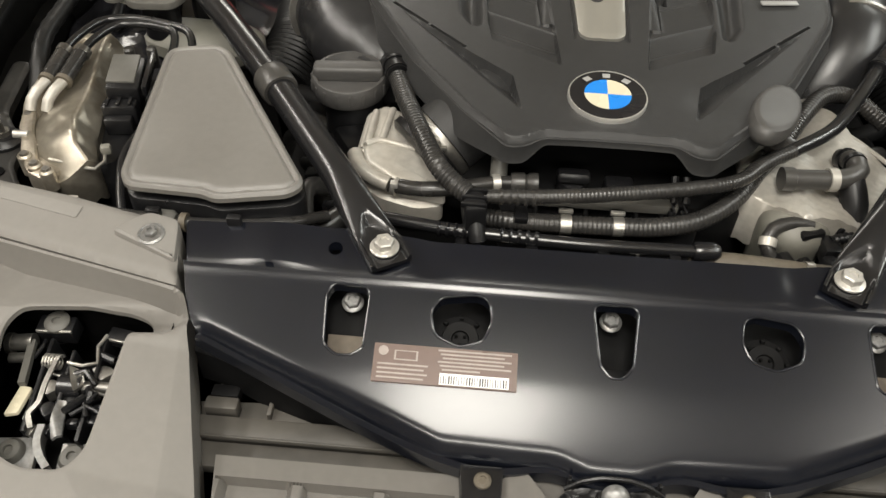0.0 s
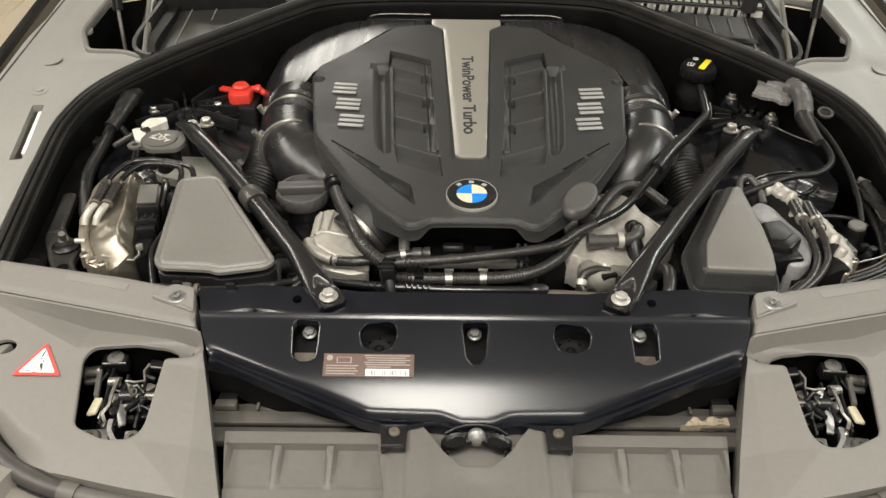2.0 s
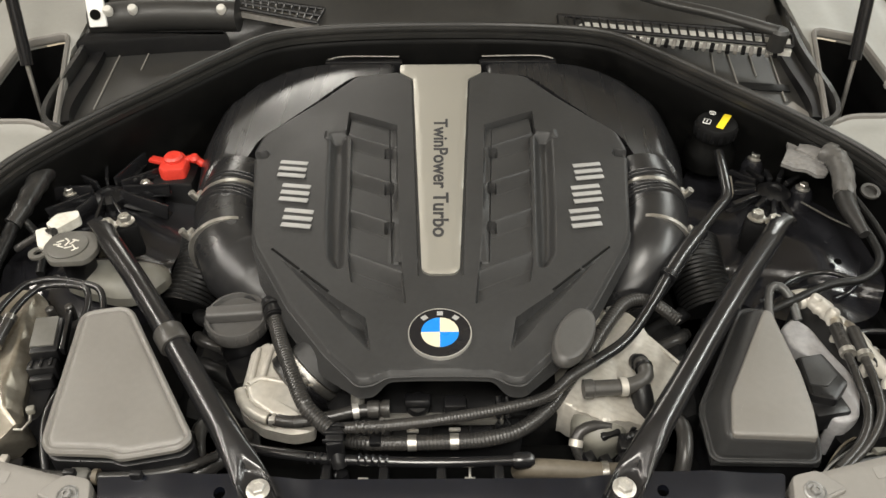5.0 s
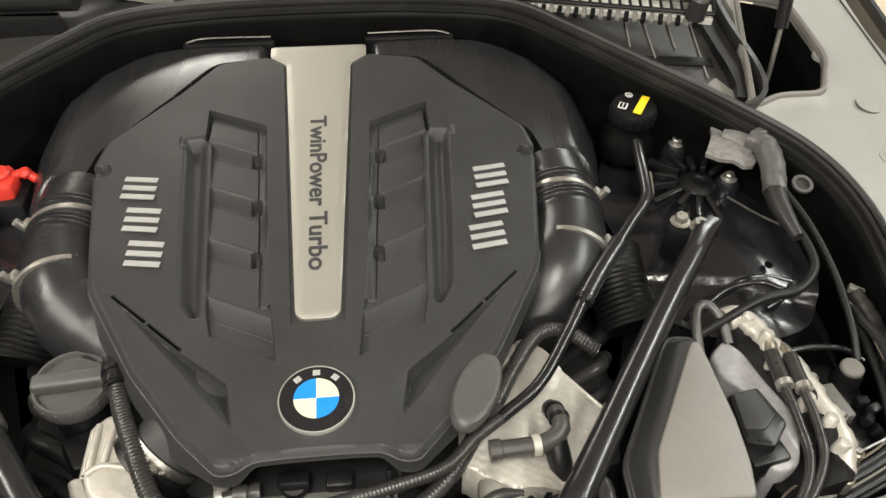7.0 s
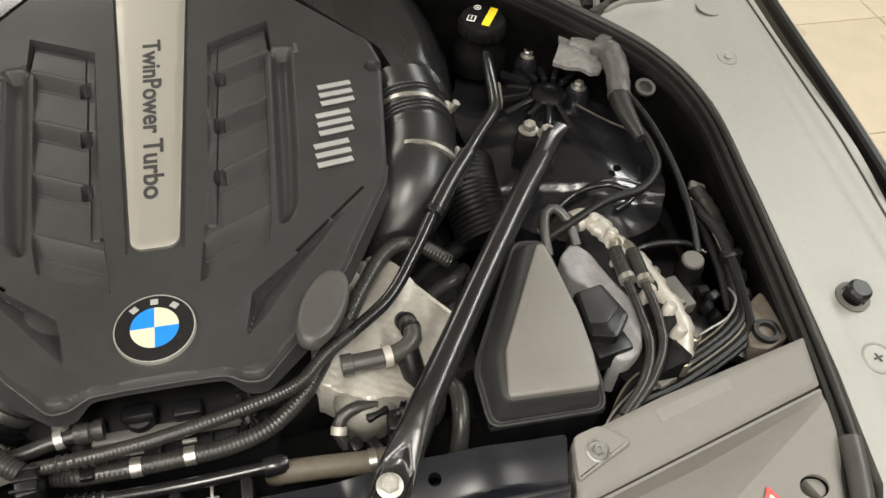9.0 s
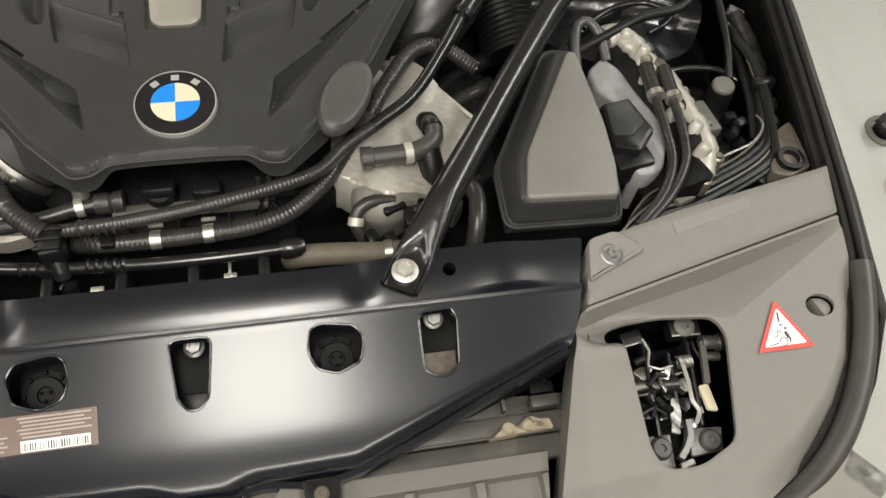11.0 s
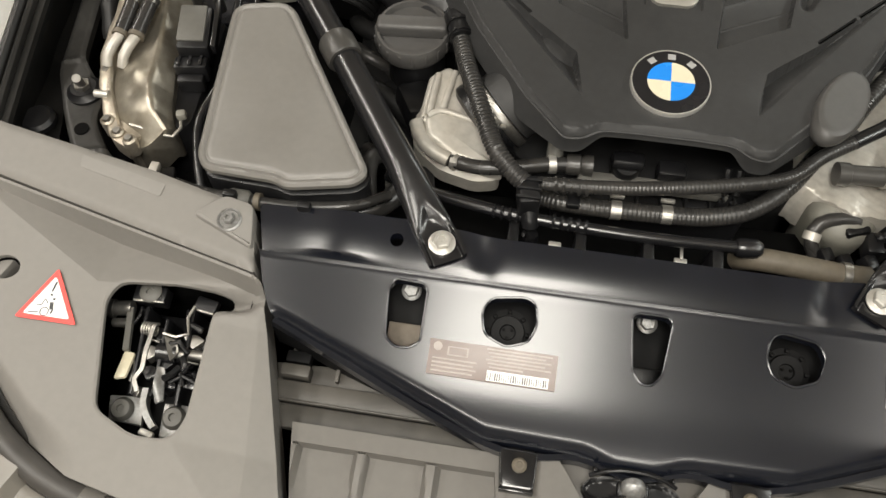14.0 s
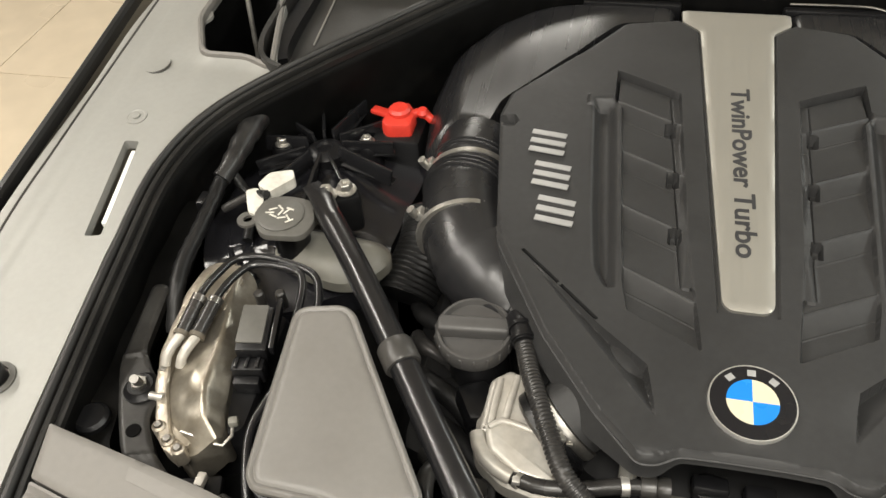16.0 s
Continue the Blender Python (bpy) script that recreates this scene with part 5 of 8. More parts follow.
# ---------- strut braces ----------
def brace(s):
    th = thing("strut_brace", (s * 0.36, 0.21, 0.79), "black lacquered steel brace bar" + (" with a plastic collar" if s < 0 else ""), "brace bar", "strut braces")
    key = [(0.199, -0.0185, 0.7985), (0.208, -0.003, 0.799), (0.222, 0.020, 0.801), (0.243, 0.050, 0.809), (0.262, 0.078, 0.8165), (0.30, 0.132, 0.823), (0.356, 0.212, 0.831), (0.43, 0.315, 0.838), (0.485, 0.388, 0.842), (0.510, 0.424, 0.843), (0.533, 0.449, 0.842)]
    hw = [0.0195, 0.0200, 0.0198, 0.0182, 0.0168, 0.0160, 0.0158, 0.0158, 0.0158, 0.015, 0.012]
    hh = [0.0030, 0.0032, 0.0060, 0.0125, 0.0155, 0.0158, 0.0158, 0.0158, 0.014, 0.008, 0.0025]
    path = catmull([(s * x, y, z) for x, y, z in key], 0.0022)
    run = [0.0]
    for a, b_ in zip(path, path[1:]):
        run.append(run[-1] + (b_ - a).length)
    kr = [0.0]
    for a, b_ in zip(key, key[1:]):
        kr.append(kr[-1] + (Vector(b_) - Vector(a)).length)
    kr = [k * run[-1] / kr[-1] for k in kr]

    def sec(i, q):
        w, h = np.interp(q, kr, hw), np.interp(q, kr, hh)
        out = []
        for j in range(64):
            a = 2 * math.pi * j / 64
            e = float(np.interp(q, (0.05, 0.11), (0.6, 1.0)))
            u, v = math.copysign(abs(math.cos(a)) ** e, math.cos(a)) * w, math.copysign(abs(math.sin(a)) ** e, math.sin(a)) * h
            # the pressed end is a shallow trough
            f = abs(u) / w
            if v > 0:
                start = 0.070 - 0.026 * min(1.0, f / 0.9)
                cut = min(1.0, max(0.0, (start - q) / 0.022))
                cut = cut * cut * (3 - 2 * cut)
                v = v * (1 - cut) + (0.0010 + 0.0048 * min(1.0, max(0.0, (f - 0.74) / 0.14))) * cut
            out.append((u, v))
        return out

    part("bar", sweep(path, sec), BRACE, th)
    part("front_bolt", hexbolt((s * 0.208, 0.0, 0.8015), (0, -0.05, 1), 0.0095, 0.0075, 0.0135), BRIGHT, th, "pale zinc hexagon bolt")
    for x, y in ((0.510, 0.440), (0.488, 0.453)):
        part("rear_bolt", hexbolt((s * x, y, 0.835), (0, 0, 1), 0.0095, 0.010, 0.014), STEEL, th, "zinc hexagon bolt")
    part("rear_bracket", box((s * 0.498, 0.447, 0.802), (0.055, 0.032, 0.062), 0.008, (0, 0, -s * 30)), DULL, th)
    for x, y in ((0.510, 0.440), (0.488, 0.453)):
        part("spacer", lathe([(0.0125, -0.03), (0.0125, -0.012), (0.0105, -0.011), (0.0105, 0.0)], (s * x, y, 0.8365), (0, 0, 1), 20), STEELD, th)
    if s < 0:
        a, c = Vector((-0.345, 0.196, 0.8295)), Vector((-0.362, 0.2205, 0.8318))
        d = (c - a).normalized()
        part("collar", sweep([a, a + d * 0.003, c - d * 0.003, c], lambda i, q: ring(0.0205 if i in (1, 2) else 0.0190, 28)), PIPEP, th, "dark grey plastic collar")


brace(1)
brace(-1)

# ---------- air filter boxes ----------
LZ = lambda x, y: 0.815 + 0.12 * y
lid = [(-0.470, 0.054), (-0.459, 0.039), (-0.385, 0.036), (-0.372, 0.030), (-0.303, 0.043), (-0.291, 0.058), (-0.412, 0.248), (-0.428, 0.256), (-0.471, 0.248), (-0.481, 0.238)]
fl = thing("air_filter_box", (-0.39, 0.13, 0.70), "black air filter box with a flat grey trapezoid lid", "air filter box")
LO = rounded(lid, 0.010)


def lid_z(X, Y):
    d = inside(LO, X, Y)
    z = LZ(X, Y) + 0.002 - 0.003 * (1 - ramp(d, 0.0, 0.003)) - 0.0020 * np.exp(-(((d - 0.0075) / 0.0016) ** 2))
    return z + 0.0006 * ramp(d, 0.010, 0.012)


part("lid", sheet(LO, lid_z, 0.003, wall=0.005, edge=0.003, lines=[grown(LO, -d) for d in (0.0015, 0.003, 0.0055, 0.0065, 0.0075, 0.0085, 0.0095)]), LIDP, fl, "flat grained lid with a rim groove")
part("lower_body", slab([(x * 0.998 + 0.0008, y * 0.99) for x, y in LO], 0.70, 0.800, 0.002, tilt=lambda x, y: 0.12 * y), BLACKP, fl)
for x, y in ((-0.352, 0.020), (-0.43, 0.023), (-0.305, 0.075)):
    part("clip", box((x, y, 0.795), (0.014, 0.008, 0.026), 0.002), BLACKP, fl)

fr = thing("air_filter_box", (0.39, 0.13, 0.70), "black air filter box with a sloping wedge-shaped lid", "air filter box")
TOPP = [(0.342, 0.068), (0.451, 0.062), (0.456, 0.10), (0.454, 0.16), (0.443, 0.246), (0.424, 0.250), (0.352, 0.122)]
PT = [(0.348, 0.068), (0.4515, 0.063), (0.456, 0.10), (0.4545, 0.15), (0.441, 0.241), (0.431, 0.244), (0.359, 0.121)]
RIMP = [(0.335, 0.062), (0.458, 0.059), (0.463, 0.09), (0.459, 0.17), (0.447, 0.259), (0.413, 0.263), (0.333, 0.124)]
tz, rz = (lambda y: 0.806 + 0.205 * (y - 0.07)), (lambda y: 0.769 + 0.25 * (y - 0.06))
b = bmesh.new()
cx, cy = 0.41, 0.14
top = [b.verts.new((x, y, tz(y))) for x, y in TOPP]
rim = [b.verts.new((x, y, rz(y))) for x, y in RIMP]
fla = [b.verts.new((x + (x - cx) * 0.07, y + (y - cy) * 0.05, rz(y))) for x, y in RIMP]
dwn = [b.verts.new((x + (x - cx) * 0.07, y + (y - cy) * 0.05, rz(y) - 0.010)) for x, y in RIMP]
b.faces.new(top)
n = len(top)
for p, q in ((top, rim), (rim, fla), (fla, dwn)):
    for k in range(n):
        b.faces.new((p[k], q[k], q[(k + 1) % n], p[(k + 1) % n]))
bmesh.ops.recalc_face_normals(b, faces=b.faces)
panel_top = slab(rounded(PT, 0.007), 0.70, 0.0, 0.004, 4, tilt=lambda x, y: tz(y) + 0.0035)
ts, rs = set(top), set(rim) | set(fla)
es = [e for e in b.edges if (e.verts[0] in ts and e.verts[1] in ts) or (e.verts[0] in ts) != (e.verts[1] in ts)]
bmesh.ops.bevel(b, geom=es, offset=0.010, segments=4, affect="EDGES", profile=0.5)
es = [e for e in b.edges if e.is_valid and len(e.link_faces) == 2 and e.calc_face_angle(0) > 0.5]
bmesh.ops.bevel(b, geom=es, offset=0.0015, segments=2, affect="EDGES", profile=0.5)
# same plastic as the lid top; the darker colour stands in for shading
part("lid_skirt", b, COVER, fr, "rounded flank of the lid in its shaded tone")
part("lid_rim", sweep([Vector((x + (x - cx) * 0.07, y + (y - cy) * 0.05, rz(y) - 0.001)) for x, y in rounded(RIMP, 0.012)], lambda i, q: ring(0.0026, 8), True), COVER, fr, "satin bead round the lid")
part("lid", panel_top, LIDP, fr, "sloping grained lid")
part("lower_body", slab([(x, y) for x, y in RIMP], 0.69, 0.757, 0.002, tilt=lambda x, y: 0.25 * (y - 0.06)), BLACKP, fr)


# ---------- air guide in front of the slam panel ----------
guide = thing("air_guide", (0, -0.24, 0.66), "grey plastic air guide with moulded ribs below the slam panel", "air guide")
gz = lambda X, Y: 0.702 + 0.05 * (Y + 0.25)
for s in (1, -1):
    o = [(s * 0.115, -0.172), (s * 0.330, -0.172), (s * 0.311, -0.285), (s * 0.308, -0.302), (s * 0.11, -0.323)]

    def h(X, Y, s=s):
        x = s * X
        z = gz(X, Y) - 0.004 + 0.011 * np.clip((Y + 0.1925) / 0.0022, 0, 1) + 0.006 * np.clip((-Y - 0.2535) / 0.002, 0, 1)
        for xr in (0.188, 0.257, 0.325):
            q = np.abs(x - xr - 0.03 * (Y + 0.2))
            w = 0.008 - 0.05 * np.clip(-Y - 0.20, 0, 0.06)
            z = z + 0.010 * np.clip((w - q) / 0.0032, 0, 1) * np.clip((Y + 0.252) / 0.05, 0, 1) ** 0.6 * (Y < -0.1915)
        return z

    part("side_panel", sheet(o, h, 0.0028, wall=0.02, edge=0.006, lines=[[(s * 0.12, -0.1925), (s * 0.348, -0.1925)], [(s * 0.12, -0.1903), (s * 0.348, -0.1903)]]), GUIDE, guide)
    part("ledge", box((s * 0.25, -0.1365, 0.693), (0.24, 0.021, 0.018), 0.003, (3, 0, 0)), LEDGE, guide, "dusty dark ledge")
    part("ledge", box((s * 0.25, -0.1605, 0.688), (0.24, 0.025, 0.014), 0.003, (3, 0, 0)), LEDGE, guide, "dusty dark ledge")
    part("ledge_lip", box((s * 0.25, -0.1475, 0.700), (0.24, 0.0025, 0.006), 0.001), LEDGE, guide)
    part("ledge_block", box((s * 0.342, -0.117, 0.699), (0.030, 0.013, 0.018), 0.002), LEDGE, guide)
    part("ledge_block", box((s * 0.343, -0.101, 0.697), (0.026, 0.013, 0.014), 0.002), DULL, guide)
    part("crossbar", tube([(s * 0.14, -0.10, 0.69), (s * 0.37, -0.07, 0.70)], 0.012, 10, 0.1), LEDGE, guide)
    part("rear_ledge", box((s * 0.26, -0.112, 0.684), (0.24, 0.026, 0.012), 0.003, (4, 0, -s * 3)), LEDGE, guide, "dusty dark ledge")
    for k in range(4):
        part("fin", box((s * (0.20 + 0.05 * k), -0.105, 0.688), (0.004, 0.03, 0.02), 0.001), LEDGE, guide)
cen = rounded([(-0.020, -0.2335), (-0.042, -0.211), (-0.072, -0.170), (-0.090, -0.176), (-0.093, -0.1675), (-0.131, -0.168), (-0.116, -0.262), (-0.110, -0.321), (0.110, -0.321), (0.116, -0.262), (0.131, -0.168), (0.093, -0.1675), (0.090, -0.176), (0.072, -0.170), (0.042, -0.211), (0.020, -0.2335)], 0.005)


def cen_z(X, Y):
    x = np.abs(X)
    z = 0.716 + 0.03 * (Y + 0.25) + 0.006 * (1 - ramp(x, 0.085, 0.095)) - 0.006 * ramp(x, 0.110, 0.122)
    z = z - 0.005 * np.exp(-((X / 0.03) ** 2)) * ramp(-Y, 0.23, 0.26)
    z = z + 0.004 * np.exp(-(((x - 0.062) / 0.012) ** 2))
    return z


part("centre_panel", sheet(cen, cen_z, 0.004, wall=0.03, edge=0.004), GUIDE, guide)
part("pocket_floor", box((0, -0.20, 0.700), (0.15, 0.075, 0.012), 0.002, (10, 0, 0)), GUIDE, guide)
part("pocket_step", box((0, -0.226, 0.706), (0.070, 0.010, 0.008), 0.002, (10, 0, 0)), GUIDE, guide)
for s in (1, -1):
    cl = part("bracket", slab(rounded([(s * 0.091, -0.206), (s * 0.122, -0.206), (s * 0.126, -0.170), (s * 0.089, -0.170)], 0.003), 0.70, 0.729, 0.002), BRACE, guide, "black steel bracket")
    part("lip", box((s * 0.1065, -0.2075, 0.724), (0.032, 0.004, 0.010), 0.001), BRACE, cl)
    part("screw", lathe([(0.0072, 0), (0.0072, 0.0025), (0.005, 0.0045), (0.003, 0.0045), (0.0028, 0.003)], (s * 0.106, -0.185, 0.729), (0, 0, 1), 18), TAN, cl)

catch = thing("striker_bracket", (0, -0.19, 0.70), "black bow-shaped bracket with a pale round bolt", "bracket")
for s in (1, -1):
    eo = rounded([(s * 0.003, -0.186), (s * 0.012, -0.183), (s * 0.026, -0.181), (s * 0.040, -0.185), (s * 0.047, -0.193), (s * 0.042, -0.203), (s * 0.028, -0.206), (s * 0.014, -0.200), (s * 0.003, -0.197)], 0.004)
    part("ear", sheet(eo, lambda X, Y, eo=eo: 0.726 - 0.16 * np.abs(X) + 0.004 * (1 - ramp(inside(eo, X, Y), 0.001, 0.004)), 0.002, wall=0.008, edge=0.002), BLACKP, catch, "flat black oval ear")
    part("bow", tube([(s * 0.040, -0.182, 0.724), (s * 0.026, -0.178, 0.731), (s * 0.012, -0.176, 0.734), (0, -0.1755, 0.734)], 0.0022, 8), BLACKP, catch)
    part("pin", box((s * 0.036, -0.178, 0.726), (0.003, 0.004, 0.016), 0.0005), BLACKP, catch)
    part("pin", box((s * 0.037, -0.209, 0.716), (0.003, 0.004, 0.014), 0.0005), BLACKP, catch)
part("web", box((0, -0.191, 0.724), (0.030, 0.016, 0.010), 0.004, (10, 0, 0)), BLACKP, catch)
part("bolt", lathe([(0.0115, -0.004), (0.0115, 0.002), (0.0098, 0.0045), (0.006, 0.006), (0.0, 0.0065)], (0, -0.191, 0.7285), (0, -0.9, 0.55), 28), STEELZ, catch, "pale round-headed bolt")
scrap = tagged(part("foam_scrap", sheet(rounded([(0.275, -0.150), (0.345, -0.147), (0.342, -0.139), (0.322, -0.132), (0.308, -0.140), (0.294, -0.136), (0.288, -0.145)], 0.003), lambda X, Y: 0.708 + 0.004 * np.sin(X * 300) * np.sin(Y * 400), 0.004, wall=0.012), FOAM, None), "torn yellowed foam strip lying on the ledge", "foam")


# ---------- pipes and hoses in front of the engine ----------
ha = thing("coolant_hose", (0.0, 0.10, 0.74), "thin black corrugated hose running across the engine front", "hose")
A = [(-0.126, 0.092, 0.792), (-0.057, 0.094, 0.796), (0.008, 0.101, 0.799), (0.085, 0.117, 0.800), (0.134, 0.133, 0.801), (0.167, 0.162, 0.804), (0.199, 0.183, 0.807), (0.250, 0.222, 0.811), (0.293, 0.282, 0.815), (0.330, 0.340, 0.822)]
part("fine_run", ribbed(A[:7], 0.0076, 0.0040, 0.0003, 14), HOSE, ha, "finely corrugated run")
part("smooth_run", tube(A[6:], 0.0078, 14), BRACE, ha, "smooth glossy run")
for k in range(5):
    x = -0.105 + 0.008 * k
    part("bead", lathe([(0.0082, 0), (0.009, 0.002), (0.0082, 0.004)], (x, 0.0927, 0.793), (1, 0.02, 0.05), 14), HOSE, ha)
part("sleeve", tube([(0.326, 0.332, 0.822), (0.358, 0.376, 0.831), (0.392, 0.418, 0.837)], 0.0118, 18), BRACE, ha, "thick glossy black sleeve")
part("collar", lathe([(0.0125, 0), (0.0125, 0.006)], (0.327, 0.334, 0.8225), (0.6, 0.75, 0.2), 18), BLACKP, ha)
part("steel_pipe", tube([(0.388, 0.414, 0.836), (0.418, 0.452, 0.842), (0.448, 0.490, 0.846), (0.456, 0.520, 0.847), (0.464, 0.57, 0.846), (0.473, 0.622, 0.842)], 0.0085, 16), BRACE, ha, "bent black pipe")
part("pipe_clip", box((0.463, 0.53, 0.838), (0.016, 0.05, 0.016), 0.004, (0, 0, -12)), TAN, ha)

hb_ = thing("coolant_hose", (0.03, 0.10, 0.72), "thick smooth black rubber hose with bright metal clips", "hose")
B = [(-0.118, 0.098, 0.758), (-0.088, 0.091, 0.763), (-0.036, 0.090, 0.764), (0.017, 0.092, 0.764), (0.058, 0.095, 0.765), (0.101, 0.108, 0.767), (0.140, 0.139, 0.772), (0.172, 0.180, 0.782), (0.196, 0.208, 0.792), (0.225, 0.252, 0.801), (0.262, 0.299, 0.803), (0.300, 0.308, 0.797), (0.340, 0.292, 0.775)]
part("corrugated_run", ribbed(B, 0.0100, 0.0046, 0.0005, 16), HOSE, hb_, "finely corrugated run")
for x, y in ((-0.036, 0.090), (0.017, 0.092)):
    part("metal_clip", lathe([(0.0104, 0), (0.0104, 0.011)], (x - 0.006, y, 0.764), (1, 0.03, 0), 20), STEEL, hb_, "bright metal clip")
    part("clip_tab", box((x, y + 0.014, 0.770), (0.015, 0.004, 0.005), 0.001), BRIGHT, hb_)
part("clip_tab", box((-0.082, 0.091, 0.772), (0.014, 0.02, 0.008), 0.002), BLACKP, hb_)
part("joint_clamp", box((0.190, 0.192, 0.803), (0.030, 0.030, 0.018), 0.007, (0, -10, 47)), HOSE, hb_)

hc = thing("vacuum_pipe", (-0.05, 0.062, 0.72), "glossy black pipe along the back of the slam panel", "pipe")
part("pipe", tube([(-0.285, 0.105, 0.752), (-0.262, 0.092, 0.762), (-0.236, 0.081, 0.767), (-0.200, 0.073, 0.768), (-0.140, 0.065, 0.768), (-0.056, 0.060, 0.767), (0.015, 0.059, 0.767), (0.094, 0.063, 0.765)], 0.0068, 14), BRACE, hc)
for k in range(10):
    x = -0.165 + 0.0085 * k + (0.02 if k > 4 else 0)
    part("bead", lathe([(0.0072, 0), (0.0084, 0.002), (0.0072, 0.004)], (x, 0.0665 - 0.02 * k / 10 * 0.3, 0.7678), (1, -0.07, 0), 12), BRACE, hc)
part("end_fitting", lathe([(0.009, 0), (0.0105, 0.004), (0.0105, 0.02), (0.007, 0.026)], (0.088, 0.0625, 0.765), (1, 0.05, 0), 18), BRACE, hc)
for x in (-0.0955, 0.035):
    part("bright_tab", box((x, 0.045, 0.752), (0.013, 0.006, 0.004), 0.001), BRIGHT, hc)
part("bright_tab", box((0.035, 0.052, 0.756), (0.003, 0.014, 0.003), 0.0005), BRIGHT, hc)
for x, y in ((-0.07, 0.03), (0.07, 0.035), (-0.14, 0.035), (0.0, 0.034)):
    part("support_clip", box((x, y + 0.012, 0.74), (0.012, 0.03, 0.05), 0.003), BLACKP, hc)

tan = thing("tan_hose", (0.16, 0.055, 0.715), "aged brownish rubber hose stub beside the slam panel", "hose")
part("hose", tube([(0.098, 0.068, 0.735), (0.110, 0.060, 0.752), (0.138, 0.057, 0.755), (0.193, 0.053, 0.754), (0.225, 0.055, 0.75)], 0.0125, 16), TAN, tan)
part("clamp", lathe([(0.0138, 0), (0.0138, 0.008)], (0.196, 0.053, 0.754), (1, -0.03, 0), 20), STEEL, tan)

hl = thing("breather_hose", (-0.19, 0.17, 0.76), "black corrugated breather hose bending down to a connector", "hose")
part("corrugated_hose", ribbed([(-0.226, 0.252, 0.821), (-0.2144, 0.2174, 0.819), (-0.203, 0.1897, 0.818), (-0.1868, 0.1507, 0.815), (-0.1694, 0.1166, 0.808), (-0.1507, 0.0987, 0.800), (-0.136, 0.088, 0.796)], 0.0106, 0.0044, 0.0011, 18), HOSE, hl)
part("top_connector", tube([(-0.226, 0.252, 0.824), (-0.232, 0.272, 0.824), (-0.240, 0.290, 0.815)], 0.0128, 16), BLACKP, hl)
part("connector_rib", lathe([(0.0145, 0), (0.0145, 0.005)], (-0.2265, 0.254, 0.824), (-0.3, 0.9, 0), 18), BLACKP, hl)
part("connector_rib", lathe([(0.0145, 0), (0.0145, 0.005)], (-0.2315, 0.270, 0.824), (-0.3, 0.9, 0), 18), BLACKP, hl)
cn = part("lower_connector", box((-0.130, 0.078, 0.785), (0.022, 0.034, 0.034), 0.004, (0, 0, 10)), BLACKP, hl, "black plug connector")
for k in range(3):
    part("rib", box((-0.130, 0.066 + 0.011 * k, 0.802), (0.025, 0.003, 0.006), 0.001), BLACKP, cn)
part("stub", tube([(-0.128, 0.070, 0.78), (-0.124, 0.056, 0.765), (-0.122, 0.05, 0.745)], 0.009, 14), BLACKP, hl)

hs = thing("short_hose", (-0.14, 0.12, 0.745), "short black hose with a brass band clamp", "hose")
part("hose", tube([(-0.222, 0.124, 0.772), (-0.205, 0.117, 0.776), (-0.185, 0.114, 0.777), (-0.144, 0.119, 0.779), (-0.108, 0.128, 0.780), (-0.070, 0.132, 0.780)], 0.0082, 14), HOSE, hs)
part("band", lathe([(0.0102, 0), (0.0102, 0.008)], (-0.113, 0.127, 0.780), (1, 0.2, 0), 20), BRIGHT, hs, "pale band clamp")
part("band", lathe([(0.0098, 0), (0.0098, 0.005)], (-0.214, 0.1205, 0.774), (0.8, -0.5, 0), 20), STEEL, hs)
part("band_screw", box((-0.214, 0.114, 0.781), (0.008, 0.007, 0.007), 0.001), BRIGHT, hs)
part("union", lathe([(0.0105, 0), (0.0115, 0.004), (0.0115, 0.014), (0.009, 0.016), (0.0115, 0.02), (0.0115, 0.028)], (-0.094, 0.1305, 0.780), (1, 0.05, 0), 18), PIPEP, hs)

# parts on the front of the engine
fe = thing("throttle_elbow", (-0.13, 0.18, 0.74), "black intake elbow with a bright clamp at the cover's corner", "intake elbow")
TC, TA = Vector((-0.1665, 0.194, 0.786)), Vector((-0.71, -0.52, -0.47)).normalized()
part("pipe_bend", sweep(catmull([TC + 0.002 * TA, TC - 0.022 * TA, (-0.136, 0.222, 0.799), (-0.118, 0.252, 0.797), (-0.10, 0.30, 0.78)], 0.006), lambda i, q: ring(0.0425, 40)), COVER, fe, "smooth dark plastic pipe bend")
part("foil_band", lathe([(0.0430, 0.004), (0.0446, 0.005), (0.0450, 0.009), (0.0446, 0.014), (0.0430, 0.016)], TC, TA, 40), STEELD, fe, "torn bright foil band")
cl = part("clamp", lathe([(0.0446, 0.016), (0.0462, 0.017), (0.0462, 0.022), (0.0446, 0.023)], TC, TA, 48), BRACE, fe, "black clamp band")
side = TA.cross(Vector((0, 0, 1))).normalized()
over = side.cross(TA)
part("clamp_screw", box(TC + 0.020 * TA - 0.028 * side + 0.038 * over, (0.016, 0.010, 0.009), 0.002, (0, 20, 30)), STEEL, cl)
part("gasket", lathe([(0.0430, 0.020), (0.0505, 0.024), (0.0505, 0.032), (0.0450, 0.036)], TC, TA, 48), BLACKP, fe, "black rubber gasket")
for k in range(9):
    a = -0.9 + 0.24 * k
    q = TC + (0.014 + 0.003 * (k % 2)) * TA + 0.0452 * (math.sin(a) * side + math.cos(a) * over)
    part("torn_edge", box(q, (0.007 + 0.003 * (k % 3), 0.004, 0.004 + 0.002 * (k % 2)), 0.001, (20 * (k % 3), 15 * (k % 2), 40 * k)), (STEEL, BRACE, HEAT)[k % 3], fe)


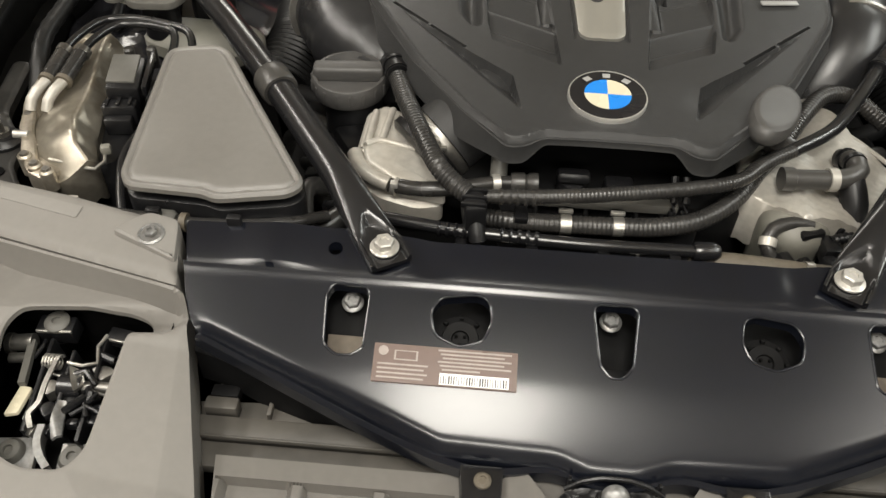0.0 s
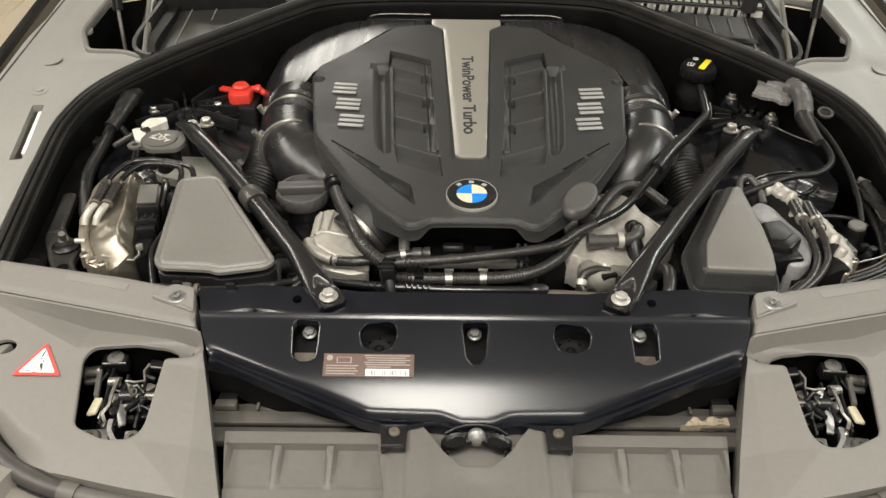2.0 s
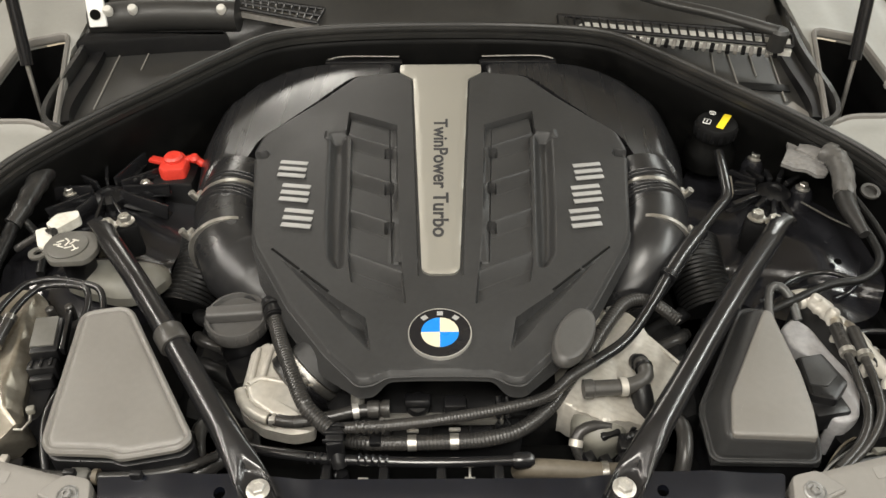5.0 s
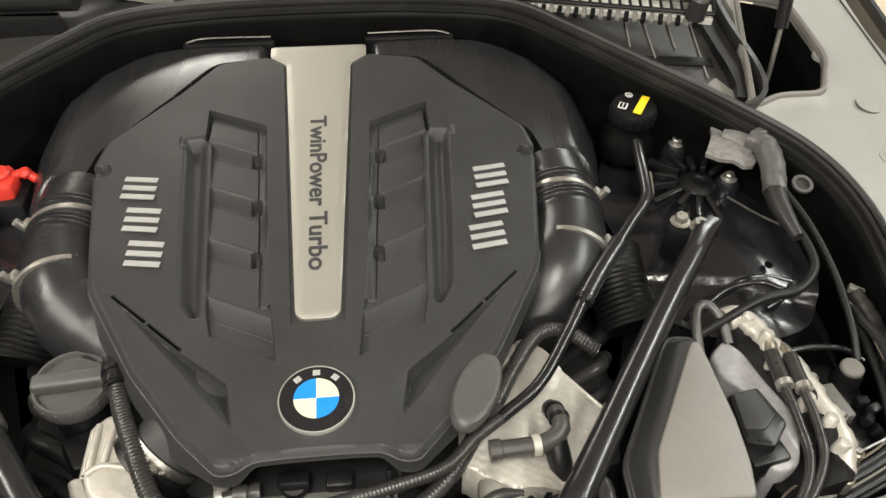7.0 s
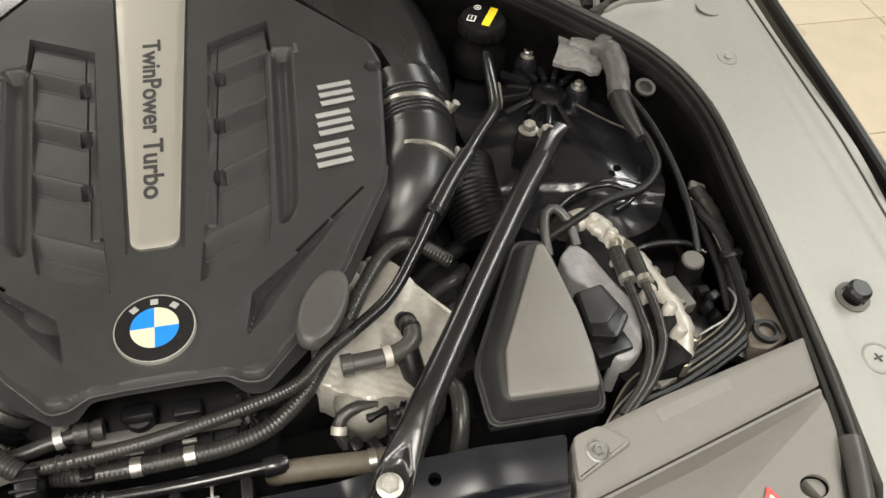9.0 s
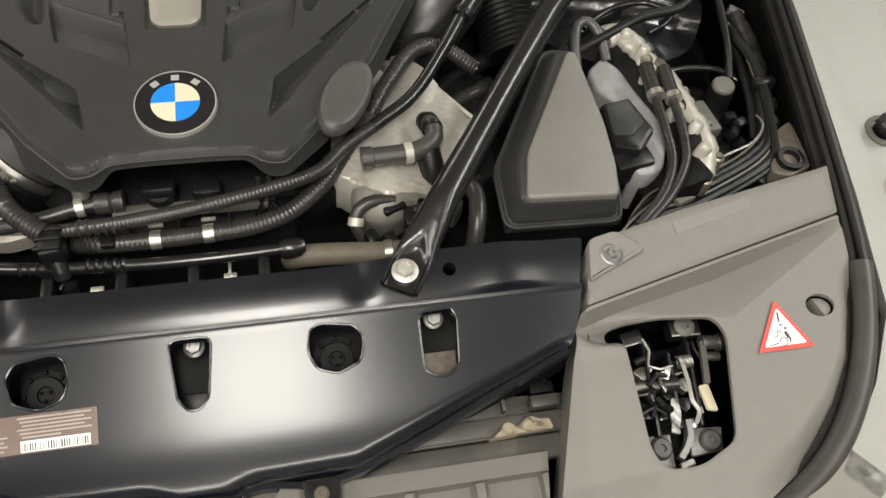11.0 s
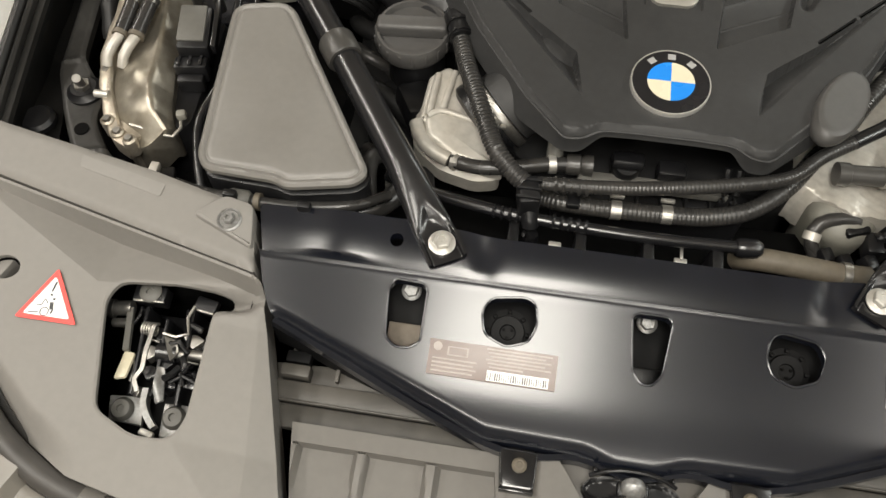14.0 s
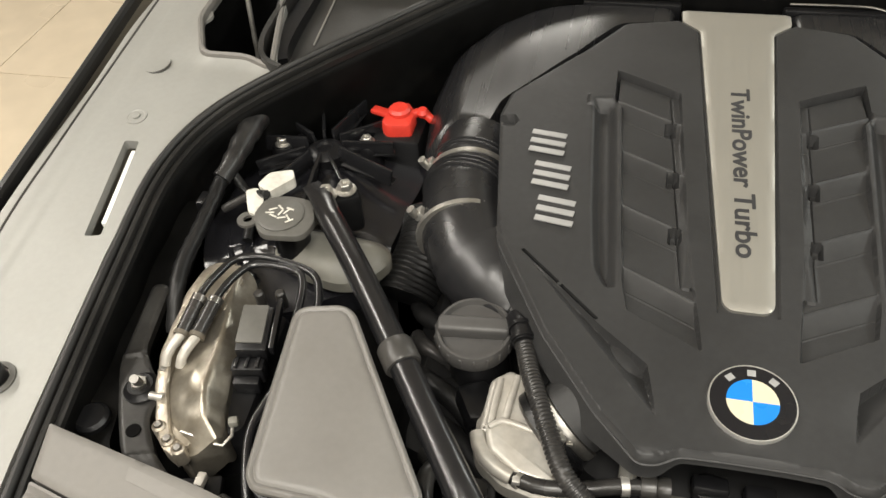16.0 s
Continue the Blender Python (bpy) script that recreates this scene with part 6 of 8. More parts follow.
def crumple(o, z0, amp, seed, wall=0.05, step=0.005, tilt=0.0, round_=0.02, fold=0.0):
    def h(X, Y):
        z = np.zeros_like(X)
        for k, (fx, fy, ph) in enumerate(((34, 21, 0.4), (-27, 45, 1.9), (61, 12, 2.7), (15, -70, 0.9))):
            z = z + amp / (1 + 0.5 * k) * np.sin(fx * X + fy * Y + ph + seed)
        d = inside(o, X, Y)
        z = z0 + tilt * (Y - np.mean([p[1] for p in o])) + 0.7 * z
        crease = 0.5 * amp * np.abs(np.sin(40 * (X + Y) + seed))
        crease = crease + fold * (np.abs(np.sin(52 * X - 27 * Y + seed)) + 0.7 * np.abs(np.sin(33 * X + 61 * Y + 2 * seed)))
        return z + crease - round_ * (1 - np.clip(d / 0.03, 0, 1)) ** 2

    return sheet(o, h, step, wall=wall, edge=step)


sh = thing("heat_shield", (-0.20, 0.17, 0.70), "pale cast housing with a flat plate beside the intake elbow", "heat shield")
part("shell", crumple(rounded([(-0.266, 0.150), (-0.268, 0.195), (-0.252, 0.232), (-0.216, 0.236), (-0.188, 0.205), (-0.166, 0.155), (-0.163, 0.118), (-0.190, 0.112), (-0.231, 0.119), (-0.255, 0.136)], 0.008), 0.770, 0.002, 0.3, 0.02, tilt=0.12, round_=0.012), HEAT, sh)
part("rear_block", slab(rounded([(-0.262, 0.158), (-0.258, 0.222), (-0.238, 0.238), (-0.212, 0.226), (-0.196, 0.178), (-0.225, 0.166)], 0.006), 0.74, 0.789, 0.007, 4, tilt=lambda x, y: 0.14 * (y - 0.19)), HEAT, sh)
for x0, y0, x1, y1 in ((-0.250, 0.168, -0.247, 0.224), (-0.236, 0.172, -0.229, 0.230)):
    part("soft_rib", tube([(x0, y0, 0.787), ((x0 + x1) / 2, (y0 + y1) / 2, 0.791), (x1, y1, 0.792)], 0.0045, 12), HEAT, sh)
part("flat_plate", slab(rounded([(-0.254, 0.162), (-0.238, 0.173), (-0.197, 0.169), (-0.165, 0.140), (-0.160, 0.112), (-0.214, 0.119), (-0.247, 0.140)], 0.006), 0.76, 0.7865, 0.007, 4, tilt=lambda x, y: 0.16 * (y - 0.145) + 0.10 * (-0.21 - x)), HEAT, sh, "flat grey top plate")
part("plate_rim", tube([(-0.250, 0.163, 0.792), (-0.237, 0.1725, 0.792), (-0.216, 0.171, 0.789), (-0.197, 0.167, 0.787)], 0.0038, 10), HEAT, sh)
part("outlet", tube([(-0.262, 0.160, 0.782), (-0.257, 0.146, 0.781), (-0.248, 0.134, 0.780), (-0.236, 0.126, 0.778), (-0.220, 0.120, 0.776)], 0.0085, 14), HEAT, sh, "rounded cast outlet")
part("rear_cover", box((-0.272, 0.212, 0.752), (0.04, 0.05, 0.03), 0.008, (0, 10, 30)), BLACKP, sh)

sr = thing("heat_shield", (0.24, 0.20, 0.70), "pale crumpled metal heat shield under the hoses", "heat shield")
part("shell", sheet(rounded([(0.150, 0.150), (0.160, 0.262), (0.200, 0.298), (0.258, 0.300), (0.300, 0.245), (0.338, 0.195), (0.315, 0.165), (0.268, 0.108), (0.20, 0.115)], 0.006), lambda X, Y: 0.772 + 0.08 * (Y - 0.2) - 0.25 * np.maximum(X - 0.27, 0) + 0.010 * np.abs(np.sin(29 * X + 10 * Y + 0.4)) + 0.004 * np.abs(np.sin(62 * X - 33 * Y)) + 0.0012 * np.sin(917 * X + 613 * Y), 0.005, wall=0.06, edge=0.005), HEAT, sr, sharp=70)
part("folded_edge", tube([(0.262, 0.287, 0.775), (0.285, 0.26, 0.78), (0.31, 0.228, 0.777), (0.337, 0.197, 0.77)], 0.0025, 8), HEAT, sr)
part("upper_fold", box((0.19, 0.262, 0.788), (0.07, 0.03, 0.012), 0.004, (10, -15, 35)), HEAT, sr)
part("bracket", box((0.243, 0.292, 0.79), (0.014, 0.012, 0.02), 0.002, (0, 0, 20)), BRIGHT, sr)

pe = thing("pipe_elbow", (0.24, 0.16, 0.755), "dark plastic pipe elbow with a pale locking ring", "pipe elbow")
part("straight", tube([(0.190, 0.150, 0.795), (0.236, 0.152, 0.796)], 0.0105, 18, 0.1), PIPEP, pe)
part("end", lathe([(0.0125, 0), (0.0125, 0.012), (0.0105, 0.013)], (0.183, 0.1497, 0.795), (1, 0.05, 0), 20), PIPEP, pe)
part("locking_ring", lathe([(0.0124, 0), (0.0124, 0.009)], (0.230, 0.152, 0.796), (1, 0.1, 0), 22), HEAT, pe, "pale locking ring")
part("bend", tube([(0.236, 0.152, 0.796), (0.254, 0.157, 0.797), (0.267, 0.170, 0.797), (0.267, 0.190, 0.795), (0.262, 0.206, 0.785)], 0.0105, 18), PIPEP, pe)
for p, a in (((0.2672, 0.182, 0.796), (-0.05, 1, -0.1)), ((0.2655, 0.196, 0.791), (-0.2, 1, -0.4))):
    part("band", lathe([(0.0122, 0), (0.0122, 0.005)], p, a, 22), BLACKP, pe)
part("lower_bend", tube([(0.258, 0.158, 0.79), (0.262, 0.14, 0.775), (0.262, 0.128, 0.755)], 0.014, 16), BLACKP, pe)
part("stub", tube([(0.275, 0.120, 0.765), (0.282, 0.126, 0.766)], 0.008, 14, 0.1), HEAT, pe)

pump = thing("coolant_pump", (0.205, 0.115, 0.70), "grey cast pump housing with black plugs and short hoses", "pump")
part("housing", lathe([(0.034, -0.05), (0.036, 0.030), (0.034, 0.040), (0.028, 0.047), (0.018, 0.052), (0.006, 0.054)], (0.206, 0.132, 0.722), (-0.05, -0.20, 1), 36), TANK, pump)
part("plug", box((0.212, 0.108, 0.757), (0.028, 0.022, 0.022), 0.004, (0, 0, 20)), BLACKP, pump, "black plug")
part("plug", box((0.232, 0.093, 0.752), (0.018, 0.026, 0.022), 0.004, (0, 0, 0)), BLACKP, pump, "black plug")
part("hook_hose", tube([(0.215, 0.112, 0.765), (0.195, 0.112, 0.768), (0.176, 0.106, 0.764), (0.170, 0.094, 0.752), (0.178, 0.082, 0.74)], 0.0075, 12), HOSE, pump)
part("band", lathe([(0.009, 0), (0.009, 0.009)], (0.1715, 0.099, 0.757), (-0.2, -0.8, -0.6), 16), HEAT, pump)
part("threaded_stub", ribbed([(0.232, 0.098, 0.760), (0.250, 0.102, 0.763), (0.268, 0.104, 0.762)], 0.006, 0.005, 0.001, 12), BLACKP, pump)
for x, y, z in ((0.185, 0.078, 0.745), (0.205, 0.075, 0.742), (0.228, 0.074, 0.748), (0.245, 0.118, 0.76)):
    part("connector", box((x, y, z), (0.014, 0.016, 0.018), 0.003, (10, 8, 25)), BLACKP, pump)

ff = thing("timing_cover_fittings", (0, 0.13, 0.745), "black moulded fittings under the front edge of the engine cover", "fittings")
part("sensor", lathe([(0.016, 0), (0.016, 0.012), (0.013, 0.016)], (-0.03, 0.140, 0.772), (0, -0.3, 1), 22), BLACKP, ff)
part("sensor_cap", box((-0.03, 0.137, 0.790), (0.034, 0.020, 0.012), 0.004, (-18, 0, 0)), BLACKP, ff)
part("plug", box((0.018, 0.138, 0.778), (0.03, 0.02, 0.018), 0.004), BLACKP, ff)
part("rail", box((0.0, 0.124, 0.768), (0.16, 0.014, 0.012), 0.003), CAPG, ff)
for x in (0.072, 0.084):
    part("stay", tube([(x, 0.135, 0.80), (x + 0.001, 0.118, 0.78), (x, 0.108, 0.75)], 0.004, 8), BLACKP, ff)
part("post", tube([(-0.107, 0.150, 0.80), (-0.107, 0.134, 0.775)], 0.009, 12, 0.1), CAPG, ff)
for k in range(7):
    part("rib", box((-0.066 + 0.026 * k, 0.112, 0.757), (0.004, 0.02, 0.012), 0.001), BLACKP, ff)


# ---------- left side of the bay ----------
cap = thing("oil_filler_cap", (-0.282, 0.272, 0.72), "black ridged plastic oil filler cap", "filler cap")
part("neck", lathe([(0.034, 0), (0.034, 0.055), (0.030, 0.062)], (-0.282, 0.272, 0.735), (0, 0, 1), 28), BLACKP, cap)
part("cap", lathe([(0.037, 0), (0.0435, 0.002), (0.0450, 0.006), (0.0440, 0.021), (0.042, 0.0245), (0.039, 0.0245), (0.0365, 0.0185), (0.02, 0.018)], (-0.286, 0.277, 0.785), (0, -0.06, 1), 40), ENDC, cap)
part("grip", box((-0.286, 0.2755, 0.810), (0.082, 0.021, 0.020), 0.005, (3, 0, 5), seg=3), ENDC, cap)
for k in range(18):
    a = 2 * math.pi * k / 18
    part("ridge", box((-0.286 + 0.0443 * math.cos(a), 0.277 + 0.0443 * math.sin(a), 0.797), (0.003, 0.004, 0.014), 0.001, (0, 0, math.degrees(a))), ENDC, cap)

hyd = thing("hydraulic_unit", (-0.59, 0.19, 0.70), "cast aluminium valve unit with bent pipes and a plug block", "valve unit")
HO = rounded([(-0.548, 0.080), (-0.578, 0.086), (-0.594, 0.108), (-0.610, 0.145), (-0.626, 0.195), (-0.632, 0.290), (-0.622, 0.322), (-0.572, 0.322), (-0.552, 0.275), (-0.548, 0.20), (-0.535, 0.14), (-0.52, 0.10)], 0.010)


def roof(X, Y):
    """A faceted housing: a ridge, a gentle outer slope and a steep inner wall."""
    ridge = np.interp(Y, (0.089, 0.115, 0.15, 0.20, 0.289, 0.32), (0.520, 0.546, 0.560, 0.566, 0.586, 0.590))
    q = -X - ridge
    z = 0.813 - np.where(q > 0, 0.30 * q + 7.0 * np.maximum(q - 0.012, 0) ** 2, 1.1 * np.maximum(np.abs(q) - 0.004, 0) + 0.1 * np.abs(q))
    z = z - 6.0 * np.maximum(0.130 - Y - 0.3 * q, 0) ** 2 - 0.25 * np.maximum(0.128 - Y, 0)
    z = z + 0.003 * np.exp(-(((Y - 0.165) / 0.016) ** 2)) * ramp(q, 0.0, 0.02) - 0.003 * np.exp(-(((Y - 0.135) / 0.012) ** 2 + ((q - 0.02) / 0.012) ** 2))
    return np.maximum(z, 0.745 + 0.002 * np.sin(90 * X))


part("casting", sheet(HO, roof, 0.003, wall=0.05, edge=0.003, lines=[[(-0.520, 0.089), (-0.546, 0.115), (-0.560, 0.15), (-0.566, 0.20), (-0.586, 0.289), (-0.590, 0.32)]]), BRONZE, hyd, "oily bronze-tinted cast housing")
part("flange", sweep(catmull([(-0.562, 0.080, 0.787), (-0.583, 0.092, 0.788), (-0.598, 0.118, 0.790), (-0.614, 0.150, 0.792), (-0.628, 0.195, 0.795), (-0.632, 0.240, 0.797), (-0.634, 0.288, 0.80), (-0.624, 0.322, 0.80), (-0.60, 0.326, 0.80)], 0.005), lambda i, q: [(-0.008, -0.02), (0.008, -0.02), (0.007 + 0.0005 * math.sin(i * 0.7), 0.003), (0.005, 0.005), (-0.005, 0.005), (-0.0075 - 0.0008 * math.sin(i * 0.8), 0.003)]), ALU, hyd, "lumpy cast flange")
part("shelf", slab(rounded([(-0.562, 0.080), (-0.583, 0.092), (-0.598, 0.118), (-0.614, 0.150), (-0.628, 0.195), (-0.634, 0.288), (-0.624, 0.322), (-0.60, 0.326), (-0.595, 0.25), (-0.590, 0.19), (-0.572, 0.13), (-0.55, 0.10)], 0.006), 0.70, 0.788, 0.004), ALU, hyd, "cast shelf")
part("dark_flank", slab(rounded([(-0.552, 0.10), (-0.566, 0.15), (-0.572, 0.20), (-0.55, 0.29), (-0.515, 0.28), (-0.51, 0.12)], 0.01), 0.70, 0.780, 0.008), BLACKP, hyd)
for k in range(5):
    part("boss", lathe([(0.009, -0.03), (0.009, 0.003), (0.007, 0.006), (0.003, 0.0062)], (-0.585 - 0.007 * k, 0.300 - 0.012 * k, 0.803 + 0.002 * (k % 2)), (0.1, 0, 1), 14), ALU, hyd)
blk = part("plug_block", box((-0.529, 0.226, 0.806), (0.036, 0.062, 0.034), 0.004, (3, 4, 11)), BLACKP, hyd, "black plug block")
# thin grey plate that paints the reflection on the black block's top
part("block_top_sheen", box((-0.531, 0.229, 0.8240), (0.030, 0.052, 0.004), 0.0015, (3, 4, 11)), CAPG, blk, "grey sheen on the flat top of the plug")
part("locking_bar", box((-0.508, 0.238, 0.814), (0.006, 0.070, 0.014), 0.0015, (3, 4, 11)), BRACE, blk)
part("plug_foot", box((-0.524, 0.186, 0.796), (0.038, 0.018, 0.026), 0.004, (0, 0, 8)), BLACKP, blk)
part("plug_step", box((-0.522, 0.171, 0.790), (0.030, 0.012, 0.020), 0.003, (0, 0, 8)), BLACKP, blk)
for k in range(3):
    part("block_rib", box((-0.536 + 0.012 * k, 0.184 + 0.002 * k, 0.810), (0.004, 0.014, 0.004), 0.001, (0, 0, 8)), BRACE, blk)
for x, y in ((-0.545, 0.278), (-0.520, 0.283)):
    part("terminal", lathe([(0.006, -0.02), (0.006, 0.004), (0.004, 0.006)], (x, y, 0.815), (0, 0, 1), 12), HOSE, blk)
part("pipe", tube([(-0.5915, 0.203, 0.818), (-0.5855, 0.253, 0.829), (-0.5745, 0.289, 0.833), (-0.556, 0.309, 0.834), (-0.511, 0.309, 0.832), (-0.492, 0.292, 0.830), (-0.4836, 0.232, 0.822), (-0.482, 0.175, 0.806), (-0.495, 0.12, 0.795), (-0.485, 0.0735, 0.788), (-0.47, 0.03, 0.77)], 0.0048, 12), BRACE, hyd, "bent black pipe")
part("pipe", tube([(-0.610, 0.212, 0.818), (-0.606, 0.259, 0.829), (-0.596, 0.288, 0.834), (-0.584, 0.3135, 0.834), (-0.555, 0.322, 0.834), (-0.517, 0.3175, 0.833), (-0.4835, 0.306, 0.832), (-0.470, 0.285, 0.828), (-0.4634, 0.253, 0.82), (-0.46, 0.20, 0.79)], 0.0048, 12), BRACE, hyd, "bent black pipe")
part("pipe", tube([(-0.474, 0.20, 0.806), (-0.488, 0.155, 0.798), (-0.482, 0.11, 0.788), (-0.470, 0.070, 0.78)], 0.0046, 10), BRACE, hyd, "bent black pipe")
for x0, x1 in ((-0.5915, -0.5855), (-0.610, -0.606)):
    part("rubber_sleeve", tube([(x0, 0.205, 0.818), (x1, 0.250, 0.829)], 0.0085, 16, 0.1), HOSE, hyd)
    part("ferrule", lathe([(0.0092, 0), (0.0092, 0.008)], (x1, 0.246, 0.828), (0.1, 1, 0.2), 18), STEELD, hyd, "bright ferrule")
    part("fitting", tube([(x0, 0.206, 0.818), (x0 - 0.006, 0.191, 0.814), (x0 - 0.010, 0.182, 0.808), (x0 - 0.012, 0.176, 0.798)], 0.0060, 12), HEAT, hyd)
    part("ferrule", lathe([(0.0094, 0), (0.0094, 0.005)], (x0, 0.204, 0.8175), (0.1, 1, 0.2), 18), TAN, hyd)
for x, y in ((-0.595, 0.102), (-0.578, 0.088), (-0.632, 0.255), (-0.628, 0.312), (-0.562, 0.080), (-0.622, 0.170)):
    part("lug", lathe([(0.0075, -0.02), (0.0075, 0.002), (0.0055, 0.004), (0.004, 0.002)], (x, y, 0.793), (0, 0, 1), 14), ALU, hyd)
    part("lug_bolt", lathe([(0.0042, 0), (0.0042, 0.005)], (x, y, 0.794), (0, 0, 1), 6), STEELD, hyd)
part("spigot", tube([(-0.606, 0.136, 0.795), (-0.622, 0.136, 0.795)], 0.0045, 12, 0.1), BRIGHT, hyd)
part("white_plug", box((-0.516, 0.120, 0.796), (0.011, 0.010, 0.010), 0.003, (0, 0, 20)), TANK, hyd, "small pale plug")
part("thin_wire", tube([(-0.520, 0.122, 0.792), (-0.514, 0.107, 0.790), (-0.519, 0.094, 0.790), (-0.54, 0.097, 0.791), (-0.569, 0.101, 0.793)], 0.0019, 8), STEEL, hyd)
part("bright_tab", box((-0.535, 0.062, 0.770), (0.010, 0.016, 0.010), 0.002), HEAT, hyd)
part("lower_bracket", box((-0.545, 0.055, 0.755), (0.06, 0.03, 0.01), 0.003, (0, 0, 15)), BLACKP, hyd)

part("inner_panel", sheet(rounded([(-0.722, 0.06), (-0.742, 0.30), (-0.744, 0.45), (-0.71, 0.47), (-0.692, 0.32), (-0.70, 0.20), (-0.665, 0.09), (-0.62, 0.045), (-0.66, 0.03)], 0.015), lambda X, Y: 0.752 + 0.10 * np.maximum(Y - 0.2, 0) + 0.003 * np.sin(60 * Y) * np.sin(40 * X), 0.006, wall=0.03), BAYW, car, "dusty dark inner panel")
part("grommet", lathe([(0.020, 0), (0.020, 0.006), (0.016, 0.010), (0.010, 0.010)], (-0.70, 0.118, 0.752), (0, 0, 1), 24), BLACKP, car, "black rubber grommet")
brk = thing("lamp_bracket", (-0.665, 0.15, 0.70), "grey steel bracket strip with a threaded stud and nut", "bracket")
BP = rounded([(-0.714, 0.31), (-0.690, 0.31), (-0.680, 0.215), (-0.657, 0.187), (-0.634, 0.168), (-0.631, 0.125), (-0.604, 0.087), (-0.572, 0.062), (-0.59, 0.046), (-0.640, 0.078), (-0.669, 0.125), (-0.702, 0.19)], 0.012)
part("strip", sheet(BP, lambda X, Y: 0.764 + 0.10 * np.maximum(Y - 0.2, 0) - 0.003 * (1 - ramp(inside(BP, X, Y), 0, 0.004)) + 0.002 * ramp(np.abs(Y - 0.205 - 0.3 * (X + 0.69)), 0.004, 0.002) + 0.002 * ramp(np.abs(Y - 0.082 - 0.3 * (X + 0.61)), 0.004, 0.002), 0.003, wall=0.01, edge=0.003), BROWNG, brk, "stained grey steel plate")
part("stud_base", lathe([(0.021, 0), (0.021, 0.004), (0.016, 0.008), (0.015, 0.010), (0.013, 0.010)], (-0.655, 0.160, 0.764), (0, 0, 1), 26), BLACKP, brk)
part("nut", lathe([(0.0095, 0), (0.0095, 0.007)], (-0.655, 0.160, 0.772), (0, 0, 1), 6), STEELD, brk)
part("stud", tube([(-0.655, 0.160, 0.775), (-0.650, 0.152, 0.797)], 0.0052, 12, 0.1), STEELD, brk)
part("hole_plug", lathe([(0.0085, 0), (0.0085, 0.001)], (-0.639, 0.107, 0.7645), (0, 0, 1), 18), PIT, brk)

wash = thing("washer_filler", (-0.55, 0.39, 0.72), "grey octagonal washer filler cap on a pale tank", "washer filler")
part("tank", crumple(rounded([(-0.582, 0.386), (-0.575, 0.43), (-0.52, 0.44), (-0.435, 0.425), (-0.415, 0.398), (-0.438, 0.362), (-0.478, 0.346), (-0.52, 0.356), (-0.555, 0.372)], 0.02), 0.789, 0.002, 0.7, 0.016, 0.006), TANK, wash, "pale translucent tank")
# lower tank and neck are black in place of the shade around them
part("shaded_tank_body", slab(rounded([(-0.57, 0.392), (-0.565, 0.43), (-0.52, 0.43), (-0.445, 0.415), (-0.435, 0.396), (-0.48, 0.368), (-0.54, 0.378)], 0.015), 0.69, 0.782, 0.004), DULL, wash)
part("neck", lathe([(0.024, 0), (0.023, 0.05)], (-0.551, 0.398, 0.775), (0, 0, 1), 24), BLACKP, wash)
cp = part("cap", slab(rounded([(-0.594, 0.388), (-0.588, 0.424), (-0.560, 0.432), (-0.525, 0.428), (-0.508, 0.388), (-0.518, 0.360), (-0.570, 0.356)], 0.012), 0.827, 0.836, 0.003), CAPG, wash, "grey angular cap", sharp=30)
part("cap_disc", lathe([(0.030, 0), (0.030, 0.002), (0.027, 0.0035)], (-0.556, 0.394, 0.836), (0, 0, 1), 28), CAPG, cp)
for dx, dy, a in ((-0.012, 0.006, 30), (-0.003, 0.010, -40), (0.007, 0.004, 60), (-0.008, -0.006, -20), (0.004, -0.008, 20), (0.012, -0.006, -50), (0.0, 0.001, 75), (-0.014, -0.001, 10), (0.010, 0.009, -15), (0.016, -0.012, 40)):
    part("mark", box((-0.556 + dx, 0.394 + dy, 0.8398), (0.011, 0.0022, 0.0006), 0, (0, 0, a)), WRAPW, cp)
part("tether_ring", lathe([(0.014, 0), (0.014, 0.004), (0.006, 0.004), (0.006, 0.0)], (-0.603, 0.391, 0.822), (0, 0, 1), 20), CAPG, wash)
wc = thing("white_connector", (-0.585, 0.422, 0.82), "pair of crumpled white plastic plugs beside the washer cap", "plug")
part("plug", crumple(rounded([(-0.608, 0.444), (-0.600, 0.470), (-0.574, 0.486), (-0.566, 0.470), (-0.588, 0.434)], 0.005), 0.838, 0.004, 0.4, 0.016, 0.0025, round_=0.004), WRAPW, wc)
part("plug", crumple(rounded([(-0.622, 0.436), (-0.610, 0.446), (-0.592, 0.424), (-0.592, 0.398), (-0.604, 0.398)], 0.005), 0.832, 0.004, 1.4, 0.018, 0.0025, round_=0.004), WRAPW, wc)
part("cable", tube([(-0.59, 0.43, 0.835), (-0.62, 0.44, 0.82), (-0.66, 0.43, 0.80)], 0.006, 10), HOSE, wc)

red = thing("jump_start_terminal", (-0.47, 0.652, 0.76), "red plastic cover on the jump start terminal", "terminal cover")
part("cover", slab(rounded([(-0.494, 0.634), (-0.49, 0.676), (-0.463, 0.686), (-0.447, 0.665), (-0.447, 0.628), (-0.483, 0.622)], 0.006), 0.792, 0.814, 0.006), RED, red)
part("cover_top", lathe([(0.017, 0), (0.017, 0.006), (0.013, 0.010)], (-0.470, 0.656, 0.814), (0, 0, 1), 20), RED, red)
part("tongue", box((-0.502, 0.663, 0.808), (0.03, 0.016, 0.008), 0.003, (0, 0, -18)), RED, red)
part("strap", tube([(-0.455, 0.66, 0.808), (-0.44, 0.672, 0.806), (-0.425, 0.664, 0.80), (-0.412, 0.672, 0.79)], 0.007, 12), RED, red)
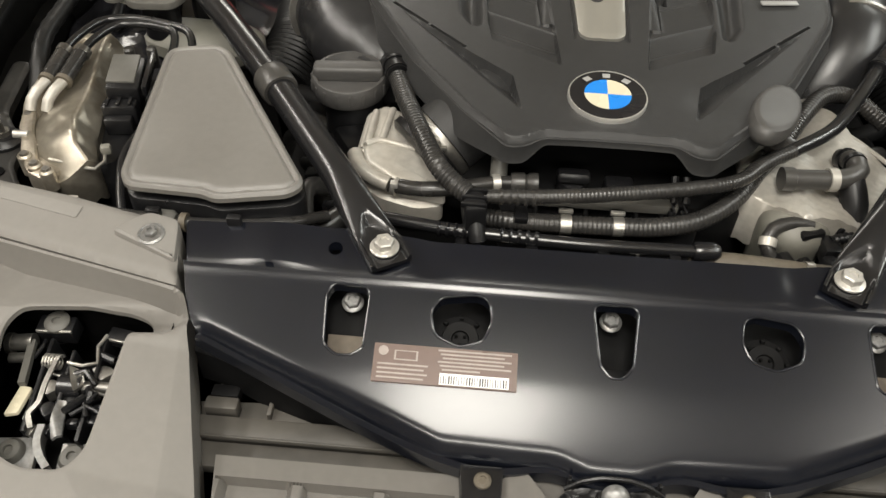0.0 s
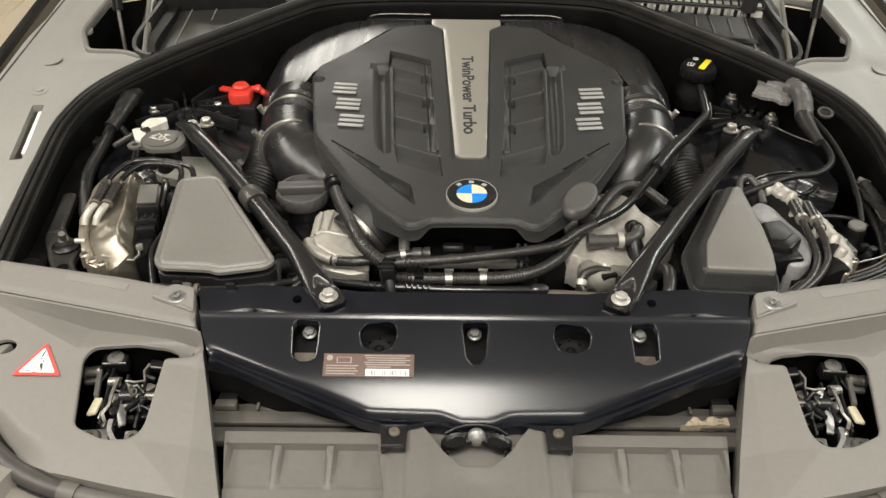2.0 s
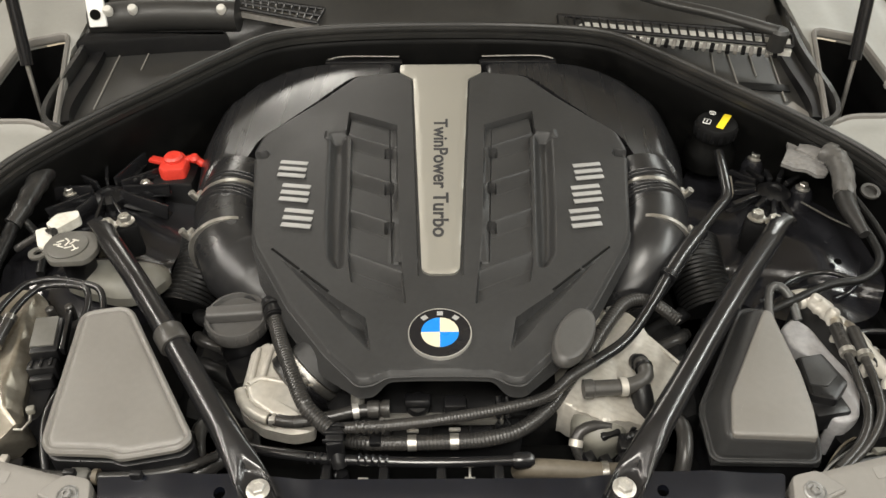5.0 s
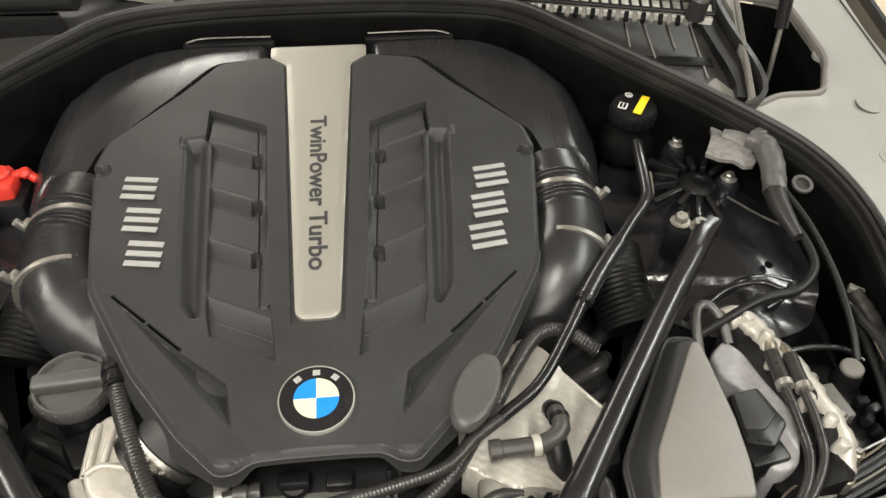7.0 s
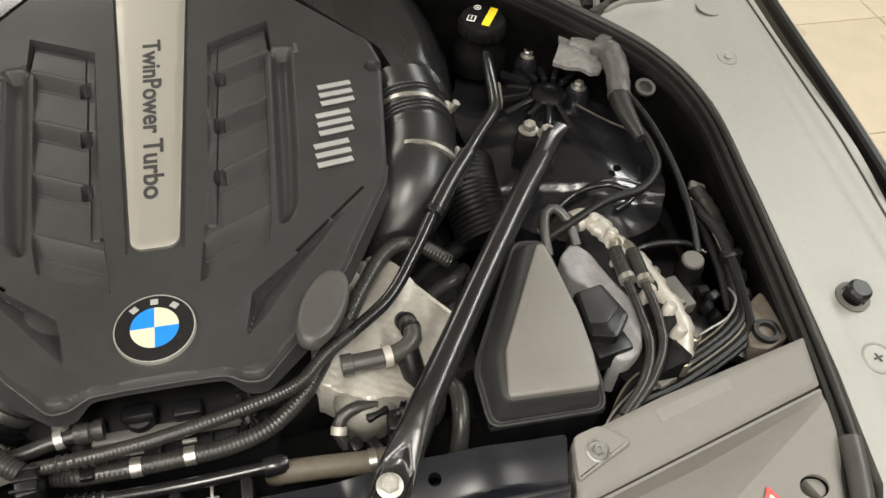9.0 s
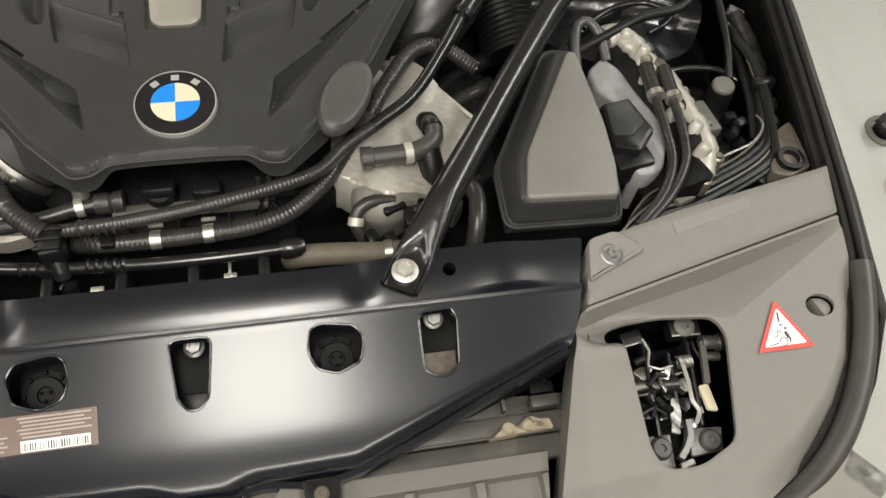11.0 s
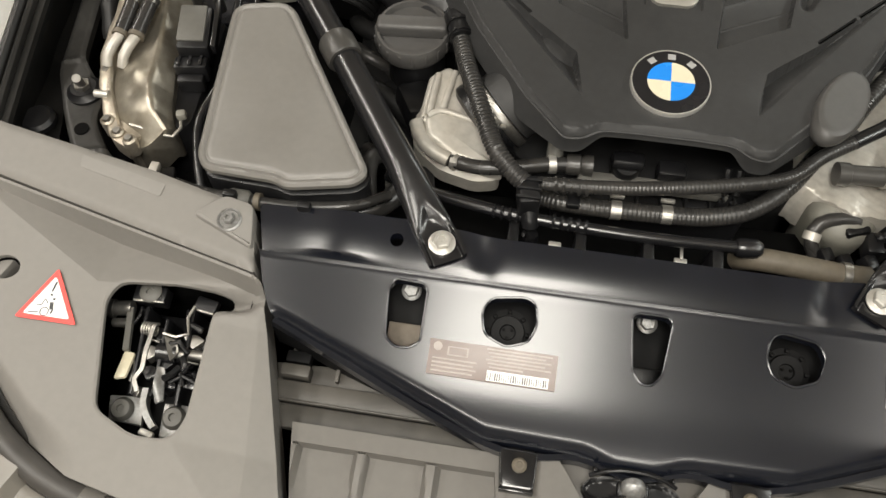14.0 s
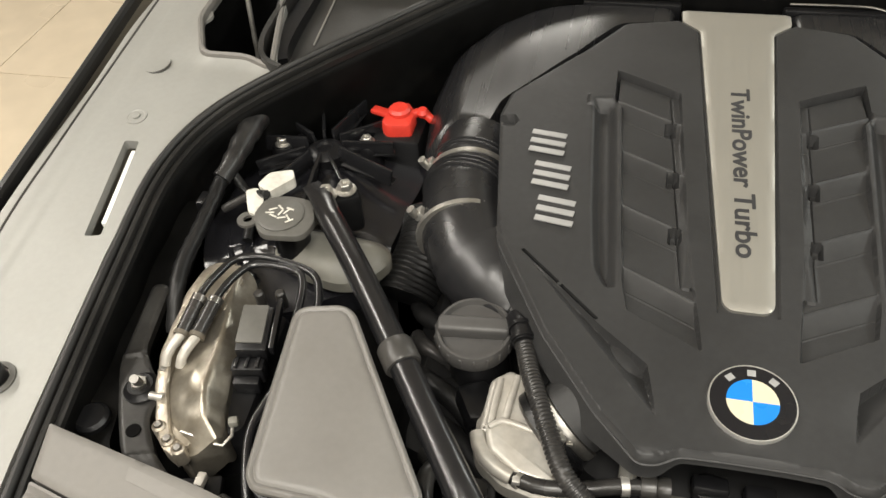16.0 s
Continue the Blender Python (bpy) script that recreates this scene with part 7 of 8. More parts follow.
part("hinge_ball", lathe([(0.008, 0), (0.010, 0.006), (0.006, 0.012)], (-0.438, 0.668, 0.803), (0, 0, 1), 14), RED, red)
part("terminal_block", box((-0.47, 0.655, 0.755), (0.075, 0.085, 0.075), 0.008), BLACKP, red)


def tower(s):
    th = thing("strut_tower", (s * 0.57, 0.55, 0.70), "black strut tower dome with a ribbed casting and bolts", "strut tower", "strut towers")
    b = sheet(rounded([(s * x, y) for x, y in ((0.44, 0.38), (0.42, 0.62), (0.47, 0.74), (0.58, 0.70), (0.69, 0.56), (0.705, 0.42), (0.66, 0.33), (0.55, 0.31))], 0.04), lambda X, Y: 0.742 + 0.040 * np.exp(-(((s * X - 0.575) / 0.10) ** 2 + ((Y - 0.52) / 0.14) ** 2)) + 0.0045 * np.sin(38 * X + 22 * Y) * np.sin(45 * Y - 9 * X) - 0.010 * ramp(0.41 - Y - 0.25 * (s * X - 0.58), 0, 0.012), 0.006, wall=0.10)
    part("dome", b, TOWER, th)
    for pts in (((0.49, 0.362), (0.53, 0.385), (0.575, 0.404), (0.614, 0.412), (0.655, 0.405)), ((0.60, 0.36), (0.64, 0.385), (0.67, 0.44)), ((0.62, 0.47), (0.65, 0.50), (0.655, 0.55))):
        part("pressed_ridge", tube([(s * x, y, 0.742 + 0.040 * math.exp(-(((x - 0.575) / 0.10) ** 2 + ((y - 0.52) / 0.14) ** 2)) - 0.0022) for x, y in pts], 0.004, 10), TOWER, th)
    part("drain_hole", lathe([(0.006, 0), (0.006, 0.002)], (s * 0.62, 0.42, 0.772), (0, 0, 1), 14), PIT, th)
    c = Vector((s * 0.565, 0.578, 0.79))
    part("hub", lathe([(0.030, -0.02), (0.028, 0.004), (0.02, 0.010), (0.012, 0.011), (0.010, 0.007)], c, (0, 0, 1), 24), BLACKP, th)
    n = 11 if s < 0 else 15
    for k in range(n):
        a = 2 * math.pi * k / n + 0.2
        if s > 0 and -0.9 < math.sin(a) < 0.2 and math.cos(a) > 0:
            continue
        l = (0.075 + 0.02 * (k % 3)) if s < 0 else (0.045 + 0.012 * (k % 3))
        d = Vector((math.cos(a), math.sin(a), 0))
        part("rib", box(c + d * (0.025 + l / 2) + Vector((0, 0, 0.004)), (l if s < 0 else 0.75 * l, 0.005 if s < 0 else 0.008, 0.026 if s < 0 else 0.010), 0.0015, (12 * math.sin(3 * k), 6, math.degrees(a))), BRACE, th)
        if k % 2 == 0:
            part("rib_flange", box(c + d * (0.03 + l / 2) + Vector((0, 0, -0.006)), (l * 0.9, 0.012, 0.003), 0.001, (8, 4, math.degrees(a) + 6)), BLACKP, th)
    for x, y in ((0.632, 0.583), (0.565, 0.690), (0.508, 0.602)) if s < 0 else ((0.6155, 0.583), (0.562, 0.675)):
        part("bolt", hexbolt((s * x, y, 0.796), (0, 0, 1), 0.008, 0.008, 0.012), STEEL, th, "zinc bolt")
        part("bolt_pad", lathe([(0.022, -0.04), (0.020, -0.012), (0.015, -0.001)], (s * x, y, 0.796), (0, 0, 1), 18), BLACKP if s < 0 else TOWER, th)


tower(1)
tower(-1)

cs = thing("cable_sleeve", (-0.69, 0.46, 0.74), "thick taped black cable sleeve along the wing", "cable sleeve")
part("thick_end", sweep(catmull([(-0.669, 0.600, 0.832), (-0.669, 0.543, 0.830), (-0.6695, 0.492, 0.825), (-0.676, 0.470, 0.818)], 0.008), lambda i, q: ring(0.019 - 0.0004 * i + 0.0012 * math.sin(i * 1.7), 16)), WRAPD, cs, "grey-black taped end")
part("taped_run", sweep(catmull([(-0.672, 0.500, 0.822), (-0.678, 0.460, 0.812), (-0.676, 0.4435, 0.81), (-0.669, 0.372, 0.81), (-0.6635, 0.3155, 0.81), (-0.657, 0.277, 0.80), (-0.652, 0.24, 0.77)], 0.008), lambda i, q: ring(0.0100 + 0.0007 * math.sin(i * 2.3), 12)), RUBBER, cs)
part("branch", tube([(-0.672, 0.49, 0.815), (-0.655, 0.48, 0.80), (-0.63, 0.455, 0.79), (-0.62, 0.40, 0.775)], 0.007, 10), RUBBER, cs)
part("clip", box((-0.690, 0.44, 0.80), (0.02, 0.026, 0.018), 0.003), BLACKP, cs)

lc = thing("lamp_cable", (-0.38, 0.015, 0.715), "black cable with an orange tag before the filter box", "cable")
part("cable", tube([(-0.500, 0.042, 0.780), (-0.464, 0.028, 0.792), (-0.42, 0.028, 0.788), (-0.385, 0.027, 0.788), (-0.345, 0.030, 0.788), (-0.305, 0.040, 0.786), (-0.275, 0.065, 0.775)], 0.0062, 14), HOSE, lc)
part("connector", lathe([(0.009, 0), (0.011, 0.003), (0.011, 0.02), (0.008, 0.024)], (-0.436, 0.0275, 0.789), (1, -0.05, 0.0), 16), CAPG, lc)
part("ferrule", lathe([(0.0095, 0), (0.0095, 0.006)], (-0.408, 0.0275, 0.788), (1, 0, 0), 16), TAN, lc)
part("orange_tag", box((-0.386, 0.0335, 0.7775), (0.038, 0.013, 0.003), 0.001, (14, 4, -12)), RED, lc, "orange-red tag")
part("lower_hose", tube([(-0.40, 0.056, 0.755), (-0.377, 0.051, 0.76), (-0.338, 0.043, 0.76), (-0.3055, 0.047, 0.76), (-0.281, 0.063, 0.76), (-0.265, 0.091, 0.755), (-0.255, 0.12, 0.74)], 0.012, 14), HOSE, lc)


# ---------- right side of the bay ----------
res = thing("brake_fluid_reservoir", (0.484, 0.682, 0.76), "black reservoir cap with a yellow printed block", "reservoir cap")
# body takes the bay wall's black to stand in for shade below the cap
part("reservoir", lathe([(0.046, 0), (0.044, 0.030), (0.034, 0.042), (0.032, 0.060)], (0.486, 0.697, 0.775), (0, 0, 1), 28), BAYW, res)
part("cap", lathe([(0.034, 0), (0.036, 0.004), (0.036, 0.022), (0.033, 0.027), (0.030, 0.028)], (0.486, 0.694, 0.835), (0, -0.06, 1), 36), DULL, res)
for k in range(16):
    a = 2 * math.pi * k / 16
    part("ridge", box((0.486 + 0.0358 * math.cos(a), 0.694 + 0.0358 * math.sin(a), 0.846), (0.003, 0.006, 0.018), 0.001, (0, 0, math.degrees(a))), BLACKP, res)
part("yellow_block", box((0.4955, 0.689, 0.8645), (0.0125, 0.047, 0.0016), 0.0003, (3.4, 0, -33)), YELLOW, res, "yellow printed block")
part("printed_mark", box((0.4665, 0.690, 0.8642), (0.013, 0.016, 0.001), 0.0002, (0, 0, -28)), WHITE, res)
part("printed_hollow", box((0.4665, 0.690, 0.8648), (0.0098, 0.0128, 0.0008), 0.0002, (0, 0, -28)), BLACKP, res)
part("printed_line", box((0.4665, 0.690, 0.8654), (0.0015, 0.011, 0.0006), 0, (0, 0, -28)), WHITE, res)
part("printed_ring", sweep([Vector((0.4830 + 0.0055 * math.cos(k * 0.393), 0.7165 + 0.0055 * math.sin(k * 0.393), 0.8652)) for k in range(16)], lambda i, q: ring(0.0007, 6), True), WHITE, res)
part("printed_line", box((0.4830, 0.7165, 0.8650), (0.006, 0.0016, 0.0006), 0, (0, 0, -28)), WHITE, res)

bag = thing("wrapped_connector", (0.615, 0.615, 0.78), "grey plastic-wrapped connector under the seal", "connector")
part("wrapping", crumple(rounded([(0.602, 0.670), (0.622, 0.680), (0.634, 0.655), (0.660, 0.634), (0.664, 0.592), (0.640, 0.566), (0.628, 0.552), (0.612, 0.549), (0.600, 0.561), (0.583, 0.563), (0.560, 0.573), (0.574, 0.596), (0.588, 0.622)], 0.003), 0.850, 0.0030, 0.9, 0.006, 0.003, 0.05, 0.003, 0.0022), FILM, bag, "torn fan of pale plastic film")
part("wrapping_fold", crumple(rounded([(0.598, 0.612), (0.622, 0.648), (0.650, 0.620), (0.655, 0.596), (0.632, 0.574)], 0.003), 0.858, 0.003, 2.3, 0.004, 0.003, 0.05, 0.003, 0.002), FILM, bag)
part("collar", sweep(catmull([(0.640, 0.596, 0.858), (0.650, 0.585, 0.858)], 0.005), lambda i, q: ring(0.021, 18)), POUCHD, bag)
part("sleeve", sweep(catmull([(0.638, 0.596, 0.858), (0.649, 0.577, 0.860), (0.648, 0.545, 0.858), (0.640, 0.512, 0.853), (0.633, 0.488, 0.848)], 0.005), lambda i, q: [(x * (1 + 0.05 * math.sin(1.3 * i + 2 * k)), y * (1 + 0.06 * math.sin(0.8 * i - 3 * k))) for k, (x, y) in enumerate(ring(0.0185 - 0.00012 * i, 20))]), POUCHD, bag, "grey taped sleeve")
part("taped_end", sweep(catmull([(0.634, 0.494, 0.849), (0.631, 0.470, 0.846), (0.632, 0.442, 0.842), (0.636, 0.408, 0.837)], 0.005), lambda i, q: [(x * (1 + 0.05 * math.sin(1.9 * i + 2 * k)), y) for k, (x, y) in enumerate(ring(0.0155 - 0.00022 * i - 0.000018 * i * i, 18))]), WRAPD, bag, "black taped sleeve end")
part("cable", tube([(0.645, 0.50, 0.846), (0.640, 0.45, 0.838), (0.648, 0.405, 0.83), (0.645, 0.365, 0.822), (0.612, 0.335, 0.815), (0.56, 0.325, 0.812), (0.50, 0.30, 0.805), (0.465, 0.285, 0.80)], 0.0062, 12), RUBBER, bag)
part("cable", tube([(0.648, 0.51, 0.846), (0.668, 0.44, 0.83), (0.676, 0.36, 0.81), (0.672, 0.29, 0.79), (0.668, 0.25, 0.77)], 0.0048, 12), RUBBER, bag)
part("eyelet", lathe([(0.015, 0), (0.015, 0.004), (0.010, 0.004), (0.010, 0.0)], (0.676, 0.498, 0.850), (0, -0.3, 1), 22), PIPEP, bag)
part("loop", tube([(0.60, 0.345, 0.805), (0.575, 0.365, 0.80), (0.53, 0.36, 0.795), (0.49, 0.335, 0.79)], 0.004, 10), BRACE, bag)
part("thin_rod", tube([(0.585, 0.52, 0.815), (0.62, 0.48, 0.812), (0.655, 0.45, 0.81)], 0.0016, 8), STEELD, bag)

wh = thing("wiring_harness", (0.70, 0.25, 0.74), "dusty taped wiring harness along the inner wing", "wiring harness")
part("taped_run", sweep(catmull([(0.704, 0.345, 0.788), (0.710, 0.303, 0.782), (0.704, 0.249, 0.776), (0.694, 0.195, 0.770), (0.676, 0.138, 0.762), (0.650, 0.095, 0.752)], 0.006), lambda i, q: ring(0.0105 + 0.0009 * math.sin(i * 2.1), 12)), SEALR, wh)
part("branch", tube([(0.692, 0.32, 0.778), (0.690, 0.270, 0.772), (0.684, 0.215, 0.766), (0.672, 0.160, 0.756)], 0.0058, 10), RUBBER, wh)
part("holding_clip", box((0.704, 0.346, 0.792), (0.022, 0.012, 0.010), 0.002, (0, 10, -30)), CAPG, wh, "grey holding clip")
part("holding_clip", box((0.700, 0.228, 0.776), (0.030, 0.012, 0.026), 0.003, (0, 0, 8)), BLACKP, wh)
for k in range(5):
    part("tape_band", lathe([(0.0119, 0), (0.0119, 0.010)], (0.7085 - 0.0018 * k * k * 0.5, 0.290 - 0.028 * k, 0.7805 - 0.003 * k), (-0.12 - 0.04 * k, -1, -0.11), 14), RUBBER, wh)
part("loose_wire", tube([(0.678, 0.185, 0.772), (0.674, 0.163, 0.780), (0.6486, 0.1365, 0.783), (0.6036, 0.119, 0.783), (0.5495, 0.0975, 0.781), (0.505, 0.070, 0.779), (0.466, 0.0455, 0.777), (0.45, 0.03, 0.765)], 0.0016, 8), STEELZ, wh, "thin pale wire")

hyr = thing("hydraulic_unit", (0.53, 0.19, 0.70), "cast aluminium valve unit with dark hoses and a plug block", "valve unit")
RO = rounded([(0.492, 0.250), (0.497, 0.295), (0.530, 0.330), (0.555, 0.300), (0.574, 0.240), (0.598, 0.170), (0.592, 0.110), (0.566, 0.076), (0.520, 0.075), (0.497, 0.088), (0.500, 0.14), (0.487, 0.20)], 0.010)


def right_saddle(X, Y):
    ridge = np.interp(Y, (0.08, 0.17, 0.24, 0.33), (0.556, 0.570, 0.550, 0.525))
    q = X - ridge
    z = 0.806 - 0.03 * np.abs(Y - 0.2) - np.where(q > 0, 0.5 * q + 9 * q * q, 0.40 * np.abs(q) + 8 * q * q)
    z = z + 0.004 * np.sin(120 * Y + 40 * X) * np.exp(-((q - 0.004) / 0.022) ** 2)
    return np.maximum(z, 0.762)


part("casting", sheet(RO, right_saddle, 0.0035, wall=0.07, edge=0.004), DULL, hyr, "dark casting base")
part("flange", sweep(catmull([(0.508, 0.308, 0.797), (0.526, 0.312, 0.798), (0.540, 0.292, 0.798), (0.548, 0.262, 0.797), (0.562, 0.238, 0.796), (0.570, 0.205, 0.795), (0.574, 0.178, 0.794), (0.580, 0.150, 0.792), (0.577, 0.118, 0.790), (0.555, 0.086, 0.787)], 0.004), lambda i, q: ring(0.0150 + 0.0016 * math.sin(i * 0.8) + 0.0010 * math.sin(i * 1.9), 14, 0.012)), HEAT, hyr, "lumpy cast flange")
for k in range(7):
    part("boss", lathe([(0.008, -0.03), (0.008, 0.003), (0.006, 0.006), (0.003, 0.0062)], (0.532 + 0.006 * k + 0.006 * (k % 2), 0.300 - 0.031 * k, 0.808 + 0.003 * (k % 2)), (0.3, 0.1 * (k % 3), 1), 14), HEAT, hyr)
part("lower_housing", slab(rounded([(0.474, 0.262), (0.500, 0.284), (0.517, 0.262), (0.527, 0.22), (0.541, 0.18), (0.538, 0.14), (0.522, 0.105), (0.498, 0.098), (0.484, 0.106), (0.504, 0.135), (0.510, 0.165), (0.498, 0.205), (0.476, 0.228)], 0.010), 0.72, 0.790, 0.005, 3), POUCH, hyr, "bluish grey curved housing")
part("pale_tag", box((0.506, 0.115, 0.7885), (0.010, 0.010, 0.0012), 0.0003, (0, 0, 35)), TANK, hyr)
part("pale_tag", box((0.506, 0.115, 0.7895), (0.005, 0.005, 0.0008), 0.0002, (0, 0, 35)), POUCH, hyr)
bl2 = part("plug_block", slab(rounded([(0.461, 0.126), (0.465, 0.190), (0.503, 0.198), (0.519, 0.147), (0.492, 0.117)], 0.005), 0.74, 0.810, 0.006), BLACKP, hyr, "black plug block")
part("block_top", slab(rounded([(0.466, 0.142), (0.469, 0.186), (0.498, 0.192), (0.507, 0.156), (0.488, 0.138)], 0.003), 0.80, 0.8125, 0.002), COVER, bl2)
part("plug_foot", box((0.488, 0.120, 0.78), (0.048, 0.028, 0.034), 0.005, (0, 0, 10)), BLACKP, bl2)
for dx in (0.0, 0.020):
    part("hose", tube([(0.535 + dx, 0.235, 0.812), (0.533 + dx, 0.190, 0.812), (0.532 + dx, 0.146, 0.808), (0.529 + dx * 0.8, 0.105, 0.800), (0.508 + dx * 0.5, 0.068, 0.792), (0.47 + dx * 0.4, 0.035, 0.785)], 0.0055, 12), HOSE, hyr)
    part("sleeve", tube([(0.536 + dx, 0.240 - dx * 0.3, 0.813), (0.533 + dx, 0.195 - dx * 0.3, 0.813)], 0.0092, 16, 0.1), HOSE, hyr)
    part("ferrule", lathe([(0.0102, 0), (0.0102, 0.008)], (0.5335 + dx, 0.190 - dx * 0.3, 0.813), (0.05, 1, 0), 18), STEEL, hyr, "bright ferrule")
    part("fitting", tube([(0.536 + dx, 0.238 - dx * 0.3, 0.812), (0.545 + dx * 0.7, 0.256 - dx * 0.5, 0.806), (0.548 + dx * 0.6, 0.268 - dx * 0.5, 0.798)], 0.0080, 12), ALU, hyr)
part("hook_pipe", tube([(0.462, 0.265, 0.79), (0.463, 0.292, 0.805), (0.472, 0.318, 0.812), (0.488, 0.322, 0.812), (0.500, 0.302, 0.803), (0.503, 0.275, 0.79)], 0.0062, 14), WRAP, hyr)
for x, y in ((0.542, 0.312), (0.560, 0.262), (0.584, 0.215), (0.594, 0.160), (0.590, 0.112), (0.564, 0.082)):
    part("lug", lathe([(0.0075, -0.02), (0.0075, 0.002), (0.0055, 0.004), (0.004, 0.002)], (x, y, 0.791), (0, 0, 1), 14), ALU, hyr)
    part("lug_bolt", lathe([(0.0042, 0), (0.0042, 0.005)], (x, y, 0.792), (0, 0, 1), 6), STEELD, hyr)

rd = thing("round_mount", (0.655, 0.236, 0.72), "round grey-topped rubber mount in the wing corner", "mount")
part("rubber", lathe([(0.019, 0), (0.018, 0.020), (0.0165, 0.022), (0.0165, 0.036), (0.0145, 0.043)], (0.655, 0.238, 0.725), (0, 0, 1), 26), DULL, rd)
part("cap", lathe([(0.0145, 0), (0.0145, 0.004), (0.0125, 0.0065), (0.005, 0.007)], (0.655, 0.239, 0.768), (0, 0, 1), 28), GUIDE, rd, "grey disc cap")
part("tray", crumple(rounded([(0.585, 0.225), (0.60, 0.285), (0.66, 0.29), (0.69, 0.25), (0.685, 0.15), (0.64, 0.13), (0.60, 0.16)], 0.015), 0.735, 0.003, 0.2, 0.06, 0.008), BLACKP, rd)
part("fold", tube([(0.582, 0.268, 0.756), (0.592, 0.278, 0.758), (0.625, 0.284, 0.758), (0.668, 0.279, 0.757), (0.69, 0.26, 0.754)], 0.0045, 10), BRACE, rd)
for k in range(7):
    part("linkage", box((0.655 + 0.008 * math.sin(k * 2.1), 0.20 - 0.013 * k, 0.752 + 0.004 * math.sin(k * 1.3)), (0.016, 0.012, 0.016), 0.003, (10 * k, 7 * k, 23 * k)), (DULL, BLACKP, DULL)[k % 3], rd)
part("grey_block", box((0.618, 0.200, 0.752), (0.026, 0.05, 0.02), 0.003, (0, 0, 10)), CAPG, rd)

wires = thing("wing_wires", (0.64, 0.13, 0.70), "bundle of thin black and pale wires by the wing", "wires")
for k, (r, m) in enumerate(((0.0016, TAN), (0.0035, RUBBER), (0.005, RUBBER), (0.0016, TANK), (0.006, RUBBER), (0.004, RUBBER))):
    d = 0.007 * k
    part("wire", tube([(0.688, 0.33 - d, 0.79), (0.692 + 0.3 * d, 0.25, 0.785), (0.684, 0.176 - d, 0.774), (0.646 + d * 0.6, 0.136 - d * 0.8, 0.768), (0.571, 0.104 - d, 0.766 - d * 0.3), (0.508, 0.086 - d, 0.772 - d * 0.3), (0.468, 0.050 - d * 0.4, 0.77), (0.45, 0.02, 0.745)], r, 8), m, wires)
part("pale_cable", tube([(0.49, 0.05, 0.775), (0.47, 0.036, 0.778), (0.45, 0.025, 0.778), (0.42, 0.022, 0.77)], 0.0055, 10), TAN, wires)
part("plug", lathe([(0.008, 0), (0.008, 0.014)], (0.43, 0.022, 0.772), (1, 0.1, 0), 14), FOAM, wires)
part("grey_plug", box((0.545, 0.078, 0.765), (0.026, 0.014, 0.012), 0.002, (0, 0, 20)), TANK, wires)
lug = thing("corner_bracket", (0.70, 0.12, 0.74), "grimy grey corner bracket with a round socket in the bay", "bracket")
part("plate", slab(rounded([(0.683, 0.153), (0.716, 0.172), (0.722, 0.128), (0.714, 0.100), (0.682, 0.088), (0.660, 0.096)], 0.006), 0.745, 0.774, 0.003), BROWN, lug)
part("socket", lathe([(0.0165, -0.004), (0.0165, 0.004), (0.0105, 0.004), (0.0095, -0.012)], (0.689, 0.111, 0.777), (0, 0, 1), 22), BLACKP, lug, "black round socket")

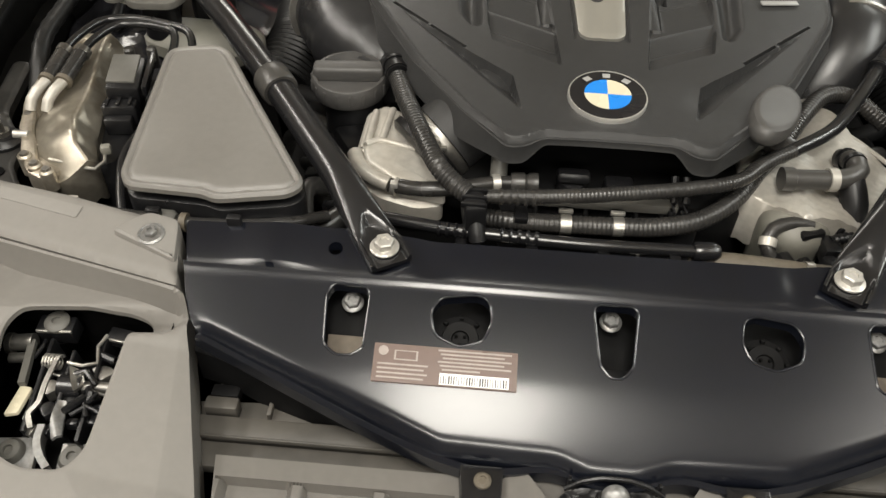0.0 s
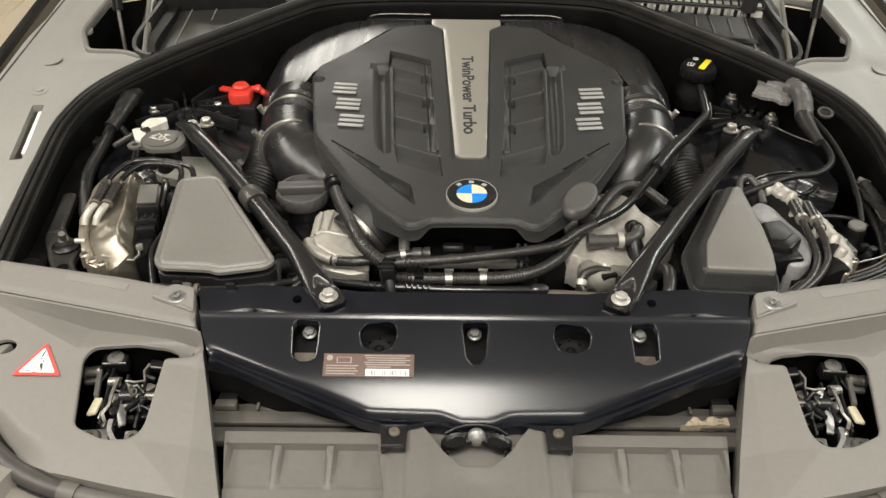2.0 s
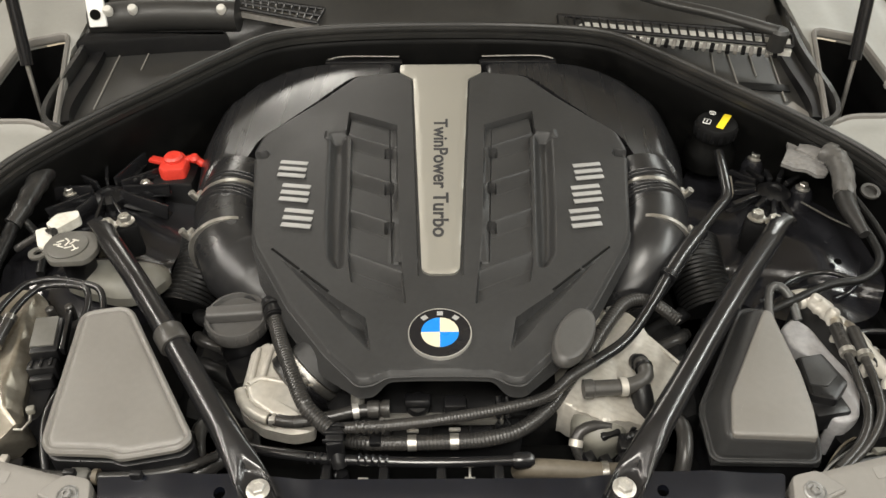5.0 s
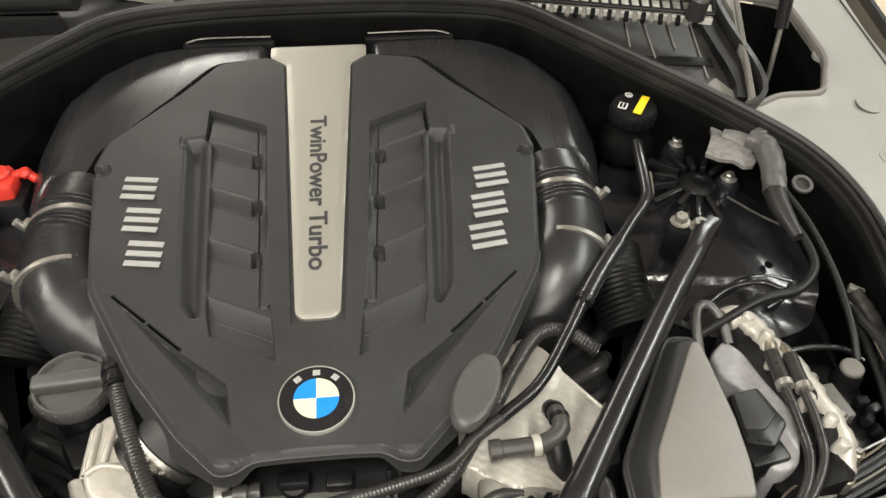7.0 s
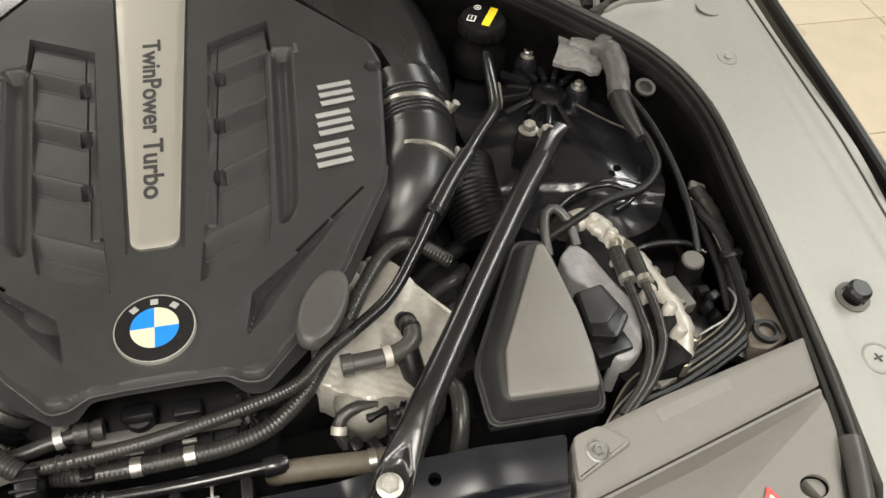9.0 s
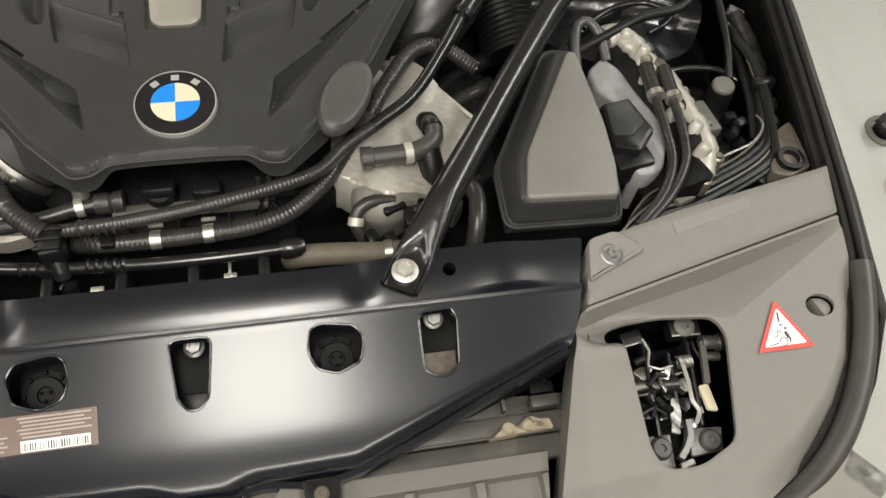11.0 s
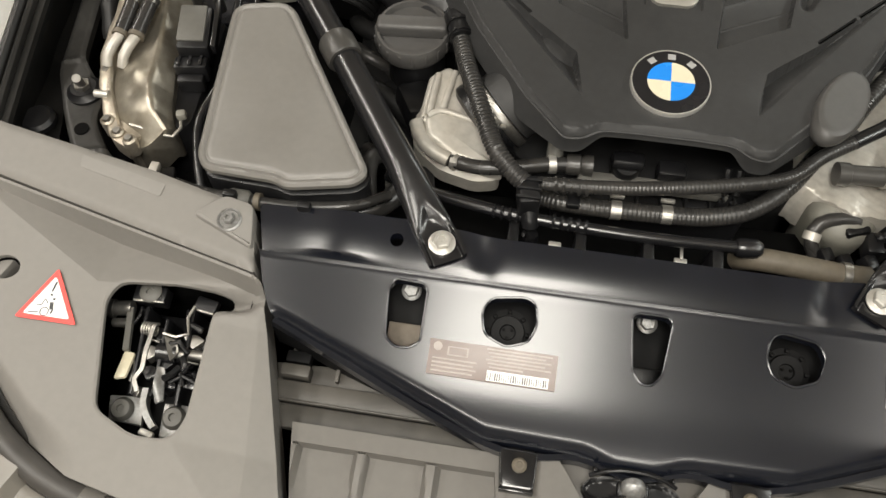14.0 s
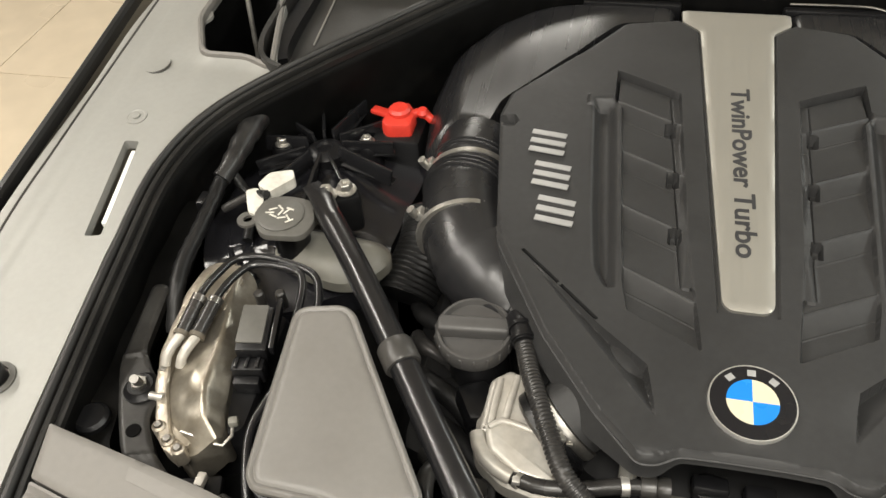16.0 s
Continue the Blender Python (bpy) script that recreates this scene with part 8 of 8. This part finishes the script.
# loose dark hoses that fill the depths
dp = thing("lower_hoses", (0.0, 0.2, 0.68), "dark hoses low in the engine bay", "hoses")
random.seed(11)
for s in (1, -1):
    for k in range(5):
        y = 0.10 + 0.05 * k
        part("hose", tube([(s * (0.245 + 0.01 * k), y, 0.715), (s * (0.28 + 0.012 * k), y + 0.03, 0.735 - 0.003 * k), (s * (0.31 + 0.014 * k), y + 0.05, 0.725), (s * (0.345 + 0.01 * k), y + 0.085, 0.70)], 0.010 + 0.002 * (k % 3), 12), (HOSE, DULL, RUBBER)[k % 3], dp)
    for k in range(6):
        part("bracket", box((s * (0.25 + 0.03 * (k % 3)), 0.12 + 0.06 * (k // 2), 0.725), (0.025, 0.03, 0.03), 0.004, (random.uniform(-20, 20), random.uniform(-20, 20), random.uniform(0, 90))), (BLACKP, CAPG, DULL)[k % 3], dp)
    part("loop_hose", tube([(s * 0.29, 0.04, 0.73), (s * 0.30, 0.07, 0.765), (s * 0.305, 0.11, 0.77), (s * 0.29, 0.14, 0.75)], 0.010, 12), HOSE, dp)

# stops on the wings
for s in (1, -1):
    st = thing("bonnet_stop", (s * 0.806, 0.125, fz(0, 0.125)), "black rubber bonnet stop screwed into the wing gutter", "rubber stop", "bonnet stops")
    part("socket", lathe([(0.021, -0.004), (0.021, 0.003), (0.015, 0.004), (0.014, 0.0)], (s * 0.806, 0.125, fz(0, 0.125)), (0, -0.14, 1), 26), CAPG, st)
    part("buffer", lathe([(0.0125, 0), (0.0125, 0.010), (0.0145, 0.013), (0.0145, 0.020), (0.011, 0.024)], (s * 0.806, 0.125, fz(0, 0.125)), (0, -0.14, 1), 22), BLACKP, st)
    pl = thing("round_plug", (s * 0.795, 0.045, fz(0, 0.045)), "round grey plug with a cross slot in the wing gutter", "plug", "wing plugs")
    part("disc", lathe([(0.020, -0.003), (0.020, 0.0016), (0.0175, 0.0026), (0.0165, 0.0014)], (s * 0.795, 0.045, fz(0, 0.045)), (0, -0.14, 1), 28), PAINT, pl)
    for a in (0, 90):
        part("cross_bar", box((s * 0.795, 0.045, fz(0, 0.045) + 0.0022), (0.012, 0.0025, 0.0012), 0.0003, (8, 0, a + 10)), INK, pl)

# floor tiles, laid last
tile_mesh = None
for i in range(-6, 6):
    for j in range(-3, 7):
        x, y = 0.3 + 0.6 * i, 0.3 + 0.6 * j
        if tile_mesh is None:
            t = part("tile", box((0, 0, -0.010), (0.596, 0.596, 0.020), 0.0015, seg=1), WOOD, floor)
            tile_mesh = t.data
            t.location = (x, y, 0)
        else:
            t = new("tile", tile_mesh)
            t.parent, t.location = floor, (x, y, 0)
